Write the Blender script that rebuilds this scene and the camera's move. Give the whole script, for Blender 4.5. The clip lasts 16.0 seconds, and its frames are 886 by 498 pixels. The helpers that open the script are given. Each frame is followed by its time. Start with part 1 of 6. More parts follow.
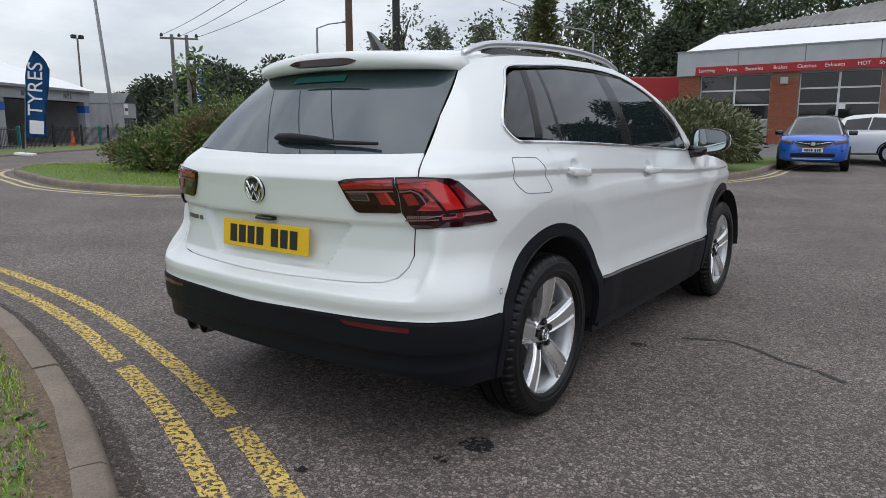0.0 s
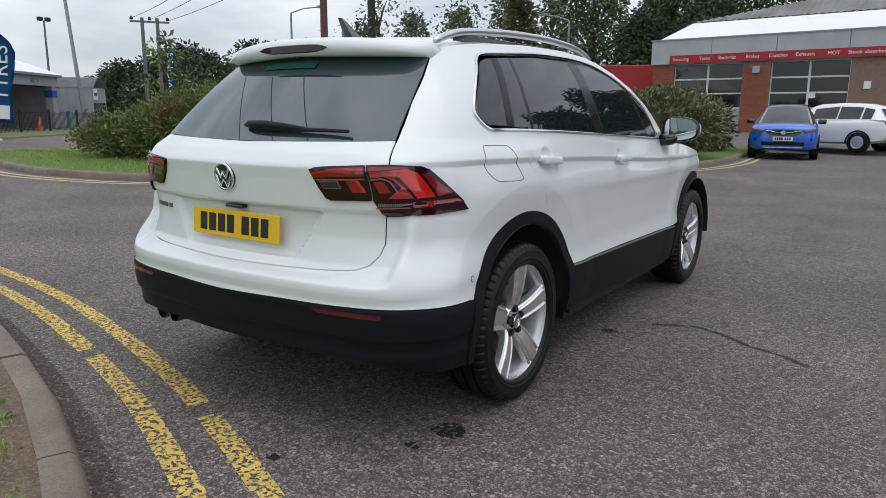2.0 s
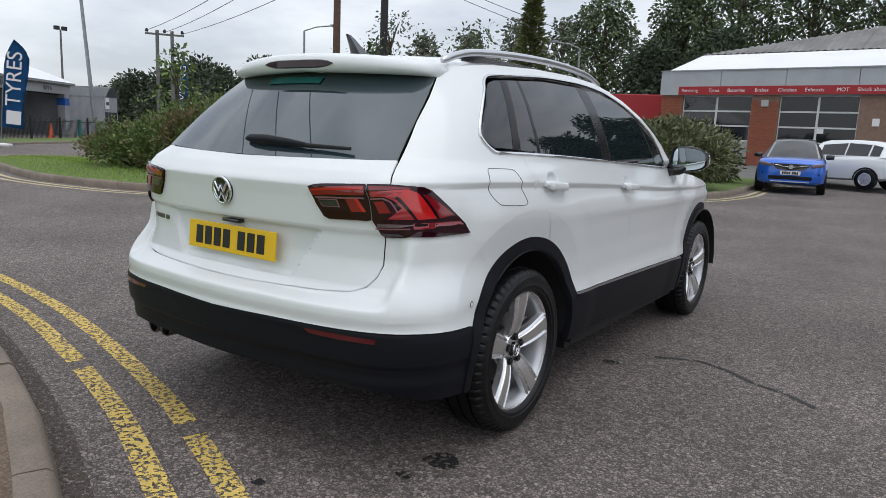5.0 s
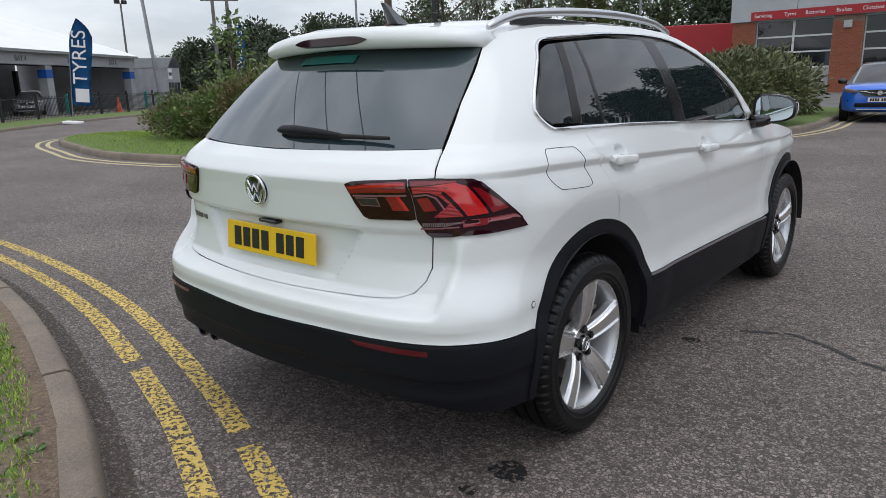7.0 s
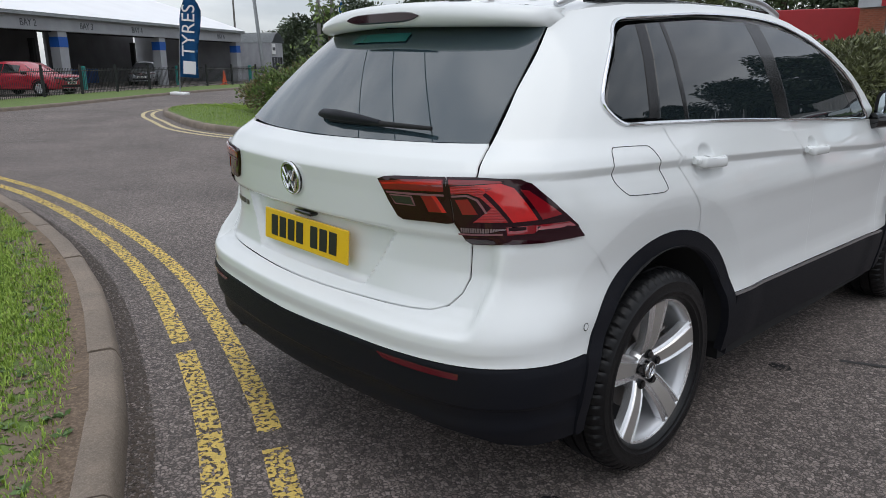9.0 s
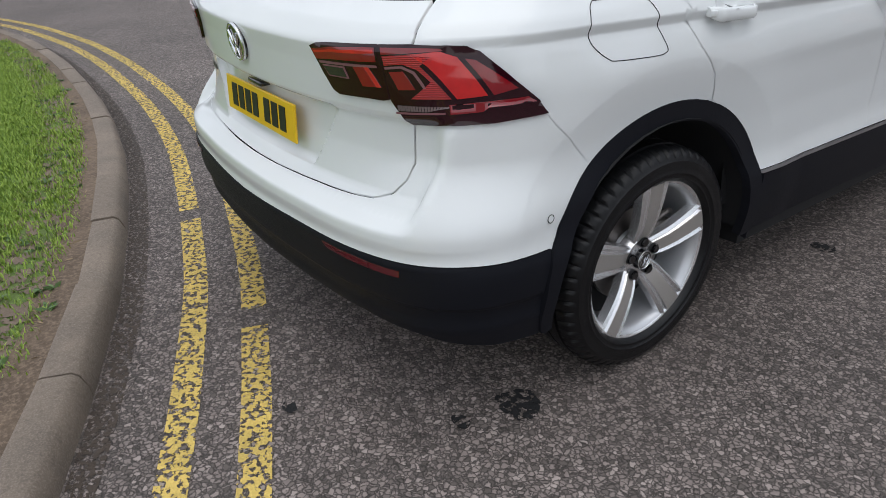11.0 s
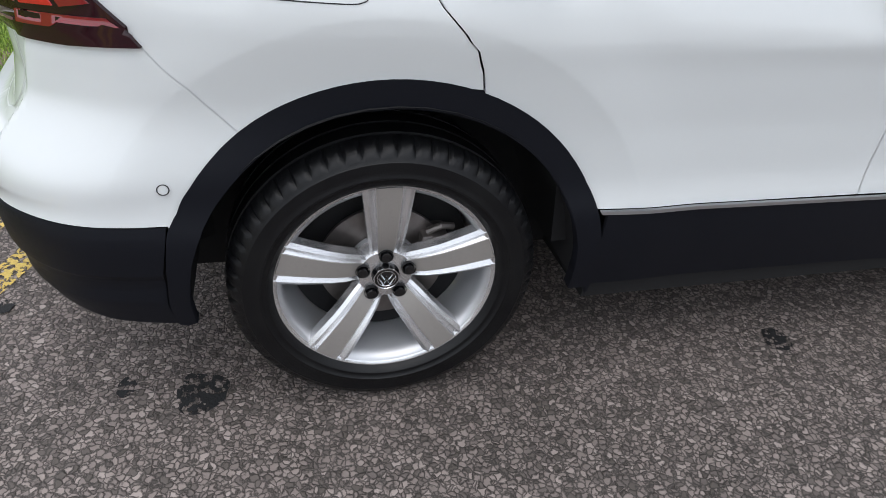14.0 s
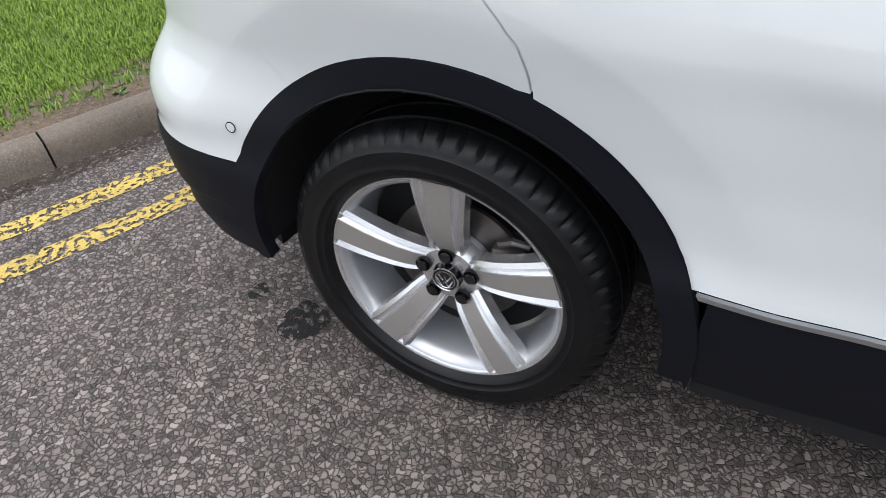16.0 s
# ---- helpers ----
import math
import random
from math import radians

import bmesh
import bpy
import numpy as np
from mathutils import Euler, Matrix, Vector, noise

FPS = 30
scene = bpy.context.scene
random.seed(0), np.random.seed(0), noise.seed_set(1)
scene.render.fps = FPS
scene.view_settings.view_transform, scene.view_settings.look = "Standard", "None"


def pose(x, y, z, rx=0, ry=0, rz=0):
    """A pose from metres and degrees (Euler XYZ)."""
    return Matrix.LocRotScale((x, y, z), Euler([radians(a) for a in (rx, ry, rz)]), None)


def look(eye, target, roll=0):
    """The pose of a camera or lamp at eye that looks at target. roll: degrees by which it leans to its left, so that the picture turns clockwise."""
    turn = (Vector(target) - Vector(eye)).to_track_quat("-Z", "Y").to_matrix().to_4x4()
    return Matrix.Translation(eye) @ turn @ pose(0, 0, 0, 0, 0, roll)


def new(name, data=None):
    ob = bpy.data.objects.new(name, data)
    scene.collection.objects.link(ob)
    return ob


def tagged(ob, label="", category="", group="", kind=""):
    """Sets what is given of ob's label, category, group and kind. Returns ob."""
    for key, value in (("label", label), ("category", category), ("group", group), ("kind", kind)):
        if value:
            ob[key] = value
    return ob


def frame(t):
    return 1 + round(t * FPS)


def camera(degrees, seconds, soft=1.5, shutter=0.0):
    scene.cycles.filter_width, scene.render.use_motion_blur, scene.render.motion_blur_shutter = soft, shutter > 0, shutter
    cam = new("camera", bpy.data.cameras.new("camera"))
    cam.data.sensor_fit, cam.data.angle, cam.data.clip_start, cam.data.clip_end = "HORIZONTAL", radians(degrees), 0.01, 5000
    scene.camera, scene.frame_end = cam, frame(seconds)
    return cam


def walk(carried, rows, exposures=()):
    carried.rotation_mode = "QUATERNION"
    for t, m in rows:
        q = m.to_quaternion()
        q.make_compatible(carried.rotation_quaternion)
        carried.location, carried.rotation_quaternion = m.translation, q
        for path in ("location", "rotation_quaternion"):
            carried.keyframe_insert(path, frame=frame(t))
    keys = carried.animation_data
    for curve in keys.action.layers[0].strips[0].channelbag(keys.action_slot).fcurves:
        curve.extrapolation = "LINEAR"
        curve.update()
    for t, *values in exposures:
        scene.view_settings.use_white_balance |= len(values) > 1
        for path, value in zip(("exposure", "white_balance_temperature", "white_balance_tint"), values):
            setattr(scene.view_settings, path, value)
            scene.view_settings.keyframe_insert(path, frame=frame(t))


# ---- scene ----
cam = camera(65.5, 16.0, soft=0.8)
PATH = [
    (0, (2.207, -2.583, 1.239), (1.042, -0.995, 0.889), 0.1),
    (0.5, (2.212, -2.583, 1.239), (1.072, -0.977, 0.889), 0.2),
    (1, (2.214, -2.574, 1.24), (1.094, -0.955, 0.89), 0.3),
    (1.5, (2.209, -2.571, 1.238), (1.101, -0.943, 0.885), 0.6),
    (2, (2.228, -2.581, 1.243), (1.123, -0.959, 0.857), 0.4),
    (2.5, (2.236, -2.588, 1.241), (1.115, -0.974, 0.87), 0.7),
    (3, (2.231, -2.574, 1.243), (1.112, -0.954, 0.893), 1.5),
    (3.2, (2.237, -2.564, 1.242), (1.12, -0.938, 0.91), 2.3),
    (5.3, (2.196, -2.511, 1.239), (1.073, -0.889, 0.914), 2.6),
    (5.5, (2.198, -2.507, 1.245), (1.06, -0.894, 0.924), 2.4),
    (6, (2.172, -2.447, 1.24), (1.002, -0.855, 0.929), 2.0),
    (6.5, (2.1, -2.345, 1.321), (0.881, -0.847, 0.801), 1.6),
    (7, (2.059, -2.26, 1.348), (0.807, -0.774, 0.877), -1.5),
    (7.5, (2.009, -2.056, 1.37), (0.621, -0.691, 0.913), -2.2),
    (8, (2.003, -1.993, 1.365), (0.572, -0.68, 0.889), -0.8),
    (8.5, (1.986, -1.978, 1.36), (0.555, -0.676, 0.853), -1.1),
    (9, (1.979, -1.965, 1.355), (0.551, -0.664, 0.835), 0.0),
    (9.5, (1.976, -1.933, 1.356), (0.539, -0.654, 0.811), -0.6),
    (9.7, (1.978, -1.914, 1.348), (0.563, -0.635, 0.748), -1.0),
    (11.8, (2.019, -1.217, 1.376), (0.556, -0.317, 0.353), -2.6),
    (12, (2.012, -1.146, 1.362), (0.595, -0.179, 0.333), -0.6),
    (12.5, (2.0, -0.923, 1.365), (0.637, 0.056, 0.277), 1.1),
    (13, (2.094, -0.675, 1.361), (0.593, 0.068, 0.267), 0.6),
    (13.5, (2.14, -0.428, 1.362), (0.582, 0.163, 0.256), 1.5),
    (14, (2.103, -0.204, 1.317), (0.518, 0.221, 0.173), 4.4),
    (14.5, (2.06, -0.012, 1.345), (0.456, 0.026, 0.152), -0.5),
    (15, (2.041, 0.236, 1.342), (0.473, -0.086, 0.143), -2.3),
    (15.5, (1.917, 0.379, 1.295), (0.352, -0.062, 0.131), 2.8),
    (16, (1.78, 0.474, 1.301), (0.421, -0.231, 0.013), -3.3),
]
walk(cam, [(t, look(eye, target, roll)) for t, eye, target, roll in PATH],
     [(0, 0.1), (3.2, 0.15), (5.3, 0.16), (7, 0.18), (8, 0.10), (9.7, 0.10), (11.8, 0.24), (13, 0.38), (14.5, 0.60), (16, 0.64)])



# ---- world: an overcast sky, brighter overhead, and a wide weak sun ----
world = bpy.data.worlds.new("sky")
scene.world = world
world.use_nodes = True
wt = world.node_tree
wt.nodes.clear()
w_out, w_bg = wt.nodes.new("ShaderNodeOutputWorld"), wt.nodes.new("ShaderNodeBackground")
w_sky, w_tc, w_map = wt.nodes.new("ShaderNodeTexSky"), wt.nodes.new("ShaderNodeTexCoord"), wt.nodes.new("ShaderNodeMapping")
w_noise, w_ramp, w_mix = wt.nodes.new("ShaderNodeTexNoise"), wt.nodes.new("ShaderNodeValToRGB"), wt.nodes.new("ShaderNodeMix")
w_sep, w_high, w_mul = wt.nodes.new("ShaderNodeSeparateXYZ"), wt.nodes.new("ShaderNodeMapRange"), wt.nodes.new("ShaderNodeMix")
SUN_UP, SUN_ROUND = 72.0, 110.0
w_sky.sky_type, w_sky.sun_disc, w_sky.sun_elevation, w_sky.sun_rotation = "NISHITA", False, radians(SUN_UP), radians(SUN_ROUND)
w_map.inputs["Scale"].default_value = (1.0, 1.0, 3.2)
w_noise.inputs["Scale"].default_value, w_noise.inputs["Detail"].default_value, w_noise.inputs["Roughness"].default_value = 2.6, 7, 0.55
w_ramp.color_ramp.elements[0].position, w_ramp.color_ramp.elements[0].color = 0.34, (0.44, 0.47, 0.52, 1)
w_ramp.color_ramp.elements[1].position, w_ramp.color_ramp.elements[1].color = 0.68, (0.83, 0.845, 0.87, 1)
w_mix.data_type = w_mul.data_type = "RGBA"
w_mix.inputs["Factor"].default_value = 0.025
w_mul.blend_type, w_mul.inputs["Factor"].default_value = "MULTIPLY", 1.0
w_high.inputs["From Min"].default_value, w_high.inputs["From Max"].default_value = 0.05, 1.0
w_high.inputs["To Min"].default_value, w_high.inputs["To Max"].default_value = 1.0, 1.45
wt.links.new(w_tc.outputs["Generated"], w_map.inputs["Vector"])
wt.links.new(w_map.outputs["Vector"], w_noise.inputs["Vector"])
wt.links.new(w_noise.outputs["Fac"], w_ramp.inputs["Fac"])
wt.links.new(w_ramp.outputs["Color"], w_mix.inputs["A"])
wt.links.new(w_sky.outputs["Color"], w_mix.inputs["B"])
wt.links.new(w_tc.outputs["Generated"], w_sep.inputs["Vector"])
wt.links.new(w_sep.outputs["Z"], w_high.inputs["Value"])
wt.links.new(w_mix.outputs["Result"], w_mul.inputs["A"])
wt.links.new(w_high.outputs["Result"], w_mul.inputs["B"])
wt.links.new(w_mul.outputs["Result"], w_bg.inputs["Color"])
wt.links.new(w_bg.outputs["Background"], w_out.inputs["Surface"])
w_bg.inputs["Strength"].default_value = 1.0
sun = new("sun", bpy.data.lights.new("sun", "SUN"))
sun.data.energy, sun.data.angle, sun.data.color = 0.6, radians(50), (1.0, 0.97, 0.93)
sun.matrix_world = look((9, -3, 30), (0, 0, 0))


# ---- materials ----
def material(name, colour, rough=0.5, metal=0.0, coat=0.0, vary=0.0, scale=8.0, fine=0.0, fine_scale=120.0, bump=0.0, second=None, spec=0.5, random_tone=0.0, island=0.0, emit=0.0):
    """Principled paint with broad stains (vary), fine grain (fine) and relief (bump), both by place in metres."""
    m = bpy.data.materials.new(name)
    m.use_nodes = True
    nt = m.node_tree
    b = nt.nodes["Principled BSDF"]
    b.inputs["Base Color"].default_value = (*colour, 1)
    b.inputs["Roughness"].default_value, b.inputs["Metallic"].default_value = rough, metal
    b.inputs["Coat Weight"].default_value, b.inputs["Coat Roughness"].default_value = coat, 0.03
    b.inputs["Specular IOR Level"].default_value = spec
    if emit:
        b.inputs["Emission Color"].default_value, b.inputs["Emission Strength"].default_value = (*colour, 1), emit
    link = nt.links.new
    tc = nt.nodes.new("ShaderNodeTexCoord")
    last = None

    def noise_node(sc, detail):
        n = nt.nodes.new("ShaderNodeTexNoise")
        n.inputs["Scale"].default_value, n.inputs["Detail"].default_value = sc, detail
        link(tc.outputs["Object"], n.inputs["Vector"])
        return n

    def blend(a, to, fac):
        x = nt.nodes.new("ShaderNodeMix")
        x.data_type = "RGBA"
        if a is None:
            x.inputs["A"].default_value = (*colour, 1)
        else:
            link(a, x.inputs["A"])
        x.inputs["B"].default_value = (*to, 1)
        link(fac, x.inputs["Factor"])
        return x.outputs["Result"]

    def scaled(sock, lo, hi, a, c):
        r = nt.nodes.new("ShaderNodeMapRange")
        for k, v in zip(("From Min", "From Max", "To Min", "To Max"), (lo, hi, a, c)):
            r.inputs[k].default_value = v
        link(sock, r.inputs["Value"])
        return r.outputs["Result"]
    if vary:
        last = blend(last, second or tuple(c * 0.45 for c in colour), scaled(noise_node(scale, 5).outputs["Fac"], 0.35, 0.7, 0, vary))
    if fine:
        last = blend(last, tuple(min(1, c * 1.6 + 0.02) for c in colour), scaled(noise_node(fine_scale, 3).outputs["Fac"], 0.45, 0.75, 0, fine))
        last = blend(last, tuple(c * 0.4 for c in colour), scaled(noise_node(fine_scale * 0.37, 4).outputs["Fac"], 0.5, 0.8, 0, fine))
    if random_tone:
        o = nt.nodes.new("ShaderNodeObjectInfo")
        last = blend(last, tuple(c * 0.5 for c in colour), scaled(o.outputs["Random"], 0, 1, 0, random_tone))
    if island:
        g = nt.nodes.new("ShaderNodeNewGeometry")
        last = blend(last, second or tuple(c * 0.4 for c in colour), scaled(g.outputs["Random Per Island"], 0, 1, 0, island))
    if last:
        link(last, b.inputs["Base Color"])
    if bump:
        bn = nt.nodes.new("ShaderNodeBump")
        bn.inputs["Strength"].default_value, bn.inputs["Distance"].default_value = bump, 0.004
        link(noise_node(fine_scale, 4).outputs["Fac"], bn.inputs["Height"])
        link(bn.outputs["Normal"], b.inputs["Normal"])
    return m


def asphalt_material():
    """Surface dressing: angular grey chippings of about a centimetre in dark binder."""
    m = material("asphalt", (0.08, 0.077, 0.074), rough=0.76, spec=0.5)
    nt, link = m.node_tree, m.node_tree.links.new
    b = nt.nodes["Principled BSDF"]
    tc = nt.nodes.new("ShaderNodeTexCoord")

    def node(kind, **kw):
        n = nt.nodes.new(kind)
        for k, v in kw.items():
            n.inputs[k].default_value = v
        return n
    warp = node("ShaderNodeTexNoise", Scale=60.0, Detail=2.0)
    add = nt.nodes.new("ShaderNodeMix")
    add.data_type, add.blend_type = "RGBA", "LINEAR_LIGHT"
    add.inputs["Factor"].default_value = 0.010
    link(tc.outputs["Object"], warp.inputs["Vector"])
    link(tc.outputs["Object"], add.inputs["A"])
    link(warp.outputs["Color"], add.inputs["B"])
    cell = node("ShaderNodeTexVoronoi", Scale=66.0)
    edge = node("ShaderNodeTexVoronoi", Scale=66.0)
    edge.feature = "DISTANCE_TO_EDGE"
    link(add.outputs["Result"], cell.inputs["Vector"])
    link(add.outputs["Result"], edge.inputs["Vector"])
    sep = nt.nodes.new("ShaderNodeSeparateColor")
    link(cell.outputs["Color"], sep.inputs["Color"])
    tone = nt.nodes.new("ShaderNodeValToRGB")
    tone.color_ramp.elements[0].position, tone.color_ramp.elements[0].color = 0.0, (0.090, 0.076, 0.066, 1)
    tone.color_ramp.elements[1].position, tone.color_ramp.elements[1].color = 1.0, (0.36, 0.305, 0.28, 1)
    for pos, c in ((0.22, (0.136, 0.113, 0.103, 1)), (0.34, (0.198, 0.164, 0.150, 1)), (0.62, (0.228, 0.189, 0.172, 1)), (0.88, (0.285, 0.238, 0.217, 1))):
        tone.color_ramp.elements.new(pos).color = c
    link(sep.outputs["Red"], tone.inputs["Fac"])
    rim = node("ShaderNodeMapRange")
    for k, v in zip(("From Min", "From Max", "To Min", "To Max"), (0.02, 0.17, 0.9, 0.0)):
        rim.inputs[k].default_value = v
    link(edge.outputs["Distance"], rim.inputs["Value"])
    dark = nt.nodes.new("ShaderNodeMix")
    dark.data_type = "RGBA"
    dark.inputs["B"].default_value = (0.040, 0.034, 0.030, 1)
    link(rim.outputs["Result"], dark.inputs["Factor"])
    link(tone.outputs["Color"], dark.inputs["A"])
    broad = node("ShaderNodeTexNoise", Scale=0.55, Detail=6.0, Roughness=0.6)
    link(tc.outputs["Object"], broad.inputs["Vector"])
    stain = node("ShaderNodeMapRange")
    for k, v in zip(("From Min", "From Max", "To Min", "To Max"), (0.35, 0.7, 0.78, 1.25)):
        stain.inputs[k].default_value = v
    link(broad.outputs["Fac"], stain.inputs["Value"])
    mul = nt.nodes.new("ShaderNodeMix")
    mul.data_type, mul.blend_type = "RGBA", "MULTIPLY"
    mul.inputs["Factor"].default_value = 1.0
    link(dark.outputs["Result"], mul.inputs["A"])
    link(stain.outputs["Result"], mul.inputs["B"])
    link(mul.outputs["Result"], b.inputs["Base Color"])
    hi = node("ShaderNodeMapRange")
    for k, v in zip(("From Min", "From Max", "To Min", "To Max"), (0.0, 0.2, 0.0, 1.0)):
        hi.inputs[k].default_value = v
    link(edge.outputs["Distance"], hi.inputs["Value"])
    up = nt.nodes.new("ShaderNodeMath")
    up.operation = "MULTIPLY"
    link(hi.outputs["Result"], up.inputs[0])
    link(sep.outputs["Green"], up.inputs[1])
    bn = node("ShaderNodeBump", Strength=0.9, Distance=0.006)
    link(up.outputs["Value"], bn.inputs["Height"])
    link(bn.outputs["Normal"], b.inputs["Normal"])
    return m


def worn_material(name, colour, keep, scale):
    """Thin paint that is broken into flakes: gone where the noise is high."""
    m = material(name, colour, rough=0.75, vary=0.5, scale=9.0, fine=0.35, fine_scale=160.0, bump=0.5)
    nt, link = m.node_tree, m.node_tree.links.new
    tc, n, r = nt.nodes.new("ShaderNodeTexCoord"), nt.nodes.new("ShaderNodeTexNoise"), nt.nodes.new("ShaderNodeMapRange")
    n.inputs["Scale"].default_value, n.inputs["Detail"].default_value, n.inputs["Roughness"].default_value = scale, 4.0, 0.62
    for k, v in zip(("From Min", "From Max", "To Min", "To Max"), (keep, keep + 0.02, 1.0, 0.0)):
        r.inputs[k].default_value = v
    link(tc.outputs["Object"], n.inputs["Vector"])
    link(n.outputs["Fac"], r.inputs["Value"])
    link(r.outputs["Result"], nt.nodes["Principled BSDF"].inputs["Alpha"])
    return m


ASPHALT = asphalt_material()
YELLOW_LINE = worn_material("yellow_road_paint", (0.70, 0.50, 0.13), 0.508, 44.0)
PALE_LINE = worn_material("pale_road_paint", (0.55, 0.46, 0.26), 0.62, 12.0)
WET_OIL = worn_material("oil_stain", (0.006, 0.006, 0.007), 0.52, 38.0)
TAR_CRACK = worn_material("crack_filler", (0.03, 0.029, 0.029), 0.58, 14.0)
KERB = material("kerb_concrete", (0.235, 0.190, 0.150), rough=0.9, vary=0.8, scale=3.5, second=(0.12, 0.10, 0.085), fine=0.6, fine_scale=170.0, bump=0.6, random_tone=0.3)
SOIL = material("soil", (0.16, 0.115, 0.08), rough=1.0, vary=0.8, scale=4.0, second=(0.07, 0.05, 0.035), fine=0.7, fine_scale=90.0, bump=1.0)
TURF = material("turf", (0.105, 0.165, 0.035), rough=1.0, vary=0.7, scale=6.0, second=(0.085, 0.10, 0.035), fine=0.6, fine_scale=55.0, bump=1.0)
GRASS = material("grass_blades", (0.33, 0.45, 0.07), rough=0.7, island=0.9, second=(0.13, 0.23, 0.035))
PAINT = material("white_car_paint", (0.75, 0.775, 0.775), rough=0.45, coat=1.0)
PAINT.node_tree.nodes["Principled BSDF"].inputs["Specular IOR Level"].default_value = 0.4
CLAD = material("black_grained_plastic", (0.005, 0.006, 0.010), rough=0.5, spec=0.22, fine=0.1, fine_scale=900.0, bump=0.12)
DARK = material("dark_underside", (0.008, 0.008, 0.009), rough=0.8)
GLOSS_BLACK = material("gloss_black", (0.006, 0.006, 0.007), rough=0.12, coat=0.6)
TINT = material("privacy_glass", (0.010, 0.015, 0.018), rough=0.015, coat=0.0, spec=0.6)
PILLAR = material("satin_black_trim", (0.005, 0.005, 0.006), rough=0.25, spec=0.25)
TINT_REAR = material("tinted_rear_glass", (0.026, 0.043, 0.052), rough=0.02, spec=0.5)
TINT_REAR.node_tree.nodes["Principled BSDF"].inputs["IOR"].default_value = 1.98
CHROME = material("chrome", (0.75, 0.76, 0.78), rough=0.16, metal=1.0)
SATIN = material("satin_aluminium", (0.62, 0.63, 0.65), rough=0.3, metal=1.0)
ALLOY = material("polished_alloy", (0.80, 0.80, 0.81), rough=0.27, metal=0.85, fine=0.12, fine_scale=300.0)
ALLOY_FACE = material("satin_grey_alloy", (0.52, 0.50, 0.475), rough=0.36, metal=0.65, fine=0.1, fine_scale=400.0)
ALLOY_BARREL = material("silver_painted_alloy", (0.60, 0.61, 0.63), rough=0.35, metal=0.6)
TYRE = material("tyre_rubber", (0.003, 0.003, 0.004), rough=0.36, spec=0.3, vary=0.3, scale=14.0, second=(0.016, 0.0175, 0.017), fine=0.2, fine_scale=500.0, bump=0.25)
DISC = material("brake_disc_steel", (0.23, 0.21, 0.20), rough=0.45, metal=0.9, vary=0.4, scale=30.0)
LENS_DARK = material("dark_red_lens", (0.022, 0.002, 0.006), rough=0.08, coat=0.3, spec=0.4)
LENS_RED = material("bright_red_lens", (0.62, 0.014, 0.014), rough=0.1, coat=1.0, vary=0.55, scale=22.0, second=(0.30, 0.008, 0.012))
LENS_MID = material("deep_red_lens", (0.24, 0.006, 0.012), rough=0.08, coat=1.0, vary=0.4, scale=16.0, second=(0.12, 0.004, 0.010))
LENS_CLEAR = material("clear_lens", (0.17, 0.13, 0.135), rough=0.12, coat=0.7)
LENS_PINK = material("pale_lens_line", (0.22, 0.10, 0.115), rough=0.15, coat=0.6)
SMOKED = material("smoked_clear_lens", (0.028, 0.024, 0.026), rough=0.08, coat=0.8)


def ribbed_lens():
    """Red lens moulded in fine level ribs."""
    m = material("ribbed_red_lens", (0.36, 0.010, 0.014), rough=0.12, coat=0.8)
    nt = m.node_tree
    tc, wave, mix = nt.nodes.new("ShaderNodeTexCoord"), nt.nodes.new("ShaderNodeTexWave"), nt.nodes.new("ShaderNodeMix")
    wave.bands_direction, mix.data_type = "Z", "RGBA"
    wave.inputs["Scale"].default_value = 75.0
    mix.inputs["A"].default_value, mix.inputs["B"].default_value = (0.24, 0.006, 0.010, 1), (0.44, 0.012, 0.015, 1)
    nt.links.new(tc.outputs["Object"], wave.inputs["Vector"])
    nt.links.new(wave.outputs["Fac"], mix.inputs["Factor"])
    nt.links.new(mix.outputs["Result"], nt.nodes["Principled BSDF"].inputs["Base Color"])
    bn = nt.nodes.new("ShaderNodeBump")
    bn.inputs["Strength"].default_value, bn.inputs["Distance"].default_value = 0.5, 0.002
    nt.links.new(wave.outputs["Fac"], bn.inputs["Height"])
    nt.links.new(bn.outputs["Normal"], nt.nodes["Principled BSDF"].inputs["Normal"])
    return m


LENS_RIBBED = ribbed_lens()
REFLECTOR = material("red_reflector", (0.10, 0.006, 0.012), rough=0.15, coat=0.6)
PLATE_YELLOW = material("yellow_number_plate", (0.80, 0.50, 0.012), rough=0.35, coat=0.3)
PLATE_WHITE = material("white_number_plate", (0.72, 0.72, 0.68), rough=0.4)
PLATE_BLACK = material("plate_black", (0.012, 0.012, 0.012), rough=0.4)
TEAL_STICKER = material("teal_sticker", (0.015, 0.11, 0.10), rough=0.2)


# ---- building helpers ----
def thing(name, label, category, group="", place=(0, 0, 0), kind=""):
    ob = new(name)
    ob.location = place
    return tagged(ob, label, category, group, kind)


def part(name, bm, mat, parent=None, label="", smooth=None, kind=""):
    """Links a bmesh as one mesh object; its points are in the parent's own space. smooth: the angle in degrees up to which edges are rounded."""
    me = bpy.data.meshes.new(name)
    bm.normal_update()
    if smooth is not None:
        for f in bm.faces:
            f.smooth = True
        for e in bm.edges:
            e.smooth = e.calc_face_angle(3.0) < radians(smooth)
    bm.to_mesh(me)
    bm.free()
    for one in (mat if isinstance(mat, (list, tuple)) else [mat]):
        me.materials.append(one)
    ob = new(name, me)
    if parent:
        ob.parent = parent
    return tagged(ob, label, kind=kind)


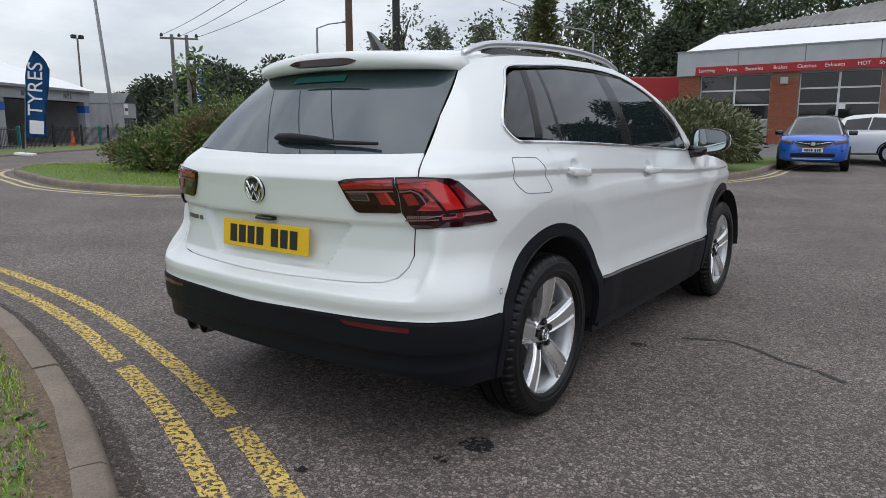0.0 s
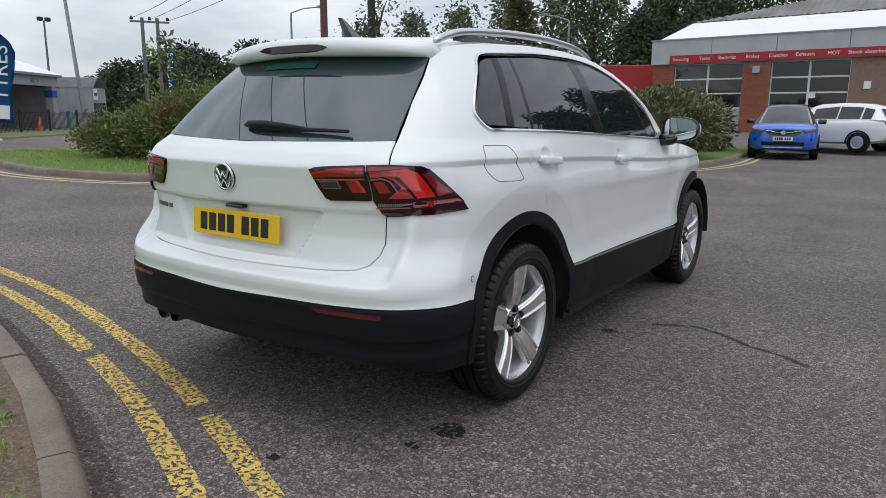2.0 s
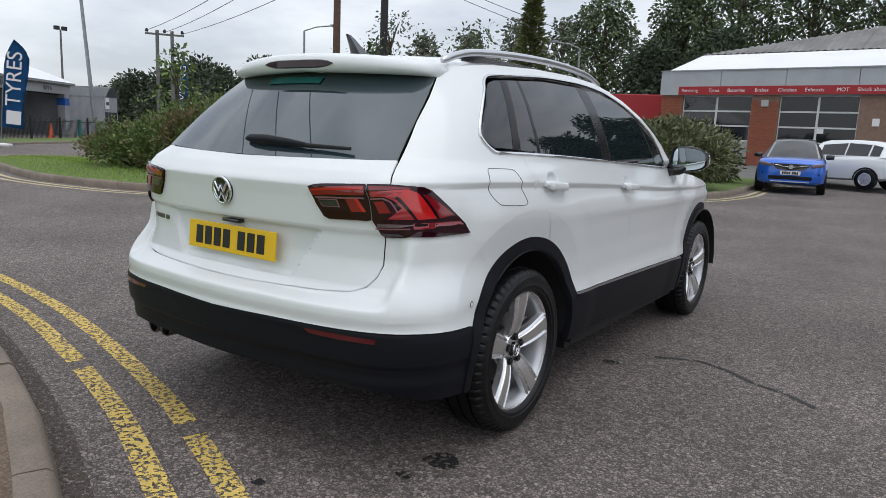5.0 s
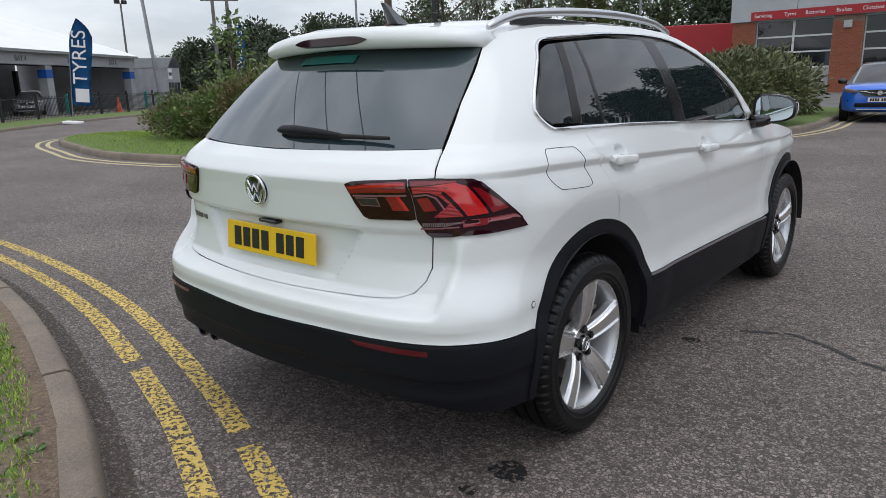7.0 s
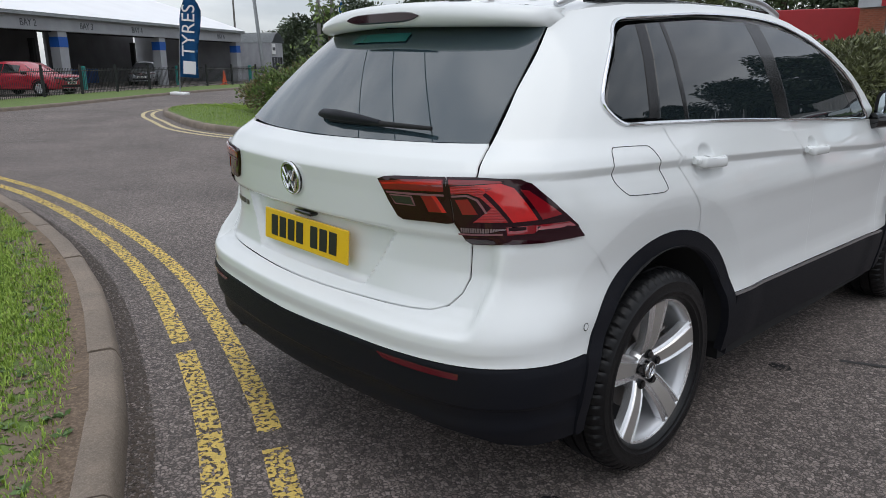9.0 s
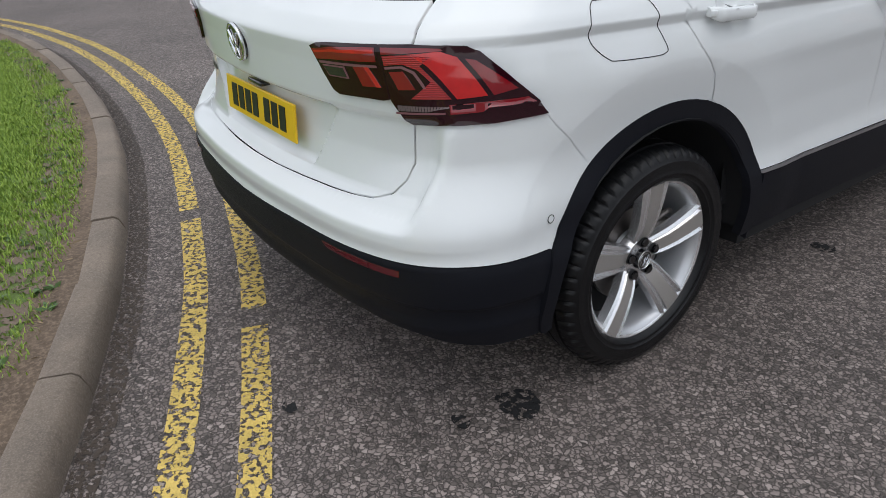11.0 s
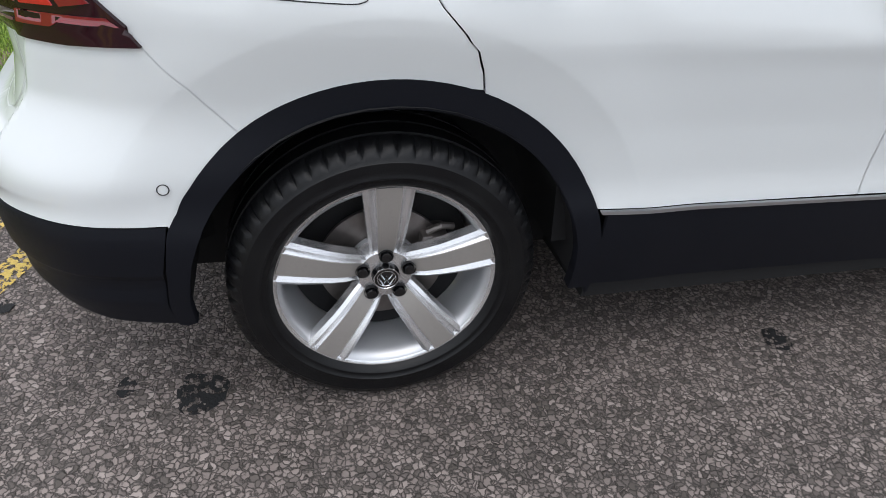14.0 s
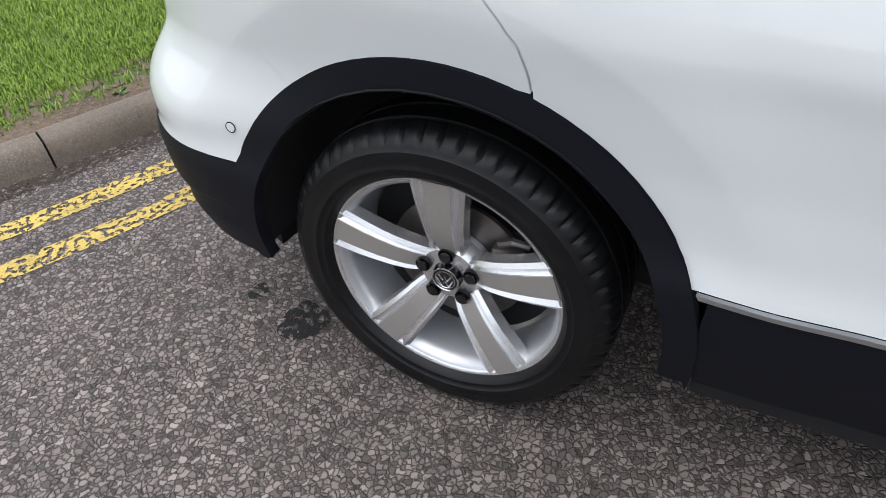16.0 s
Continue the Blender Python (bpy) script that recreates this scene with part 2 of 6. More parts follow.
def box(bm, lo, hi, bevel=0.0, m=None):
    """A block between two corners, its edges bevelled."""
    size = [b - a for a, b in zip(lo, hi)]
    mid = [(a + b) / 2 for a, b in zip(lo, hi)]
    mat = Matrix.Translation(mid) @ Matrix.Diagonal((*size, 1))
    made = bmesh.ops.create_cube(bm, size=1.0, matrix=(m @ mat) if m else mat)["verts"]
    if bevel:
        edges = list({e for v in made for e in v.link_edges})
        bmesh.ops.bevel(bm, geom=edges, offset=bevel, segments=2, affect="EDGES", profile=0.5)
    return bm


def tube(bm, pts, radius, sides=8, cap=True):
    """A round bar through points; radius is one number or one for each point."""
    pts = [Vector(p) for p in pts]
    radii = radius if isinstance(radius, (list, tuple)) else [radius] * len(pts)
    rings = []
    side = None
    for i, p in enumerate(pts):
        d = (pts[min(i + 1, len(pts) - 1)] - pts[max(i - 1, 0)]).normalized()
        if side is None:
            side = d.orthogonal().normalized()
        side = (side - d * side.dot(d)).normalized()
        up = d.cross(side)
        rings.append([bm.verts.new(p + (side * math.cos(a) + up * math.sin(a)) * radii[i]) for a in (2 * math.pi * k / sides for k in range(sides))])
    for a, b in zip(rings, rings[1:]):
        for k in range(sides):
            bm.faces.new((a[k], a[(k + 1) % sides], b[(k + 1) % sides], b[k]))
    if cap:
        bm.faces.new(list(reversed(rings[0])))
        bm.faces.new(rings[-1])
    return bm


def lathe(bm, profile, axis="x", steps=64, wave=None):
    """Turns (along, radius) points about an axis."""
    rings = []
    for k in range(steps):
        a = 2 * math.pi * k / steps
        ring = []
        for i, (l, r) in enumerate(profile):
            r += wave(k, i) if wave else 0.0
            c, s = r * math.cos(a), r * math.sin(a)
            ring.append(bm.verts.new((l, c, s) if axis == "x" else (c, l, s) if axis == "y" else (c, s, l)))
        rings.append(ring)
    for k in range(steps):
        a, b = rings[k], rings[(k + 1) % steps]
        for i in range(len(profile) - 1):
            bm.faces.new((a[i], a[i + 1], b[i + 1], b[i]))
    bmesh.ops.recalc_face_normals(bm, faces=bm.faces)
    return bm


def sheet(bm, rows):
    """Faces between rows of points."""
    grid = [[bm.verts.new(p) for p in row] for row in rows]
    for a, b in zip(grid, grid[1:]):
        for i in range(len(a) - 1):
            bm.faces.new((a[i], a[i + 1], b[i + 1], b[i]))
    return grid


def smooth_line(pts, per=8):
    """Points along a soft curve through the given ones."""
    pts = [Vector(p) for p in pts]
    out = []
    for i in range(len(pts) - 1):
        p0, p1, p2, p3 = pts[max(i - 1, 0)], pts[i], pts[i + 1], pts[min(i + 2, len(pts) - 1)]
        for k in range(per):
            f = k / per
            out.append(0.5 * (2 * p1 + (p2 - p0) * f + (2 * p0 - 5 * p1 + 4 * p2 - p3) * f * f + (3 * p1 - p0 - 3 * p2 + p3) * f ** 3))
    return out + [pts[-1]]


def offset_line(pts, d):
    """A plan line moved d metres to its left."""
    out = []
    for i, p in enumerate(pts):
        t = pts[min(i + 1, len(pts) - 1)] - pts[max(i - 1, 0)]
        t = Vector((t.x, t.y, 0)).normalized()
        out.append(p + Vector((-t.y, t.x, 0)) * d)
    return out

# ---- body surface of the white car: plan outlines stacked over the height ----
def table(points, v):
    """Straight-line lookup in rising (key, value) pairs."""
    if v <= points[0][0]:
        return points[0][1]
    for (a, p), (b, q) in zip(points, points[1:]):
        if v <= b:
            return p + (q - p) * (v - a) / (b - a)
    return points[-1][1]


def soft_table(points, v, w=0.007):
    return (table(points, v - w) + 2 * table(points, v) + table(points, v + w)) / 4


REAR = [(0.18, -0.69), (0.26, -0.80), (0.36, -0.855), (0.46, -0.878), (0.535, -0.882), (0.555, -0.886), (0.578, -0.880), (0.61, -0.886),
        (0.640, -0.884), (0.652, -0.862), (0.668, -0.828), (0.70, -0.803), (0.80, -0.791), (0.885, -0.791), (0.90, -0.808), (1.0, -0.818), (1.048, -0.827),
        (1.06, -0.820), (1.10, -0.786), (1.135, -0.736), (1.15, -0.712), (1.30, -0.568), (1.47, -0.388), (1.53, -0.32), (1.60, -0.26)]
WIDE = [(0.18, 0.84), (0.26, 0.875), (0.40, 0.90), (0.505, 0.910), (0.535, 0.910), (0.56, 0.903), (0.60, 0.898), (0.72, 0.897), (0.85, 0.906), (0.905, 0.913),
        (0.95, 0.908), (0.995, 0.896), (1.022, 0.886), (1.045, 0.8955), (1.06, 0.889), (1.12, 0.864), (1.16, 0.848), (1.23, 0.823), (1.30, 0.791), (1.38, 0.748), (1.45, 0.70), (1.52, 0.645), (1.57, 0.61), (1.62, 0.55)]
CREASE = [(-0.3, 1.073), (0.05, 1.064), (0.8, 1.034), (1.8, 0.978), (2.6, 0.955)]
# knots along the plan from the middle of the tail to the middle of the nose: part of the half width, metres ahead of the tail
PLAN_HIGH = [(0, 0), (.2, .006), (.4, .022), (.55, .046), (.66, .072), (.755, .113), (.83, .172), (.892, .258), (.94, .36), (.965, .48), (.98, .62),
             (.99, .85), (1, 1.25), (1, 1.9), (1, 2.6), (.99, 3.1), (.965, 3.5), (.92, 3.8), (.82, 4.05), (.62, 4.24), (.32, 4.34), (0, 4.37)]
PLAN_LOW = [(0, 0), (.2, .004), (.4, .017), (.58, .034), (.715, .060), (.828, .100), (.913, .160), (.970, .245), (.997, .355), (1.004, .48), (1.005, .62),
            (1.003, .85), (1, 1.25), (1, 1.9), (1, 2.6), (.995, 3.1), (.975, 3.5), (.935, 3.8), (.85, 4.05), (.65, 4.24), (.34, 4.34), (0, 4.37)]
TAIL, REACH, WHEELS, AXLE = -0.83, 2.4, (0.0, 2.677), 0.352


def spline(pts, u):
    u = min(max(u, 0.0), len(pts) - 1.0)
    i = min(int(u), len(pts) - 2)
    f = u - i
    p1, p2 = pts[i], pts[i + 1]
    p0 = pts[i - 1] if i else (-p2[0], p2[1])
    p3 = pts[i + 2] if i + 2 < len(pts) else (-p1[0], p1[1])
    return [0.5 * (2 * b + (c - a) * f + (2 * a - 5 * b + 4 * c - d) * f * f + (3 * b - a - 3 * c + d) * f ** 3) for a, b, c, d in zip(p0, p1, p2, p3)]


def ramp(a, b, v):
    f = min(max((v - a) / (b - a), 0.0), 1.0)
    return f * f * (3 - 2 * f)


# the rounded bumper corner beside the tailgate has no ledge
CORNER = [(0.18, -0.69), (0.26, -0.80), (0.36, -0.855), (0.46, -0.878), (0.535, -0.882), (0.61, -0.886), (0.66, -0.882), (0.72, -0.875), (0.80, -0.862), (0.86, -0.846), (0.90, -0.824), (1.0, -0.818), (1.048, -0.827),
          (1.06, -0.820), (1.10, -0.786), (1.135, -0.736), (1.15, -0.712), (1.30, -0.568), (1.47, -0.388), (1.53, -0.32), (1.60, -0.26)]


def wide_at(z):
    """The half width, crisp at the shoulder crease and soft elsewhere."""
    return soft_table(WIDE, z, min(0.016, max(0.003, (abs(z - 1.034) - 0.012) * 0.5)))


def skin(u, z, out=0.0):
    """The point of the body at plan place u (its sign is the side) and height z, out metres off the surface sideways."""
    a, k = abs(u), ramp(0.62, 0.80, z)
    hi, lo = spline(PLAN_HIGH, a), spline(PLAN_LOW, a)
    s, d = lo[0] + (hi[0] - lo[0]) * k, lo[1] + (hi[1] - lo[1]) * k
    r = soft_table(REAR, z, 0.004 if z > 0.6 else 0.007)
    if s > 0.78 and 0.6 < z < 0.92:
        r += (soft_table(CORNER, z) - r) * ramp(0.795, 0.865, s)
    y = r + d * (TAIL + REACH - r) / REACH if d < REACH else TAIL + d
    low = ramp(0.84, 0.96, z) * (1 - ramp(1.09, 1.15, z))
    x = s * wide_at(z + low * (1.045 - table(CREASE, y)))
    if s > 0.9:
        for w in WHEELS:
            far = math.hypot(y - w, z - AXLE)
            x += 0.008 * (1 - ramp(0.60, 0.76, far)) - 0.10 * max(0.0, min(0.11, 0.604 - far)) * ramp(0.15, 0.6, (z - AXLE) / max(far, 0.1))
    return (math.copysign(x, u) if u else 0.0, y, z)


def at_side(y, z):
    """The plan place on the right side that lies y metres ahead of the rear axle at height z."""
    a, b = 3.0, 19.0
    for _ in range(34):
        m = (a + b) / 2
        a, b = (m, b) if skin(m, z)[1] < y else (a, m)
    return a


def at_tail(x, z):
    a, b = 0.0, 10.5
    for _ in range(34):
        m = (a + b) / 2
        a, b = (m, b) if skin(m, z)[0] < abs(x) else (a, m)
    return math.copysign(a, x)

# ---- ground, kerbs, road paint ----
def slab(name, pts, z, mat, label, category, kind="structure", skirt=0.3):
    """A flat plan area with a skirt down into the ground."""
    bm = bmesh.new()
    top = [bm.verts.new((p[0], p[1], z if len(p) < 3 else p[2])) for p in pts]
    low = [bm.verts.new((v.co.x, v.co.y, v.co.z - skirt)) for v in top]
    f = bm.faces.new(top)
    for k in range(len(top)):
        bm.faces.new((top[k], low[k], low[(k + 1) % len(top)], top[(k + 1) % len(top)]))
    bmesh.ops.triangulate(bm, faces=[f])
    bmesh.ops.recalc_face_normals(bm, faces=bm.faces)
    ob = part(name, bm, mat)
    return tagged(ob, label, category, kind=kind)


bm = bmesh.new()
sheet(bm, [[(x, y, 0) for x in (-700, -120, -40, -12, 0, 12, 40, 120, 700)] for y in (-700, -120, -40, -12, 0, 12, 40, 120, 700)])
ground = tagged(part("ground", bm, ASPHALT), "dark grey asphalt with pale stone chippings", "road", kind="structure")

NEAR_KERB = smooth_line([(9.0, -12.0, 0), (5.6, -7.4, 0), (3.6, -4.6, 0), (2.1, -2.86, 0), (1.3, -2.16, 0), (.70, -1.80, 0), (.20, -1.57, 0), (-.15, -1.43, 0), (-.55, -1.28, 0), (-.95, -1.16, 0), (-1.55, -1.0, 0), (-2.37, -.82, 0), (-3.35, -.69, 0), (-4.36, -.63, 0), (-5.6, -.62, 0), (-7.0, -.72, 0), (-9, -1.1, 0), (-12, -2.2, 0), (-16, -4.6, 0), (-21, -9, 0), (-30, -20, 0)], 8)
ISLAND = [(-2.15, 24.5, 0), (-2.1, 20, 0), (-1.95, 16.5, 0), (-2.5, 13.6, 0), (-4.6, 10.0, 0), (-7, 6.7, 0), (-9.0, 4.9, 0), (-10.7, 4.35, 0), (-12.8, 4.25, 0), (-15, 4.7, 0), (-17.1, 5.2, 0), (-18.7, 5.9, 0), (-19.5, 6.7, 0), (-19.6, 7.6, 0), (-18.8, 9.5, 0), (-16, 13, 0), (-12, 18.5, 0), (-8.5, 25, 0), (-6, 29, 0), (-3.6, 28, 0), (-2.15, 24.5, 0)]
ISLAND = smooth_line(ISLAND, 6)
FAR_EDGE = smooth_line([(-12, -14, 0), (-16.5, -5.5, 0), (-19.4, -1.2, 0), (-21.7, 2.2, 0), (-23.3, 4.1, 0), (-26.2, 6.9, 0), (-29.6, 10.3, 0), (-33, 14.5, 0), (-38, 22, 0), (-44, 34, 0), (-50, 50, 0)], 6)


def along(line, step):
    """Points every step metres of a line."""
    out, left = [line[0]], step
    for a, b in zip(line, line[1:]):
        d = (b - a).length
        while d > 1e-6 and left <= d:
            a = a + (b - a) * (left / d)
            out.append(a)
            d = (b - a).length
            left = step
        left -= d
    return out


def kerb_stone(a, b, back_a, back_b, high, parent):
    bm = bmesh.new()
    g = (b - a).normalized() * 0.004
    ring = []
    for p, q, s in ((a + g, back_a + g, 1), (b - g, back_b - g, 1)):
        o = (p - q).normalized()
        ring.append([bm.verts.new(v) for v in (q + Vector((0, 0, -.1)), q + Vector((0, 0, high - .004)), q + o * .012 + Vector((0, 0, high)), p - o * .030 + Vector((0, 0, high)), p - o * .010 + Vector((0, 0, high - .014)), p + o * .008 + Vector((0, 0, high - .06)), p + o * .014 + Vector((0, 0, -.1)))])
    n = len(ring[0])
    for k in range(n):
        bm.faces.new((ring[0][k], ring[0][(k + 1) % n], ring[1][(k + 1) % n], ring[1][k]))
    bm.faces.new(ring[0])
    bm.faces.new(ring[1])
    bmesh.ops.recalc_face_normals(bm, faces=bm.faces)
    return part("kerb_stone", bm, KERB, parent, smooth=40)


def kerb(label, line, step, high, flip=1):
    k = tagged(new("kerb"), label, "kerb", kind="structure")
    pts = along(line, step)
    back = offset_line(pts, 0.125 * flip)
    for i in range(len(pts) - 1):
        mid = (pts[i] + pts[i + 1]) / 2
        kerb_stone(pts[i], pts[i + 1], back[i], back[i + 1], high + 0.004 * math.sin(i * 2.3), k)
    return k


def strip_mesh(name, line, a, b, z, mat, parent, label):
    bm = bmesh.new()
    sheet(bm, [[p + Vector((0, 0, z)) for p in offset_line(line, a)], [p + Vector((0, 0, z)) for p in offset_line(line, b)]])
    bmesh.ops.recalc_face_normals(bm, faces=bm.faces)
    for f in bm.faces:
        if f.normal.z < 0:
            f.normal_flip()
    return part(name, bm, mat, parent, label)


# the kerb beside the car runs away to the left of travel; the verge lies on its left hand
kerb("low concrete kerb of single stones, soil-stained", along(NEAR_KERB, 0.1), 0.61, 0.10, 1)
verge = [tuple(p)[:2] for p in offset_line(NEAR_KERB, 0.12)] + [(-40, -60), (20, -60)]
slab("verge", verge, 0.088, TURF, "patchy mown grass verge behind the kerb", "grass")
strip_mesh("soil_edge", NEAR_KERB, 0.12, 0.25, 0.094, SOIL, None, "")
SOIL_PATCH = worn_material("soil_patches", (0.17, 0.125, 0.088), 0.50, 11.0)
tagged(strip_mesh("soil_patch", NEAR_KERB, 0.23, 0.50, 0.0915, SOIL_PATCH, None, ""), "ragged patches of bare soil in the grass edge", "soil", kind="stuff")
tagged(bpy.data.objects["soil_edge"], "bare brown soil between kerb and grass", "soil", kind="structure")
lines = tagged(new("yellow_lines"), "worn double yellow lines along the kerb", "road marking", kind="structure")
fine = along(NEAR_KERB, 0.06)
def stretch(a, b):
    return [p for p in fine if a <= p.x <= b]
for d, bits in ((-.29, ((-30, -1.335), (-1.265, 9))), (-.505, ((-30, -.33), (-.29, 9)))):
    for a, b in bits:
        strip_mesh("painted_line", stretch(a, b), d - .046, d + .046, 0.003, YELLOW_LINE, lines, "worn yellow paint")
strip_mesh("gutter_dirt", fine, -.015, -.10, 0.0025, worn_material("gutter_dirt", (0.06, 0.043, 0.031), 0.49, 55.0), None, "")
tagged(bpy.data.objects["gutter_dirt"], "brown dirt and leaf crumbs along the kerb foot", "dirt", kind="stuff")

kerb("low concrete kerb round the planted island", along(ISLAND, 0.1), 0.92, 0.13, -1)
slab("island", [tuple(p)[:2] for p in offset_line(ISLAND, -0.12)][:-1], 0.12, TURF, "mown grass island", "grass")
lines = tagged(new("island_lines"), "pale worn double yellow lines round the island", "road marking", kind="structure")
for d in (.28, .52):
    strip_mesh("painted_line", along(ISLAND, .15), d - .05, d + .05, 0.003, PALE_LINE, lines, "worn pale paint")
kerb("grey concrete kerb along the far verge", along(FAR_EDGE, 0.2), 1.2, 0.11, 1)
far = [tuple(p)[:2] for p in offset_line(FAR_EDGE, 0.12)]
far_back = [tuple(p)[:2] for p in offset_line(FAR_EDGE, 3.6)]
slab("far_verge", far + list(reversed(far_back)), 0.10, TURF, "narrow grass verge by the fence", "grass")
slab("forecourt", [(-14, 25.5, .004), (30, 20.5, .004), (34, 31, .62), (-14, 34, .62), (-22, 36, .60)], 0, material("forecourt_concrete", (0.17, 0.165, 0.158), rough=0.9, vary=0.6, scale=1.2, fine=0.4, fine_scale=60.0, bump=0.4), "grey concrete forecourt rising to the garage", "pavement", skirt=0.02)

# oil spots and a filled crack on the asphalt
def spot(x, y, rx, ry, label="dark oil spot on the asphalt"):
    bm = bmesh.new()
    n = 30
    ring = [bm.verts.new((x + rx * (1 + .25 * noise.noise((x * 9, math.cos(a), math.sin(a) * 1.3))) * math.cos(a), y + ry * (1 + .25 * noise.noise((y * 9, math.cos(a) * 1.4, math.sin(a)))) * math.sin(a), 0.0035)) for a in (2 * math.pi * k / n for k in range(n))]
    bm.faces.new(ring)
    return tagged(part("oil_spot", bm, WET_OIL), label, "oil stain", "oil spots", kind="stuff")

for x, y, rx, ry in ((.815, -.45, .075, .062), (.768, -.632, .034, .024), (.86, 1.165, .05, .04), (.40, -1.0, .03, .02)):
    spot(x, y, rx, ry)
crack = smooth_line([(1.02, 1.44, 0), (1.15, 1.50, 0), (1.26, 1.54, 0), (1.43, 1.47, 0), (1.59, 1.35, 0), (1.74, 1.30, 0), (1.9, 1.18, 0)], 6)
tagged(strip_mesh("filled_crack", crack, -.014, .016, 0.0028, TAR_CRACK, None, ""), "dark filled crack in the asphalt", "road crack", kind="stuff")

# ---- panels of the white car, cut out of its body surface ----
from mathutils.geometry import delaunay_2d_cdt

ARC = [0.0]
for k in range(1, 841):
    p, q = spline(PLAN_HIGH, (k - 1) / 40), spline(PLAN_HIGH, k / 40)
    ARC.append(ARC[-1] + math.hypot((q[0] - p[0]) * 0.9, q[1] - p[1]))


def arc_of(u):
    a = min(abs(u) * 40, 839.999)
    i = int(a)
    return math.copysign(ARC[i] + (ARC[i + 1] - ARC[i]) * (a - i), u)


def u_of(s):
    return math.copysign(float(np.interp(abs(s), ARC, [k / 40 for k in range(841)])), s)


def S(y, z):
    return (arc_of(at_side(y, z)), z)


def R(x, z):
    return (arc_of(at_tail(x, z)), z)


def facing(s, z, out=0.0):
    """The skin's point and outward normal at arc place s and height z."""
    h = 0.003
    u = u_of(s)
    p = Vector(skin(u, z))
    a, b = Vector(skin(u_of(s + h), z)), Vector(skin(u_of(s - h), z))
    c, d = Vector(skin(u, z + h)), Vector(skin(u, z - h))
    n = (a - b).cross(c - d).normalized()
    return p + n * out, n


def dense(poly, step=0.02):
    out = []
    for (a, b), (c, d) in zip(poly, poly[1:] + poly[:1]):
        k = max(1, int(math.hypot(c - a, d - b) / step))
        out += [(a + (c - a) * i / k, b + (d - b) * i / k) for i in range(k)]
    return out


ARCH_RIB = [[S(WHEELS[0] + r * math.cos(radians(d)), AXLE + r * math.sin(radians(d))) for d in range(14, 165, 2)] for r in (.597, .606)]
CREASE_RIB = [[S(-.50 + .025 * k, table(CREASE, -.50 + .025 * k) + d) for k in range(110)] for d in (.016, .004, -.004, -.012, -.020, -.027, -.040)]
GATE_RIB = [[(0.012 * k, z) for k in range(-62, 63)] for z in (1.043, 1.050, 1.057, 1.065)]
LEDGE_RIB = [[(0.015 * k, z) for k in range(-62, 63)] for z in (.636, .643, .650, .658)]


def cup_rib(y, z):
    return [[S(y + .056 * f * math.cos(a), z + .042 * f * math.sin(a)) for a in (2 * math.pi * k / 20 for k in range(20))] for f in (.2, .45, .65, .8, .92, 1.02)]


CUPS = ((.200, 1.066), (1.107, 1.028))
PANEL_RIBS = {"rear_quarter_panel": ARCH_RIB + CREASE_RIB, "rear_door": cup_rib(*CUPS[0]) + ARCH_RIB + CREASE_RIB, "front_door": cup_rib(*CUPS[1]) + CREASE_RIB, "front_wing": CREASE_RIB, "rear_bumper": ARCH_RIB + LEDGE_RIB, "tailgate": GATE_RIB}


def panel_points(name, poly, out, step, rise, sink):
    """Triangles inside an outline on the skin, with each point's place and normal."""
    edge = dense(poly, min(step * 0.7, 0.02))
    n = len(edge)
    lo, hi = [min(v[k] for v in edge) for k in (0, 1)], [max(v[k] for v in edge) for k in (0, 1)]
    pts = list(edge)
    def within(q):
        """Which of the points lie inside the outline."""
        odd = np.zeros(len(q), bool)
        for (a, b), (c, d) in zip(edge, edge[1:] + edge[:1]):
            if b != d:
                odd ^= ((b > q[:, 1]) != (d > q[:, 1])) & (q[:, 0] < a + (c - a) * (q[:, 1] - b) / (d - b))
        return odd

    def clear(q, others, gap, stretch=1.0):
        far = np.ones(len(q), bool)
        for a, b in others:
            far &= (q[:, 0] - a) ** 2 + ((q[:, 1] - b) * stretch) ** 2 > gap
        return far
    rise = rise or step
    ribs, ties = [], []
    for line in PANEL_RIBS.get(name, []):
        line = np.array(line)
        ok = within(line) & clear(line, edge, 3e-5)
        if len(line) > 20 and "door" in name:
            ok &= clear(line, ribs[:120], 3e-5)
        for k in range(len(line)):
            if ok[k]:
                if k and ok[k - 1]:
                    ties.append((n + len(ribs) - 1, n + len(ribs)))
                ribs.append(tuple(line[k]))
    pts += ribs
    gx, gy = np.meshgrid(np.arange(lo[0] + step / 2, hi[0], step), np.arange(lo[1] + rise / 2, hi[1], rise))
    q = np.stack([gx.ravel(), gy.ravel()], 1)
    q = q[within(q)]
    q = q[clear(q, edge, (0.45 * step) ** 2, step / rise)]
    if len(ribs):
        q = q[clear(q, ribs, (0.30 * step) ** 2, step / rise)]
    pts += [tuple(v) for v in q]
    got, _, faces, _, _, _ = delaunay_2d_cdt([Vector(p) for p in pts], [(i, (i + 1) % n) for i in range(n)] + ties, [], 1, 1e-5)

    def lay(s, z):
        p, nn = facing(s, z, out)
        if sink and sink(p) > 0:
            h = 0.004
            q = [facing(s + a, z + b, out) for a, b in ((h, 0), (-h, 0), (0, h), (0, -h))]
            q = [v - m * sink(v) for v, m in q]
            nn = (q[0] - q[1]).cross(q[2] - q[3]).normalized()
            p = p - nn * sink(p)
        return p, nn
    return faces, [lay(*v) for v in got]


WORKED = {}


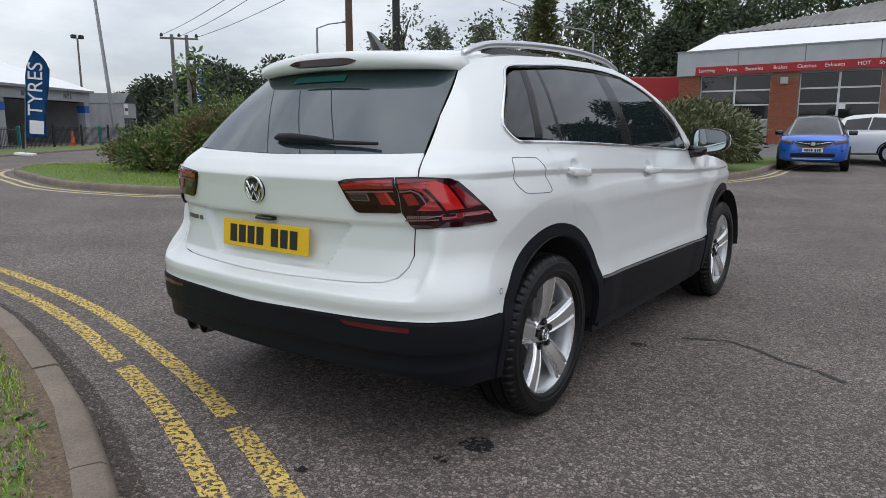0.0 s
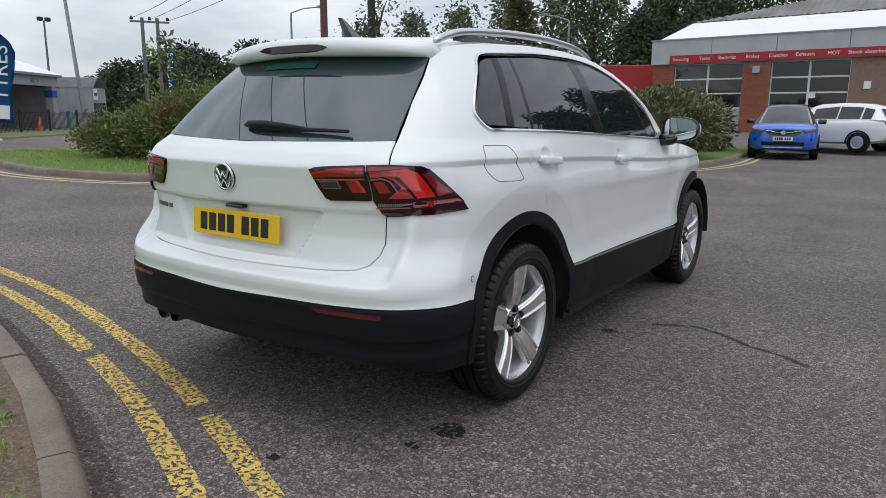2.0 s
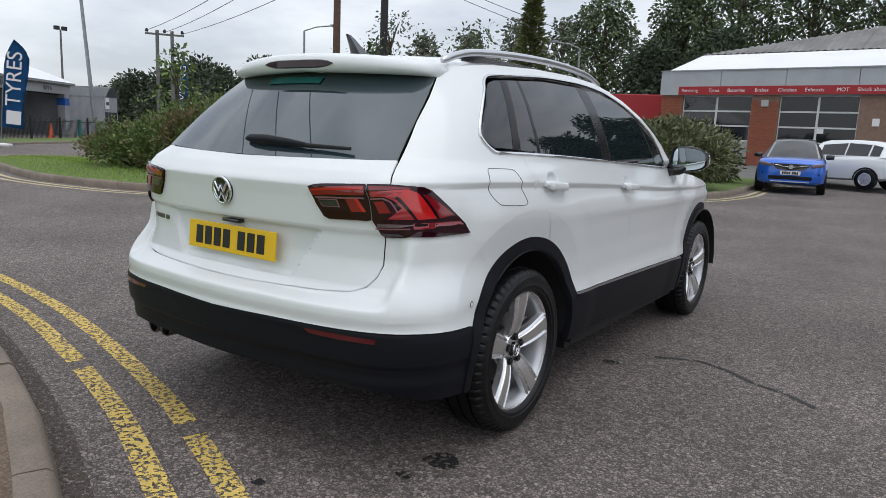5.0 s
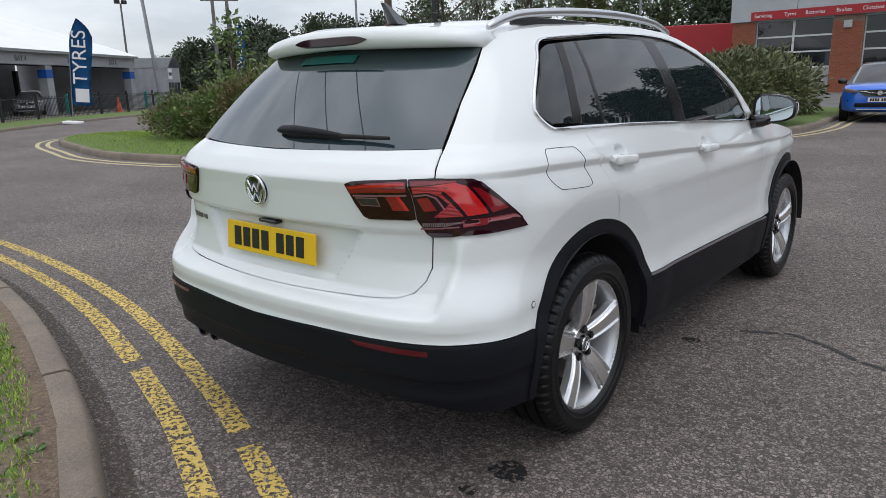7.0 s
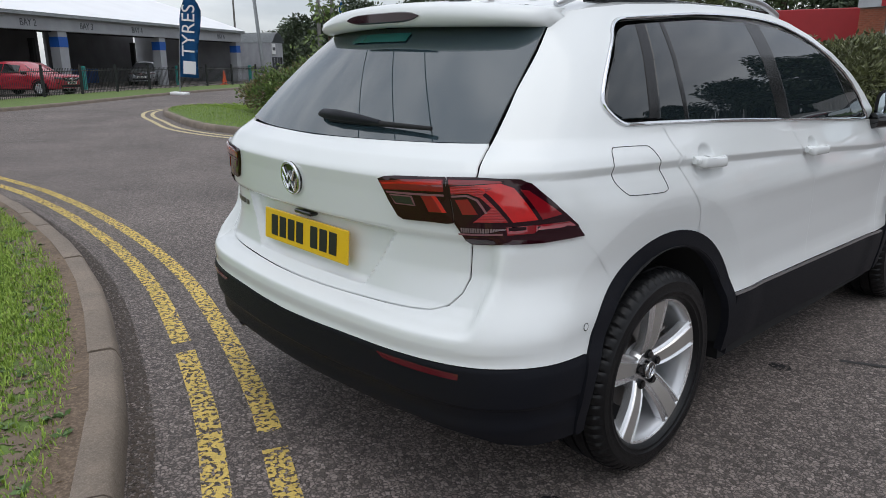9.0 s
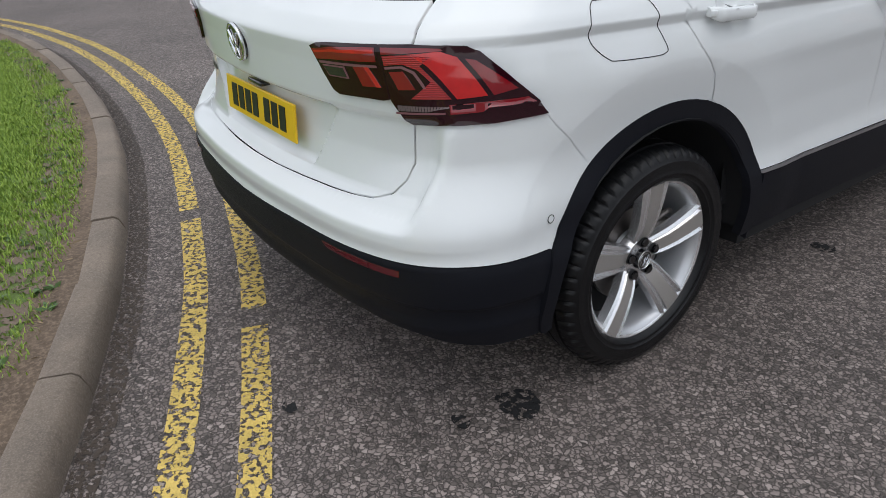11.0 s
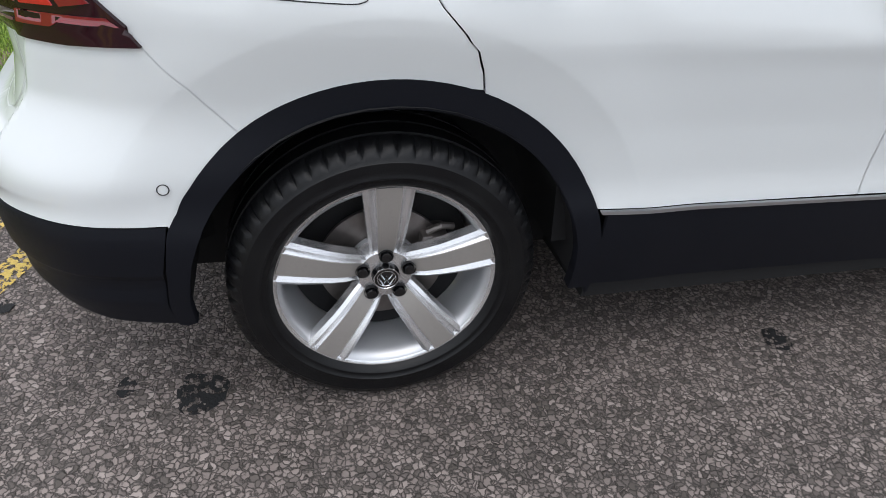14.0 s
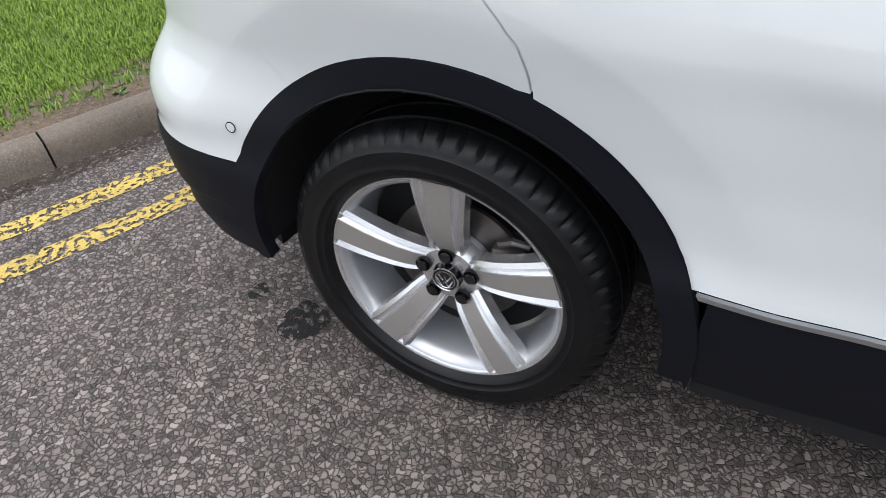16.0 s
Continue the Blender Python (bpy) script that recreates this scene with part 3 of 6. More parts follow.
def panel(name, poly, mat, parent, label="", out=0.0, thick=0.012, step=0.03, rise=None, sink=None, mirror=False):
    """One piece of the car's skin with its own turned-in edges; sink(p) presses parts of it inwards. The two sides share one working-out."""
    key = (name, tuple(poly), out)
    if key not in WORKED:
        WORKED[key] = panel_points(name, poly, out, step, rise, sink)
    faces, laid = WORKED[key]
    f = -1.0 if mirror else 1.0
    verts = [(p.x * f, p.y, p.z) for p, _ in laid]
    norms = [(m.x * f, m.y, m.z) for _, m in laid]
    tris = []
    for t in faces:
        t = list(t)
        a, b, c = (Vector(verts[i]) for i in t[:3])
        if (b - a).cross(c - a).dot(Vector(norms[t[0]])) < 0:
            t.reverse()
        tris.append(t)
    count = {}
    for t in tris:
        for a, b in zip(t, t[1:] + t[:1]):
            count[(a, b)] = 1
    rim = [(a, b) for a, b in count if (b, a) not in count]
    base = len(verts)
    deep, top = {}, {}
    for a, b in rim:
        for i in (a, b):
            if i not in deep:
                nn = Vector(norms[i])
                top[i] = len(verts)
                verts.append(verts[i])
                norms.append(tuple(nn))
                deep[i] = len(verts)
                verts.append(tuple(Vector(verts[i]) - nn * thick))
                norms.append(tuple(nn))
    quads = [[top[b], top[a], deep[a], deep[b]] for a, b in rim]
    me = bpy.data.meshes.new(name)
    me.from_pydata(verts, [], tris + quads)
    me.polygons.foreach_set("use_smooth", [True] * len(me.polygons))
    me.materials.append(mat)
    flat = [Vector(v) for v in norms]
    me.normals_split_custom_set_from_vertices(flat)
    ob = new(name, me)
    ob.parent = parent
    return tagged(ob, label)


def both(name, poly, mat, parent, label="", **kw):
    panel(name, poly, mat, parent, label, **kw)
    return panel(name, poly, mat, parent, label, mirror=True, **kw)


def arch(r, a0, a1, w=0, n=20):
    """Points on a wheel arch's circle, in the side's own plan."""
    c = WHEELS[w] + 0.01
    return [S(c + r * math.cos(radians(a0 + (a1 - a0) * k / n)), AXLE + r * math.sin(radians(a0 + (a1 - a0) * k / n))) for k in range(n + 1)]


car = thing("car", "white five-door family SUV with black lower cladding, parked on asphalt", "car")

# tailgate with its pressed-in number plate bay
def bay(p):
    x, z = abs(p.x), p.z
    wide = 0.325 + 0.13 * min(max((z - 0.70) / 0.19, 0), 1)
    inner = ramp(0, 0.020, wide - x) * ramp(0.698, 0.722, z) * (1 - ramp(0.878, 0.890, z))
    return 0.026 * inner

half = [(0.15, .670), (.30, .673), (.44, .677), (.53, .681), (.60, .687), (.645, .705), (.672, .74), (.682, .78), (.686, .889), (.700, 1.04), (.700, 1.066), (.692, 1.09), (.666, 1.144), (.52, 1.140), (.27, 1.135)]
ring = [R(0, .669)] + [R(*p) for p in half] + [R(0, 1.131)] + [R(-a, b) for a, b in reversed(half)]
panel("tailgate", ring, PAINT, car, "white painted tailgate", sink=bay, step=0.014, rise=0.009)
GLASS_BOW = [skin(at_tail(e, z), z)[1] - (-.7225 + (z - 1.1375) * (.97 + .13 * (z - 1.1375))) for e, z in ((.662, 1.146), (.6235, 1.306), (.566, 1.466))]


def rear_glass_point(f, k, out=0.0):
    """A point of the gently bowed rear glass: f from side to side (-1 to 1), k from the belt (0) to the roof (1)."""
    z = 1.1335 + (.0125 * abs(f) ** 2.4) + (.3405 - .0205 * abs(f) ** 2) * k
    e = table([(0, .662), (.40, .632), (.60, .614), (.77, .597), (.91, .578), (1, .566)], k)
    mid = -.7225 + (z - 1.1375) * (.97 + .13 * (z - 1.1375))
    a, b, c = GLASS_BOW
    side = a * (1 - k) * (1 - 2 * k) + b * 4 * k * (1 - k) + c * k * (2 * k - 1)
    return Vector(((e + .004) * f, mid + side * f * f - .003 - out, z + out))

bm = bmesh.new()
sheet(bm, [[rear_glass_point(-1 + i / 16, k / 14) for i in range(33)] for k in range(15)])
bmesh.ops.recalc_face_normals(bm, faces=bm.faces)
bmesh.ops.solidify(bm, geom=bm.faces, thickness=.006)
part("rear_window", bm, TINT_REAR, car, "dark tinted rear window reflecting the sky", smooth=40)

# side panels
BELT = [(1.80, 1.100), (1.50, 1.114), (.948, 1.139), (.40, 1.164), (-.01, 1.178)]
WIN_TOP = [(1.83, 1.118), (1.70, 1.268), (1.56, 1.375), (1.43, 1.447), (1.28, 1.496), (1.15, 1.520), (.90, 1.534), (.50, 1.528), (.137, 1.502), (.03, 1.494), (-.02, 1.480), (-.055, 1.455)]
WIN_BACK = [(-.081, 1.425), (-.185, 1.325), (-.236, 1.262), (-.243, 1.236), (-.225, 1.208), (-.19, 1.184), (-.14, 1.179)]
ROOF_EDGE = [(-.20, 1.505), (-.08, 1.525), (.10, 1.545), (.5, 1.567), (.9, 1.572), (1.17, 1.558), (1.33, 1.528), (1.48, 1.478), (1.62, 1.405), (1.76, 1.30), (1.92, 1.13)]
DOOR_BACK = [(-.004, 1.172), (.010, 1.155), (.053, 1.072), (.036, 1.045), (.086, .973), (.130, .925), (.157, .893), (.172, .85), (.178, .815)]
SEAM = [(-.282, .732), (-.360, .820), (-.432, .898)]
g = 0.0024
quarter = [R(.705, 1.067), R(.697, 1.091), R(.671, 1.147), R(.637, 1.28), R(.602, 1.40), R(.583, 1.443), R(.555, 1.497)]
quarter += [S(*p) for p in ROOF_EDGE] + [S(1.90, 1.10), S(1.84, 1.098)] + [S(*p) for p in WIN_TOP] + [S(*p) for p in WIN_BACK] + [S(-.03, 1.176)]
quarter += [S(y - g, z) for y, z in DOOR_BACK] + arch(.484, 72, 127)[1:-1] + [S(*p) for p in SEAM] + [S(-.54, .888), R(.692, .890)]
both("rear_quarter_panel", quarter, PAINT, car, "white painted rear quarter and roof frame", step=0.035, rise=0.010)
SPLIT = [(.885, 1.137), (.93, 1.115), (.985, 1.04), (1.02, .998), (1.075, .94), (1.118, .885), (1.15, .80), (1.163, .70), (1.158, .60), (1.152, .527)]
door = [S(y + g, z) for y, z in DOOR_BACK] + [S(.178 + g, .8)] + list(reversed(arch(.484, 24, 67)))[1:] + [S(.455, .535), S(.8, .53)] + [S(y - g, z) for y, z in reversed(SPLIT)] + [S(.4, 1.160)]
def scoop(yc, zc):
    return lambda p: 0.020 * (1 - ramp(0.25, 1.0, math.hypot((p.y - yc) / .056, (p.z - zc) / .042)))


both("rear_door", door, PAINT, car, "white painted rear door", step=0.045, rise=0.010, sink=scoop(*CUPS[0]))
door = [S(y + g, z) for y, z in SPLIT] + [S(1.6, .520), S(2.04, .512), S(2.06, .75), S(2.05, .95), S(1.99, 1.03), S(1.83, 1.094), S(1.5, 1.110)]
both("front_door", door, PAINT, car, "white painted front door", step=0.05, rise=0.010, sink=scoop(*CUPS[1]))
NOSE_EDGE = [(1.93, 1.092), (2.2, 1.062), (2.5, 1.035), (2.8, .99), (3.05, .93)]
wing = [S(2.045, .512), S(2.065, .75), S(2.055, .95), S(1.995, 1.034), S(1.845, 1.094)] + [S(*p) for p in NOSE_EDGE] + [S(3.05, .86), S(2.98, .78), S(3.06, .62)] + arch(.484, 38, 160, 1)
both("front_wing", wing, PAINT, car, "white painted front wing", step=0.05, rise=0.012)
nose = [S(2.985, .775), S(3.2, .79)] + [(arc_of(u), .79) for u in (18.6, 19.2, 19.8, 20.4, 21)]
nose = nose + [(arc_of(u), .50) for u in (21, 20.4, 19.8, 19.2, 18.6)] + [S(3.12, .52), S(3.065, .615)]
both("front_bumper", nose, PAINT, car, "white painted front bumper", step=0.04)
lamp = [S(3.055, .86), S(3.055, .915)] + [(arc_of(u), .90) for u in (18.4, 19, 19.5)] + [(arc_of(u), .80) for u in (19.5, 19, 18.4)] + [S(2.99, .785)]
both("headlight", lamp, LENS_CLEAR, car, "clear headlight lens", step=0.04)
grille = [(arc_of(u), .80) for u in (19.55, 20.2, 21)] + [(arc_of(u), .895) for u in (21, 20.2, 19.55)]
both("grille", grille, GLOSS_BLACK, car, "black front grille", step=0.04)
chin = [(arc_of(u), .495) for u in (18.6, 19.4, 20.2, 21)] + [(arc_of(u), .26) for u in (21, 20.2, 19.4, 18.6)] + [S(3.14, .30), S(3.12, .515)]
both("front_lower_cladding", chin, CLAD, car, "black plastic lower front bumper", step=0.05)

# rear bumper: white above, black below
top = [(.0, .666), (.15, .667), (.30, .670), (.44, .674), (.53, .678), (.602, .684), (.649, .702), (.676, .739), (.686, .78), (.690, .886)]
low = [S(-.437, .557)] + [R(.84, .566), R(.73, .568), R(.60, .568), R(.30, .565), R(0, .558)]
right = [R(*p) for p in top] + [S(-.55, .885), S(-.436, .896)] + [S(y - g, z) for y, z in reversed(SEAM)] + arch(.484, 128, 156)[1:]
ring = right + low + [(-a, b) for a, b in reversed(low[:-1])] + [(-a, b) for a, b in reversed(right[1:])]
panel("rear_bumper", ring, PAINT, car, "white painted rear bumper", step=0.02, rise=0.009)
bottom = [S(-.455, .300), R(.86, .306), R(.80, .325), R(.74, .350), R(.60, .372), R(.30, .372), R(0, .368)]
up = [S(-.441, .553), R(.84, .562), R(.73, .564), R(.60, .564), R(.30, .561), R(0, .554)]
ring = list(reversed(bottom)) + up[:-1] + [up[-1]] + [(-a, b) for a, b in reversed(up[:-1])] + [(-a, b) for a, b in bottom[:-1]]
def groove(p):
    z0 = 0.452 - 0.03 * max(0, abs(p.x) - 0.55)
    return 0.007 * (ramp(z0 - 0.075, z0 - 0.035, p.z) * (1 - ramp(z0 - 0.012, z0, p.z)))
panel("rear_cladding", ring, CLAD, car, "black grained plastic lower bumper", out=0.003, step=0.035, rise=0.009, sink=groove)
for w in (0, 1):
    c = WHEELS[w] + 0.01
    ring = arch(.487, -9, 158 if w == 0 else 189, w, 40) + ([S(c - .464, .44), S(c - .462, .302)] if w == 0 else []) + [S(c - .445, .296), S(c - .424, .305)] + arch(.430, 186, -6, w, 40) + [S(c + .436, .305), S(c + .474, .305)]
    both("wheel_arch_trim", ring, CLAD, car, "black plastic wheel arch trim", out=0.009, thick=0.03, step=0.024)
sill = [S(.490, .520), S(1.3, .508), S(2.19, .495), S(2.19, .27), S(1.3, .30), S(.50, .31)]
both("sill_cladding", sill, CLAD, car, "black plastic sill", out=0.004, step=0.05)
strip = [S(.47, .531), S(1.3, .519), S(2.14, .506), S(2.15, .498), S(1.3, .511), S(.475, .523)]
both("sill_strip", strip, SATIN, car, "thin bright strip along the sill", out=0.008, thick=0.01, step=0.05)

# side windows, pillars and their bright surround
top, back = WIN_TOP, WIN_BACK
def cut(y0, z0, y1, z1):
    return [S(y0, z0), S(y1, z1)]
quarter_glass = [S(-.055, 1.196), S(.078, 1.478), S(.03, 1.474), S(-.01, 1.462), S(-.045, 1.435), S(-.07, 1.408), S(-.165, 1.318), S(-.216, 1.258), S(-.222, 1.238), S(-.207, 1.215), S(-.18, 1.200)]
both("quarter_window", quarter_glass, TINT, car, "dark privacy glass")
both("door_pillar", [S(-.05, 1.194), S(.0, 1.193), S(.135, 1.484), S(.083, 1.479)], PILLAR, car)
both("rear_vent_window", [S(.006, 1.192), S(.140, 1.178), S(.225, 1.490), S(.142, 1.484)], TINT, car, "dark privacy glass")
both("window_bar", [S(.144, 1.178), S(.163, 1.177), S(.25, 1.491), S(.229, 1.490)], PILLAR, car)
both("rear_door_window", [S(.167, 1.177), S(.5, 1.163), S(.812, 1.150), S(.83, 1.32), S(.868, 1.512), S(.5, 1.509), S(.254, 1.492)], TINT, car, "dark privacy glass")
both("centre_pillar", [S(.817, 1.150), S(.925, 1.145), S(.945, 1.32), S(.985, 1.508), S(.873, 1.512), S(.835, 1.32)], PILLAR, car)
both("front_door_window", [S(.93, 1.144), S(1.3, 1.128), S(1.62, 1.114), S(1.58, 1.22), S(1.535, 1.37), S(1.42, 1.432), S(1.27, 1.478), S(1.15, 1.499), S(.99, 1.508), S(.95, 1.32)], TINT, car, "dark glass")
both("mirror_base_pillar", [S(1.627, 1.114), S(1.79, 1.108), S(1.68, 1.262), S(1.545, 1.365), S(1.59, 1.22)], GLOSS_BLACK, car)
for side in (1, -1):
    line = [S(*p) for p in [(1.82, 1.105)] + top + back + list(reversed(BELT))]
    pts = []
    for s, z in line:
        p, n = facing(s, z, 0.0015)
        pts.append((p.x * side, p.y, p.z))
    line = [Vector(p) for p in pts]
    bm = bmesh.new()
    tube(bm, smooth_line(line, 3) + [line[0]], 0.0070, 6, cap=False)
    part("window_trim", bm, CHROME, car, "bright chrome window surround", smooth=60)

# roof, windscreen and bonnet between the edges of the two sides
def cross_row(y, z, crown, forward, n=22, out=0.0):
    e = skin(at_side(y, z), z)
    row = []
    for k in range(n + 1):
        f = -1 + 2 * k / n
        g2 = 1 - abs(f) ** 2.4
        row.append((e[0] * f, y + forward * g2, z + crown * g2 + out))
    return row

rows = [cross_row(y, z, c, fw) for (y, z), c, fw in zip(ROOF_EDGE[:8], (.048, .05, .052, .054, .056, .058, .062, .07), (-.10, -.06, 0, 0, 0, .02, .06, .10))]
bm = bmesh.new()
sheet(bm, rows)
bmesh.ops.recalc_face_normals(bm, faces=bm.faces)
part("roof", bm, PAINT, car, "white painted roof", smooth=180)
rows = [cross_row(y, z, c, fw) for (y, z), c, fw in zip(ROOF_EDGE[7:], (.068, .06, .045, .02), (.10, .17, .24, .30))]
bm = bmesh.new()
sheet(bm, rows)
bmesh.ops.recalc_face_normals(bm, faces=bm.faces)
part("windscreen", bm, TINT, car, "dark windscreen", smooth=180)
rows = [cross_row(y, z, c, fw) for (y, z), c, fw in zip(NOSE_EDGE, (.03, .05, .055, .045, .01), (.28, .25, .2, .25, .36))]
bm = bmesh.new()
sheet(bm, rows)
bmesh.ops.recalc_face_normals(bm, faces=bm.faces)
part("bonnet", bm, PAINT, car, "white painted bonnet", smooth=180)

# dark inner body, underside and wheel wells
def shell_row(z, d):
    u0 = [k * 0.5 for k in range(43)]
    row = []
    for u in u0:
        p = skin(u, z)
        row.append((max(p[0] - d, 0), p[1] + (d if u < 8 else -d if u > 16 else 0), z))
    return row + [(-a, b, c) for a, b, c in reversed(row[:-1])][:-1]

bm = bmesh.new()
rows = [shell_row(z, 0.075) for z in (0.40, 0.56, 0.66, 0.78, 0.9, 1.0)]
grid = sheet(bm, [r + [r[0]] for r in rows])
bmesh.ops.remove_doubles(bm, verts=bm.verts, dist=1e-5)
dead = [f for f in bm.faces if any(math.hypot(f.calc_center_median().y - w, f.calc_center_median().z - AXLE) < 0.52 for w in WHEELS) and abs(f.calc_center_median().x) > 0.7]
bmesh.ops.delete(bm, geom=dead, context="FACES")
part("inner_body", bm, DARK, car, "dark inner body shell", smooth=50)
bm = bmesh.new()
def cabin(z):
    return [(soft_table(WIDE, z) - 0.05) * f for f in (1, -1)]
ring = []
for z, y0, y1 in ((1.0, -.60, 2.1), (1.16, -.50, 1.65), (1.30, -.36, 1.45), (1.45, -.20, 1.2), (1.50, -.12, 1.1)):
    a, b = cabin(z)
    ring.append([bm.verts.new(v) for v in ((a * .7, y0, z), (a, y0 + .42, z), (a, y1 - .2, z), (a * .85, y1, z), (b * .85, y1, z), (b, y1 - .2, z), (b, y0 + .42, z), (b * .7, y0, z))])
for p, q in zip(ring, ring[1:]):
    for k in range(8):
        bm.faces.new((p[k], p[(k + 1) % 8], q[(k + 1) % 8], q[k]))
bm.faces.new(ring[-1])
part("cabin_lining", bm, DARK, car, "dark cabin behind the glass")
bm = bmesh.new()
pan = [(.60, -.76), (.74, -.68), (.80, -.47), (.60, -.45), (.60, .49), (.86, .50), (.86, 2.18), (.60, 2.20), (.60, 3.15), (.78, 3.17), (.70, 3.36)]
pan = pan + [(-x, y) for x, y in reversed(pan)]
top, low = [bm.verts.new((x, y, .60)) for x, y in pan], [bm.verts.new((x, y, .24 + .09 * ramp(-.4, -.76, y))) for x, y in pan]
for k in range(len(pan)):
    bm.faces.new((top[k], top[(k + 1) % len(pan)], low[(k + 1) % len(pan)], low[k]))
bmesh.ops.triangulate(bm, faces=[bm.faces.new(low), bm.faces.new(top)])
bmesh.ops.recalc_face_normals(bm, faces=bm.faces)
part("underbody", bm, DARK, car, "dark underbody")
for w in WHEELS:
    for side in (1, -1):
        bm = bmesh.new()
        rows = []
        for k in range(25):
            a = radians(-3 + 186 * k / 24)
            rows.append([(side * x, w + 0.01 + r * math.cos(a), AXLE + r * math.sin(a)) for x, r in ((0.60, .40), (0.62, .435), (0.905, .436))])
        sheet(bm, rows)
        part("wheel_arch_liner", bm, DARK, car, smooth=60)
        bm = bmesh.new()
        box(bm, (min(side * .56, side * .60), w - .42, .3), (max(side * .56, side * .60), w + .44, .80))
        part("inner_wing", bm, DARK, car)

# tail lamps
LAMP_IN = [R(.426, 1.043), R(.45, 1.049), R(.50, 1.053), R(.634, 1.060), R(.644, 1.02), R(.655, .94), R(.64, .937), R(.60, .938), R(.505, .934), R(.485, .942), R(.455, .985)]
LAMP_OUT = [R(.638, 1.060), R(.70, 1.063), S(-.625, 1.061), S(-.59, 1.058), S(-.568, 1.046), S(-.50, .977), S(-.438, .909), S(-.428, .896), S(-.55, .886), R(.688, .884), R(.659, .94), R(.648, 1.02)]
def lamp_piece(side_mirror):
    kw = dict(mirror=side_mirror)
    a = panel("tail_light", LAMP_IN, LENS_DARK, car, "dark red tail light on the tailgate", out=0.010, thick=0.02, step=0.02, **kw)
    b = panel("tail_light", LAMP_OUT, LENS_DARK, car, "dark red wraparound tail light", out=0.010, thick=0.02, step=0.02, **kw)
    o = dict(out=0.0125, thick=0.003, step=0.02, **kw)
    panel("upper_band", [R(.434, 1.038), R(.50, 1.046), R(.630, 1.053), R(.634, 1.026), R(.50, 1.020), R(.446, 1.015)], LENS_MID, a, "deep red band", **o)
    panel("bright_line", [R(.442, 1.035), R(.50, 1.0425), R(.629, 1.0495), R(.630, 1.044), R(.50, 1.037), R(.445, 1.030)], LENS_RED, a, "bright red line along the band", **dict(o, out=.0135))
    panel("lens_line", [R(.453, 1.011), R(.634, 1.018), R(.635, 1.013), R(.456, 1.006)], LENS_PINK, a, "pale line under the band", **o)
    panel("lens_surround", [R(.464, 1.003), R(.540, 1.006), R(.551, .978), R(.482, .977)], LENS_PINK, a, "pale rim of the reversing lens", **o)
    panel("reversing_lens", [R(.468, 1.000), R(.537, 1.003), R(.547, .981), R(.485, .980)], SMOKED, a, "smoked clear reversing lens", **dict(o, out=.0135))
    panel("fog_lens", [R(.570, 1.009), R(.600, 1.012), R(.628, .968), R(.592, .966)], LENS_MID, a, "deep red lens", **o)
    panel("lens_edge", [R(.601, 1.012), R(.611, 1.013), R(.640, .968), R(.629, .968)], LENS_RED, a, "bright red edge", **o)
    panel("upper_band", [R(.645, 1.054), R(.718, 1.057), S(-.64, 1.056), S(-.635, 1.050), R(.72, 1.047), R(.648, 1.043)], LENS_MID, b, "deep red band", **o)
    panel("ribbed_lens", [R(.650, 1.040), R(.70, 1.044), R(.735, 1.038), S(-.676, 1.02), S(-.628, .947), S(-.690, .947), R(.738, .985), R(.716, 1.012), R(.690, 1.024), R(.653, 1.020)], LENS_RIBBED, b, "finely ribbed red lens", **o)
    panel("lens_line", [R(.653, 1.016), R(.688, 1.020), R(.711, 1.008), R(.731, .972), R(.727, .970), R(.708, 1.004), R(.687, 1.015), R(.654, 1.011)], LENS_PINK, b, "pale line inside the lens", **o)
    panel("inner_lens", [R(.662, 1.005), R(.690, 1.008), R(.712, .968), R(.680, .966)], LENS_MID, b, "deep red lens", **o)
    panel("light_blade", [S(-.690, 1.044), S(-.640, 1.048), S(-.612, 1.036), S(-.560, .951), S(-.618, .947), S(-.664, 1.02)], LENS_RED, b, "bright red light blade", **o)
    panel("outer_lens", [S(-.598, 1.032), S(-.578, 1.028), S(-.497, .962), S(-.548, .951)], LENS_MID, b, "deep red lens", **o)
    panel("lens_line", [R(.668, .914), S(-.640, .917), S(-.640, .913), R(.669, .910)], LENS_PINK, b, "pale line under the clear ribs", **o)
    for k in range(18):
        f0 = .674 + .0052 * k
        panel("clear_rib", [R(f0, .930), R(f0 + .0036, .930), R(f0 + .0036, .918), R(f0, .918)], LENS_CLEAR, b, "clear rib", **o)
    panel("lower_band", [S(-.632, .934), S(-.475, .941), S(-.455, .922), S(-.632, .913)], LENS_MID, b, "deep red band", **o)
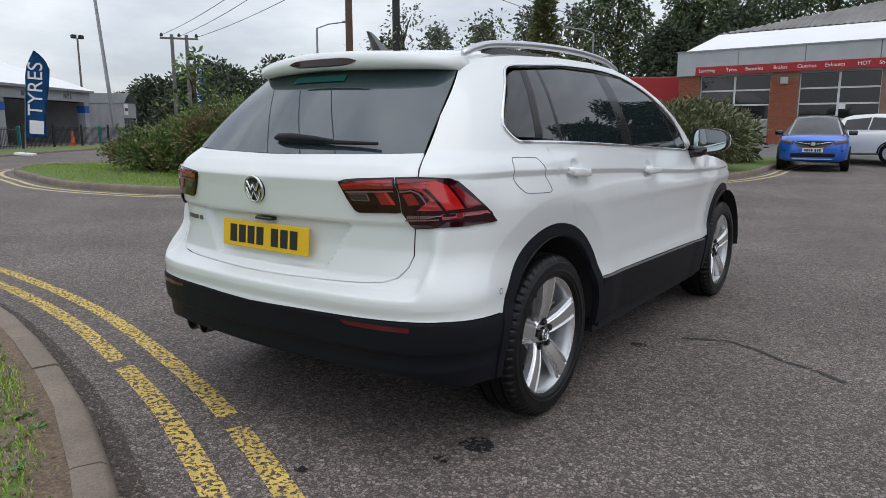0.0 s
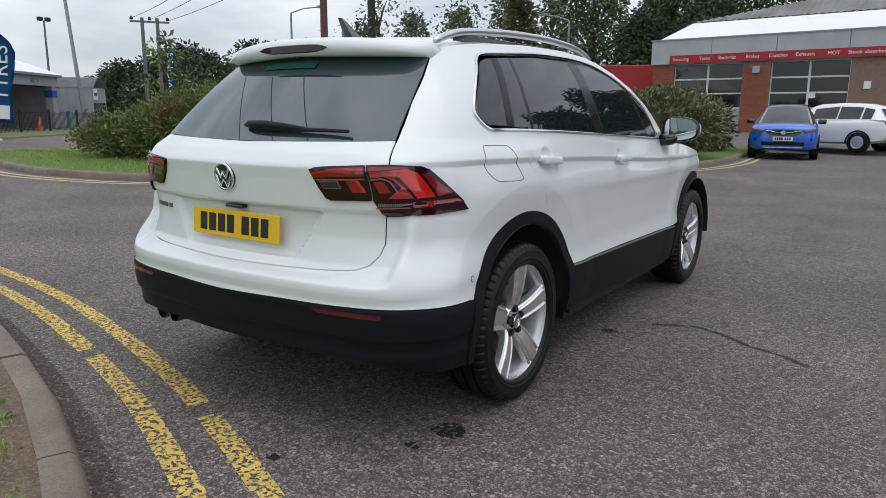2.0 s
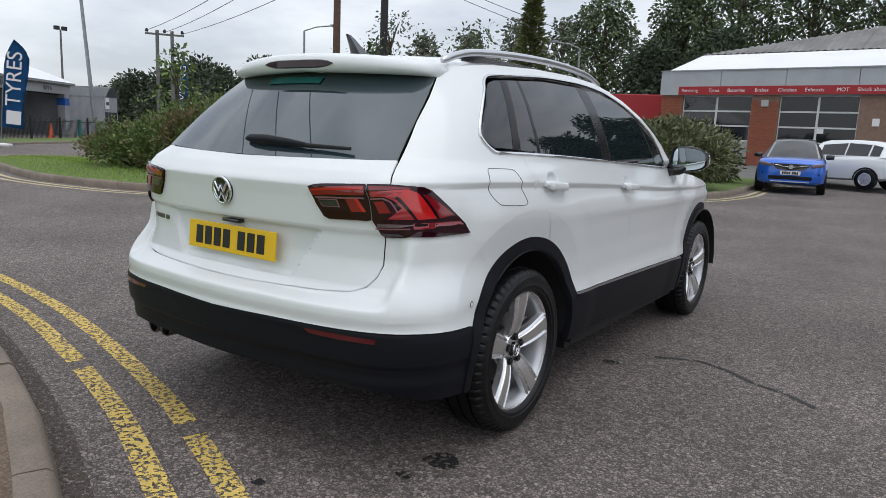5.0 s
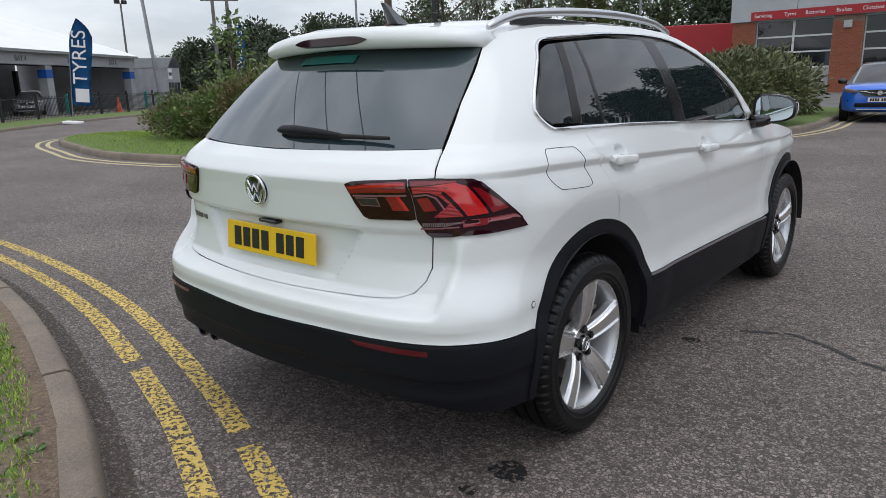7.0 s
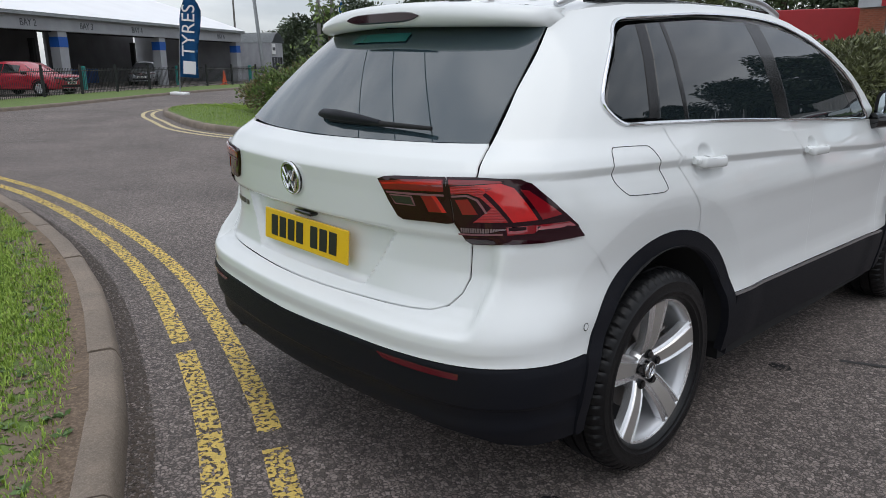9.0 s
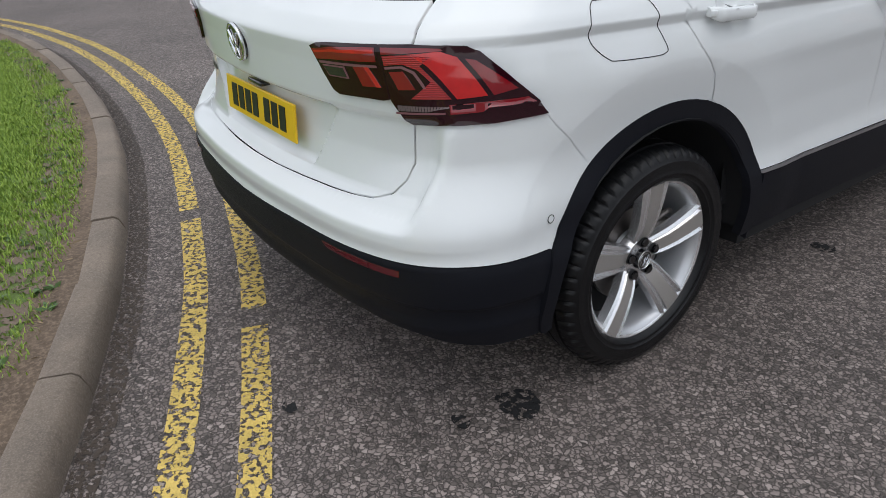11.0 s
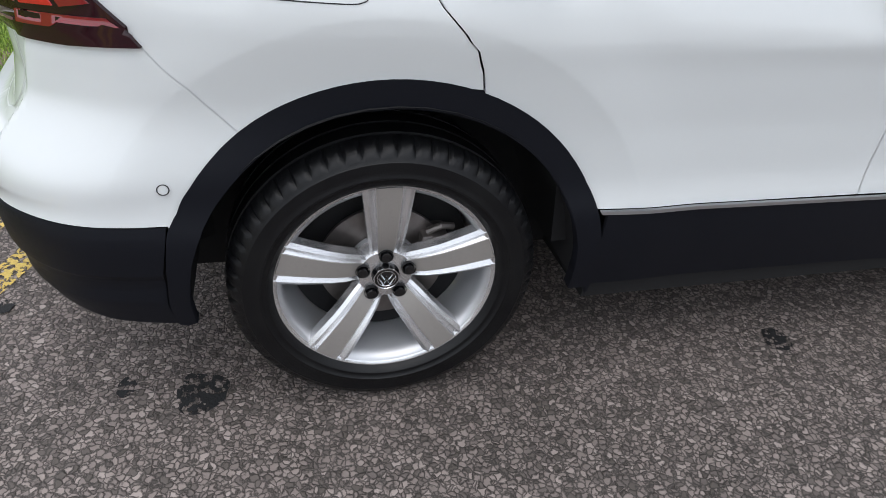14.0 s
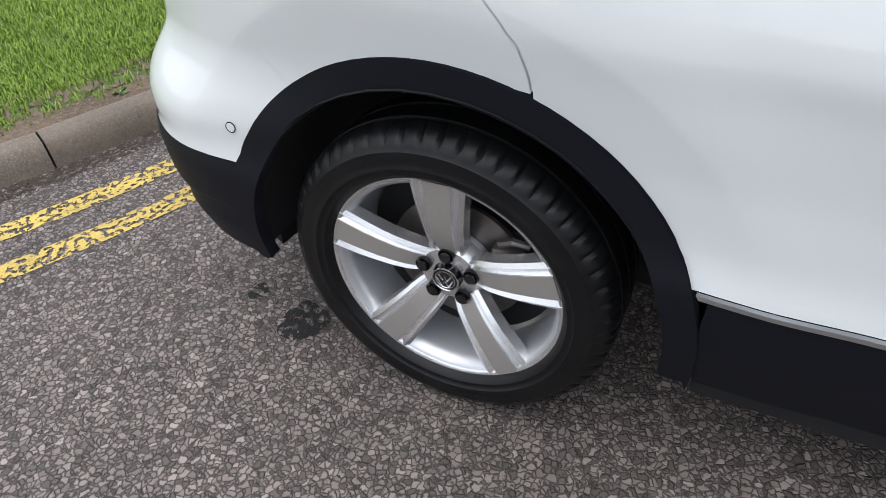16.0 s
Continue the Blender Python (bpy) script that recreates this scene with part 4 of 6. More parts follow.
for m in (False, True):
    lamp_piece(m)
    panel("rear_reflector", [R(.48, .551), R(.60, .551), R(.745, .546), R(.743, .529), R(.60, .533), R(.50, .537)], REFLECTOR, car, "dark red reflector", out=0.006, thick=0.004, step=0.03, mirror=m)
    bm = bmesh.new()
    p, n = facing(*S(-.434, .634), 0.0)
    tilt = n.to_track_quat("Z", "Y").to_matrix().to_4x4()
    bmesh.ops.create_cone(bm, cap_ends=True, segments=20, radius1=0.0100, radius2=0.0092, depth=0.004, matrix=Matrix.Translation((p.x, p.y, p.z)) @ tilt)
    if m:
        for v in bm.verts:
            v.co.x *= -1
        bmesh.ops.reverse_faces(bm, faces=bm.faces)
    part("parking_sensor", bm, PAINT, car, "round painted parking sensor")
    bm = bmesh.new()
    tube(bm, [Vector((p.x * (-1 if m else 1), p.y, p.z)) + Vector((n.x * (-1 if m else 1), n.y, n.z)) * 0.0015 + (tilt @ Vector((0.0108 * math.cos(a), 0.0108 * math.sin(a), 0))) * (1) for a in (2 * math.pi * k / 20 for k in range(21))], 0.001, 5, False)
    part("sensor_gap", bm, DARK, car)

# fuel flap outline and door handles
flap = [(-.285, 1.108), (-.275, 1.118), (-.255, 1.122), (-.13, 1.118), (-.10, 1.11), (-.075, 1.078), (-.073, 1.05), (-.06, 1.02), (-.047, .99), (-.055, .98), (-.09, .977), (-.22, .984), (-.25, .992), (-.285, 1.02), (-.298, 1.045), (-.296, 1.075)]
bm = bmesh.new()
loop = smooth_line([(y, z, 0) for y, z in flap + flap[:1]], 4)
tube(bm, [facing(*S(p.x, p.y), 0.0004)[0] for p in loop], 0.0012, 5, False)
part("fuel_flap_gap", bm, DARK, car, "thin dark gap round the fuel flap")
def door_handle(y0, z0, side):
    """A pull handle whose root covers the crease, with a scooped finger recess above it."""
    bm = bmesh.new()
    n = 18
    rows = []
    for k in range(n + 1):
        f = k / n
        p, nn = facing(*S(y0 + .205 * f, z0 - .010 * f))
        end = min(f, 1 - f)
        stand = 0.004 + 0.022 * ramp(0, .16, end)
        r = 0.019 * (0.62 + 0.38 * ramp(0, .10, end)) * (1 - .22 * f)
        c = p + nn * stand
        ring = []
        for a in range(12):
            ang = 2 * math.pi * a / 12
            q = c + nn * (math.cos(ang) * 0.009) + Vector((0, 0, 1)) * math.copysign(abs(math.sin(ang)) ** .7, math.sin(ang)) * r
            ring.append((q.x * side, q.y, q.z))
        rows.append(ring + ring[:1])
    grid = sheet(bm, rows)
    bm.faces.new([v for v in grid[0][:-1]])
    bm.faces.new([v for v in grid[-1][:-1]])
    for f in (.10, .86):
        p, nn = facing(*S(y0 + .205 * f, z0 - .010 * f))
        q = p + nn * 0.010
        box(bm, (-.016, -.020, -.009), (.012, .020, .009), .004, Matrix.Translation((q.x * side, q.y, q.z)))
    bmesh.ops.remove_doubles(bm, verts=bm.verts, dist=1e-5)
    bmesh.ops.recalc_face_normals(bm, faces=bm.faces)
    part("door_handle", bm, PAINT, car, "white painted door handle", smooth=50)


for y0, z0 in ((.112, 1.057), (1.020, 1.019)):
    for side in (1, -1):
        door_handle(y0, z0, side)

# spoiler with the high brake lamp
bm = bmesh.new()
rows = []
for k in range(33):
    f = -1 + k / 16
    s = abs(f)
    x = 0.578 * f * (1 - 0.0 * s)
    tip = -.462 + .135 * s ** 2.2 + (.05 * ramp(.9, 1, s))
    zt, zb = 1.545 - .035 * s ** 2, 1.472 - .012 * s - .0 * s
    zr = 1.562 - .055 * s ** 2.4
    rows.append([(x, -.30 + .10 * s ** 2, zr + .0), (x, tip + .10, zt + .012), (x, tip + .03, zt + .004), (x, tip + .006, zt - .012), (x, tip, zt - .032),
                 (x, tip + .006, zb + .012), (x, tip + .03, zb + .002), (x, tip + .075, zb + .004), (x, tip + .13, zb + .015)])
grid = sheet(bm, rows)
for row in (grid[0], grid[-1]):
    bm.faces.new(row)
bmesh.ops.recalc_face_normals(bm, faces=bm.faces)
part("roof_spoiler", bm, PAINT, car, "white painted roof spoiler", smooth=70)
bm = bmesh.new()
rows = []
for k in range(17):
    f = -1 + k / 8
    x = 0.20 * f
    y = -.462 + .135 * (abs(x) / .578) ** 2.2 - .0035
    h = 0.0185 * (1 - abs(f) ** 6) + 0.001
    rows.append([(x, y + .012, 1.504 + h), (x, y, 1.504 + h * .7), (x, y, 1.504 - h * .7), (x, y + .012, 1.504 - h)])
sheet(bm, rows)
bmesh.ops.recalc_face_normals(bm, faces=bm.faces)
part("high_brake_light", bm, LENS_DARK, car, "dark red brake light in the spoiler", smooth=60)
bm = bmesh.new()
sheet(bm, [[rear_glass_point(f, k, .003) for f in (-.36, -.25, -.14, -.03, .08, .19)] for k in (.855, .90, .94)])
part("screen_sticker", bm, TEAL_STICKER, car, "teal strip at the top of the rear window", smooth=60)

# rear wiper
bm = bmesh.new()
def tail_at(x, z, off):
    p, n = facing(*R(x, z))
    return p + n * off
tube(bm, [tail_at(-.03, 1.183, .014), tail_at(.0, 1.183, .019), tail_at(.08, 1.180, .021), tail_at(.2, 1.176, .018), tail_at(.29, 1.172, .014)], [.008, .016, .018, .014, .009], 10)
part("wiper_arm", bm, CLAD, car, "black plastic rear wiper arm", smooth=60)
bm = bmesh.new()
tube(bm, [tail_at(.04, 1.172, .010), tail_at(.27, 1.171, .013), tail_at(.49, 1.168, .012)], [.007, .009, .006], 8)
part("wiper_blade", bm, DARK, car, "black rubber wiper blade", smooth=60)

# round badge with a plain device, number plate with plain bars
c, n = facing(*R(-.010, .996))
m4 = Matrix.Translation(c + n * 0.004) @ n.to_track_quat("Z", "Y").to_matrix().to_4x4()
bm = bmesh.new()
bmesh.ops.create_cone(bm, cap_ends=True, segments=40, radius1=.055, radius2=.052, depth=.012, matrix=m4)
badge = part("badge", bm, GLOSS_BLACK, car, "round dark badge", smooth=40)
bm = bmesh.new()
tube(bm, [m4 @ Vector((.051 * math.cos(a), .051 * math.sin(a), .006)) for a in (2 * math.pi * k / 40 for k in range(41))], .0055, 8, False)
part("ring", bm, CHROME, badge, "chrome ring", smooth=60)
bm = bmesh.new()
for pts in (((-.036, .030), (-.014, -.004), (0, .020), (.014, -.004), (.036, .030)), ((-.043, .004), (-.020, -.040), (0, -.008), (.020, -.040), (.043, .004))):
    tube(bm, [m4 @ Vector((-a, b, .008)) for a, b in pts], .0055, 6)
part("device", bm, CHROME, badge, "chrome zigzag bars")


def plate_thing(parent, w, h, m, face, bars=True):
    bm = bmesh.new()
    box(bm, (-w / 2, -.004, -h / 2), (w / 2, .004, h / 2), .003, m)
    p = part("number_plate", bm, face, parent, "number plate with plain dark bars")
    x = -w * .405
    for k in range(7):
        bm = bmesh.new()
        box(bm, (x, -.0062, -h * .33), (x + w * .082, -.004, h * .33), .0012, m)
        part("bar", bm, PLATE_BLACK, p)
        x += w * .108 + (w * .062 if k == 3 else 0)
    return p


c1, c2 = Vector((-.004, -.772, .853)), Vector((-.004, -.780, .749))
tilt = math.degrees(math.atan2(c1.y - c2.y, c1.z - c2.z))
plate = plate_thing(car, .52, .111, pose(-.004, -.792, .801, -tilt, 0, 0), PLATE_YELLOW)
bm = bmesh.new()
box(bm, (-.30, -.004, -.003), (.10, -.0045, .003), 0, pose(-.004 + .08, -.792, .752, -tilt, 0, 0))
part("plate_line", bm, PLATE_BLACK, plate)
bm = bmesh.new()
box(bm, (-.05, -.80, .868), (.05, -.765, .884), .006)
part("boot_release", bm, GLOSS_BLACK, car, "black tailgate release and camera", smooth=50)
for k, (x0, x1) in enumerate(((-.62, -.585), (-.58, -.548), (-.543, -.515), (-.495, -.465))):
    panel("model_lettering_bar", [R(x0, .846), R(x1, .846), R(x1, .828), R(x0, .828)], DISC, car, "small dull metal bar", out=0.004, thick=0.004)

# roof rails, aerial, door mirrors, exhaust
for side in (1, -1):
    bm = bmesh.new()
    xs = 0.556
    line = smooth_line([(xs, -.20, 1.543), (xs, -.10, 1.575), (xs, .05, 1.602), (xs + .012, .4, 1.625), (xs + .015, .8, 1.632), (xs + .008, 1.15, 1.618), (xs - .004, 1.33, 1.592), (xs - .01, 1.42, 1.57)], 6)
    rad = [min(.0165, .009 + .0040 * min(k, len(line) - 1 - k)) for k in range(len(line))]
    tube(bm, [(p.x * side, p.y, p.z - .010) for p in line], rad, 10)
    rail = part("roof_rail", bm, SATIN, car, "silver roof rail", smooth=60)
    # added black strip: stands in for the shaded gap under the rail
    bm = bmesh.new()
    box(bm, (xs * side - .005, -.06, 1.545), (xs * side + .005, 1.30, 1.582), .004)
    part("rail_shadow_gap", bm, GLOSS_BLACK, rail, "black strip standing in for shade below the rail")
    bm = bmesh.new()
    bmesh.ops.create_uvsphere(bm, u_segments=28, v_segments=18, radius=1.0)
    for v in bm.verts:
        x, y, z = v.co
        f = math.copysign(abs(x) ** .75, x)
        yy = y * .10 if y > 0 else y * .035
        v.co = Vector((side * (.965 + f * .115), 1.99 + yy, 1.155 + math.copysign(abs(z) ** .7, z) * .078 * (1 - .18 * f)))
    mirror = part("door_mirror", bm, PAINT, car, "white door mirror with black frame", smooth=80)
    bm = bmesh.new()
    prof = [(math.cos(a), math.sin(a)) for a in (2 * math.pi * k / 32 for k in range(32))]
    def rim_pt(c, s, g, y):
        f, h = math.copysign(abs(c) ** .6, c), math.copysign(abs(s) ** .6, s)
        return (side * (.965 + f * .112 * g), y, 1.155 + h * .076 * g * (1 - .18 * f))
    rows = [[rim_pt(c, s, gg, y) for c, s in prof + prof[:1]] for gg, y in ((1.02, 1.985), (1.02, 1.948), (.9, 1.945), (.88, 1.952))]
    sheet(bm, rows)
    part("mirror_frame", bm, GLOSS_BLACK, mirror, "black mirror housing", smooth=50)
    bm = bmesh.new()
    bm.faces.new([bm.verts.new(rim_pt(c, s, .89, 1.951)) for c, s in prof])
    bmesh.ops.recalc_face_normals(bm, faces=bm.faces)
    part("mirror_glass", bm, material("mirror", (0.55, 0.62, 0.66), rough=0.02, metal=1.0) if side > 0 else bpy.data.materials["mirror"], mirror, "mirror glass")
    bm = bmesh.new()
    tube(bm, [(side * .865, 1.90, 1.085), (side * .90, 1.95, 1.085), (side * .94, 1.98, 1.10)], [.04, .035, .03], 10)
    part("mirror_arm", bm, GLOSS_BLACK, mirror, "black mirror arm", smooth=60)
bm = bmesh.new()
rows = [[(-x, -.10 + dy, z), (0, -.10 + dy - .012, z), (x, -.10 + dy, z), (0, -.10 + dy + .012 + l, z), (-x, -.10 + dy, z)] for x, dy, z, l in ((.028, 0, 1.585, .10), (.02, -.02, 1.615, .06), (.012, -.045, 1.65, .03), (.005, -.055, 1.665, .01))]
sheet(bm, rows)
part("shark_fin_aerial", bm, GLOSS_BLACK, car, "black shark fin aerial", smooth=60)
for x in (-.56, -.47):
    bm = bmesh.new()
    lathe(bm, [(-.80, .033), (-.805, .036), (-.80, .038), (-.62, .038)], "y", 24)
    bmesh.ops.translate(bm, verts=bm.verts, vec=(x, .02, .345))
    part("exhaust_pipe", bm, DISC, car, "dull steel twin exhaust tip", smooth=60)


# wheels
def wheel(y, side):
    hub = new("wheel")
    hub.parent = car
    hub.location = (0.786 * side, y, AXLE)
    hub.rotation_euler = (0, 0, 0 if side > 0 else math.pi)
    if bpy.data.meshes.get("tyre"):
        for o in list(first_wheel.children):
            q = o.copy()
            scene.collection.objects.link(q)
            q.parent = hub
            for o2 in o.children:
                q2 = o2.copy()
                scene.collection.objects.link(q2)
                q2.parent = q
        return hub
    R0 = 0.3535
    prof = [(-.085, .246), (-.108, .262), (-.117, .30), (-.112, .33), (-.095, .345), (-.085, .3505), (-.06, .3525), (-.0585, .345), (-.0505, .345), (-.049, .3535), (-.004, R0), (-.003, .345), (.005, .345), (.006, R0), (.049, .3535), (.0505, .345), (.0585, .345), (.06, .3525),
            (.085, .3505), (.095, .345), (.105, .337), (.112, .325), (.1150, .318), (.1162, .317), (.1175, .300), (.1165, .287), (.1178, .285), (.1176, .281), (.1135, .277), (.112, .270), (.1125, .266), (.108, .260), (.1, .255), (.085, .246)]
    bm = bmesh.new()
    shoulder = {4, 5, 18, 19, 20}
    lathe(bm, prof, "x", 288, wave=lambda k, i: (-.008 if (i in shoulder and k % 5 == 0) else -.0025 if (i in (18, 19) and k % 5 == 3) else 0.0))
    part("tyre", bm, TYRE, hub, "black rubber tyre", smooth=38)
    bm = bmesh.new()
    lathe(bm, [(.083, .2505), (.093, .2575), (.096, .256), (.094, .248), (.086, .236), (.06, .230), (.0, .222), (-.08, .215), (-.09, .24)], "x", 96)
    part("rim", bm, ALLOY_BARREL, hub, "silver alloy rim", smooth=45)
    bm = bmesh.new()
    lathe(bm, [(.0935, .2570), (.0965, .2555), (.0955, .2475), (.0905, .2435)], "x", 96)
    part("rim_lip", bm, ALLOY, hub, "bright machined rim lip", smooth=45)
    for k in range(5):
        a = radians(90 + 72 * k)
        rad, tan = Vector((0, math.cos(a), math.sin(a))), Vector((0, -math.sin(a), math.cos(a)))
        for name, cross, mat in (("spoke", [(-1, -.030), (-.98, -.002), (-.80, .004), (-.60, -.003), (-.50, .0035), (.50, .0035), (.60, -.003), (.80, .004), (.98, -.002), (1, -.030)], ALLOY), ("spoke_face", [(-.48, .0036), (-.47, .0046), (.47, .0046), (.48, .0036)], ALLOY_FACE)):
            bm = bmesh.new()
            rows = []
            for r, w, x in ((.040, .031, .050), (.062, .036, .058), (.085, .0405, .068), (.115, .0435, .077), (.15, .047, .084), (.19, .052, .089), (.225, .056, .092), (.249, .0585, .093)):
                rows.append([Vector((x + d, 0, 0)) + rad * r + tan * (w * c) for c, d in cross])
            sheet(bm, rows)
            bmesh.ops.recalc_face_normals(bm, faces=bm.faces)
            if sum(f.normal.x * f.calc_area() for f in bm.faces) < 0:
                bmesh.ops.reverse_faces(bm, faces=bm.faces)
            if name == "spoke":
                spoke = part(name, bm, mat, hub, "bright machined alloy spoke", smooth=28)
            else:
                part(name, bm, mat, spoke, "satin grey spoke face", smooth=28)
        bm = bmesh.new()
        bmesh.ops.create_cone(bm, cap_ends=True, segments=14, radius1=.0135, radius2=.0115, depth=.012, matrix=Matrix.Translation(Vector((.072, 0, 0)) + rad * .056) @ pose(0, 0, 0, 0, 90, 0))
        part("wheel_bolt", bm, GLOSS_BLACK, hub, "black wheel bolt", smooth=30)
        bm = bmesh.new()
        bmesh.ops.create_cone(bm, cap_ends=False, segments=16, radius1=.0165, radius2=.0165, depth=.02, matrix=Matrix.Translation(Vector((.062, 0, 0)) + rad * .056) @ pose(0, 0, 0, 0, 90, 0))
        part("bolt_well", bm, DARK, hub)
    bm = bmesh.new()
    lathe(bm, [(.03, .001), (.062, .001), (.062, .040), (.060, .062), (.045, .075), (.02, .078)], "x", 40)
    part("hub", bm, ALLOY, hub, "machined hub", smooth=40)
    bm = bmesh.new()
    lathe(bm, [(.079, .0005), (.079, .024), (.0785, .0275), (.070, .032), (.06, .033)], "x", 36)
    cap = part("centre_cap", bm, GLOSS_BLACK, hub, "dark centre cap", smooth=40)
    bm = bmesh.new()
    for rr in (.0285, .0215):
        tube(bm, [(.079, rr * math.cos(t), rr * math.sin(t)) for t in (2 * math.pi * q / 32 for q in range(33))], .0018 if rr > .025 else .0013, 6, False)
    for pts in (((-.014, .012), (-.005, -.002), (0, .008), (.005, -.002), (.014, .012)), ((-.018, .002), (-.008, -.016), (0, -.003), (.008, -.016), (.018, .002))):
        tube(bm, [(.0795, p, q) for p, q in pts], .0022, 5)
    part("cap_device", bm, CHROME, cap, "chrome ring and zigzag bars")
    bm = bmesh.new()
    lathe(bm, [(.012, .07), (.014, .15), (.004, .15), (.002, .07)], "x", 48)
    part("brake_disc", bm, DISC, hub, "worn steel brake disc", smooth=30)
    bm = bmesh.new()
    lathe(bm, [(.012, .04), (.030, .075), (.014, .082)], "x", 36)
    part("disc_bell", bm, ALLOY_BARREL, hub, "pale disc bell", smooth=30)
    bm = bmesh.new()
    box(bm, (-.03, .085, .015), (.045, .15, .085), .008)
    tube(bm, [(.03, .10, .09), (.04, .13, .11), (.03, .16, .10)], .009, 8)
    part("brake_caliper", bm, DISC, hub, "grey brake caliper", smooth=40)
    bm = bmesh.new()
    lathe(bm, [(-.02, .001), (-.02, .214)], "x", 40)
    part("wheel_back", bm, DARK, hub, "dark inside of the wheel")
    return hub


first_wheel = wheel(WHEELS[0], 1)
for y, s in ((WHEELS[1], 1), (WHEELS[0], -1), (WHEELS[1], -1)):
    wheel(y, s)

# ---- plants ----
BARK = material("bark", (0.10, 0.075, 0.055), rough=0.95, vary=0.7, scale=5.0, fine=0.4, fine_scale=40.0, bump=0.8)
def leaf_material(name, a, b):
    m = material(name, a, rough=0.55, island=1.0, second=b)
    return m
LEAF_TREE = leaf_material("tree_leaves", (0.102, 0.145, 0.054), (0.037, 0.061, 0.024))
LEAF_DARK = leaf_material("dark_tree_leaves", (0.064, 0.093, 0.042), (0.022, 0.038, 0.019))
LEAF_PALE = leaf_material("pale_tree_leaves", (0.150, 0.173, 0.112), (0.075, 0.093, 0.060))
LEAF_BUSH = leaf_material("bush_leaves", (0.162, 0.237, 0.057), (0.057, 0.085, 0.027))
LEAF_RUST = leaf_material("bronze_leaves", (0.216, 0.162, 0.072), (0.072, 0.072, 0.032))
LEAF_CONIFER = leaf_material("conifer_needles", (0.153, 0.171, 0.050), (0.054, 0.072, 0.023))
LEAF_JUNIPER = leaf_material("juniper_needles", (0.162, 0.180, 0.076), (0.061, 0.068, 0.030))


def leaves(name, spots, size, mat, parent, label="", long=1.8):
    """Many small pointed leaves, one at each (place, direction)."""
    verts, faces = [], []
    for p, d in spots:
        d = Vector(d).normalized()
        s = d.cross(Vector((random.gauss(0, 1), random.gauss(0, 1), random.gauss(0, 1)))).normalized()
        k = size * random.uniform(.6, 1.3)
        i = len(verts)
        p = Vector(p)
        verts += [p, p + d * k * long * .5 + s * k * .5, p + d * k * long, p + d * k * long * .45 - s * k * .5]
        faces.append((i, i + 1, i + 2, i + 3))
    me = bpy.data.meshes.new(name)
    me.from_pydata(verts, [], faces)
    me.materials.append(mat)
    ob = new(name, me)
    ob.parent = parent
    return tagged(ob, label)


def ball():
    while True:
        v = Vector((random.uniform(-1, 1), random.uniform(-1, 1), random.uniform(-1, 1)))
        if 0.05 < v.length < 1:
            return v


def tree(name, x, y, high, wide, mat, label, clumps=46, per=95, size=.2, bare=.25, seed=1, airy=0.0, group="trees"):
    """A tapered trunk with limbs, and leaf clumps round the limbs' ends with gaps between."""
    random.seed(seed)
    t = thing(name, label, "tree", group, (x, y, 0))
    bm = bmesh.new()
    top = high * .8
    tube(bm, [(0, 0, 0), (.02 * high, 0, top * .35), (-.01 * high, .01 * high, top * .7), (0, 0, top)], [.030 * high, .022 * high, .014 * high, .004 * high], 9)
    ends = []
    for k in range(clumps):
        f = bare + (1 - bare) * (k + random.random()) / clumps
        z = high * f
        prof = math.sin(math.pi * min(1, (f - bare) / (1 - bare) * .85 + .12)) ** .7
        a = k * 2.4 + random.uniform(-.5, .5)
        r = wide * .5 * prof * random.uniform(.35, 1.0)
        e = Vector((r * math.cos(a), r * math.sin(a), z))
        ends.append((e, wide * random.uniform(.10, .19)))
        if k % 2 == 0:
            tube(bm, [(0, 0, max(.1, z - high * .18)), (e.x * .5, e.y * .5, z - high * .07), tuple(e)], [.010 * high, .006 * high, .002 * high], 5, False)
    part("trunk", bm, BARK, t, "grey-brown trunk and limbs", smooth=60)
    spots = []
    for e, r in ends:
        for _ in range(per):
            v = ball()
            if airy and random.random() < airy * v.length:
                continue
            spots.append((e + Vector((v.x * r, v.y * r, v.z * r * .8)), v + Vector((0, 0, -.2))))
    leaves("crown", spots, size, mat, t, "")
    return t


def conifer(x, y, high, wide, seed, label):
    random.seed(seed)
    t = thing("conifer", label, "tree", "trees", (x, y, 0))
    bm = bmesh.new()
    tube(bm, [(0, 0, 0), (0, 0, high)], [.025 * high, .004 * high], 8)
    part("trunk", bm, BARK, t, smooth=60)
    spots = []
    for k in range(150):
        f = (k + random.random()) / 150
        z = high * (.08 + .92 * f)
        r = wide * .5 * (1 - f) ** .85 * random.uniform(.6, 1.1) + .1
        a = k * 2.399
        for _ in range(70):
            q = random.random() ** .6
            spots.append(((r * q * math.cos(a) + random.gauss(0, .12), r * q * math.sin(a) + random.gauss(0, .12), z - .35 * r * q + random.gauss(0, .10)), (math.cos(a), math.sin(a), .3)))
    leaves("crown", spots, .11, LEAF_CONIFER, t, "", 2.6)
    return t


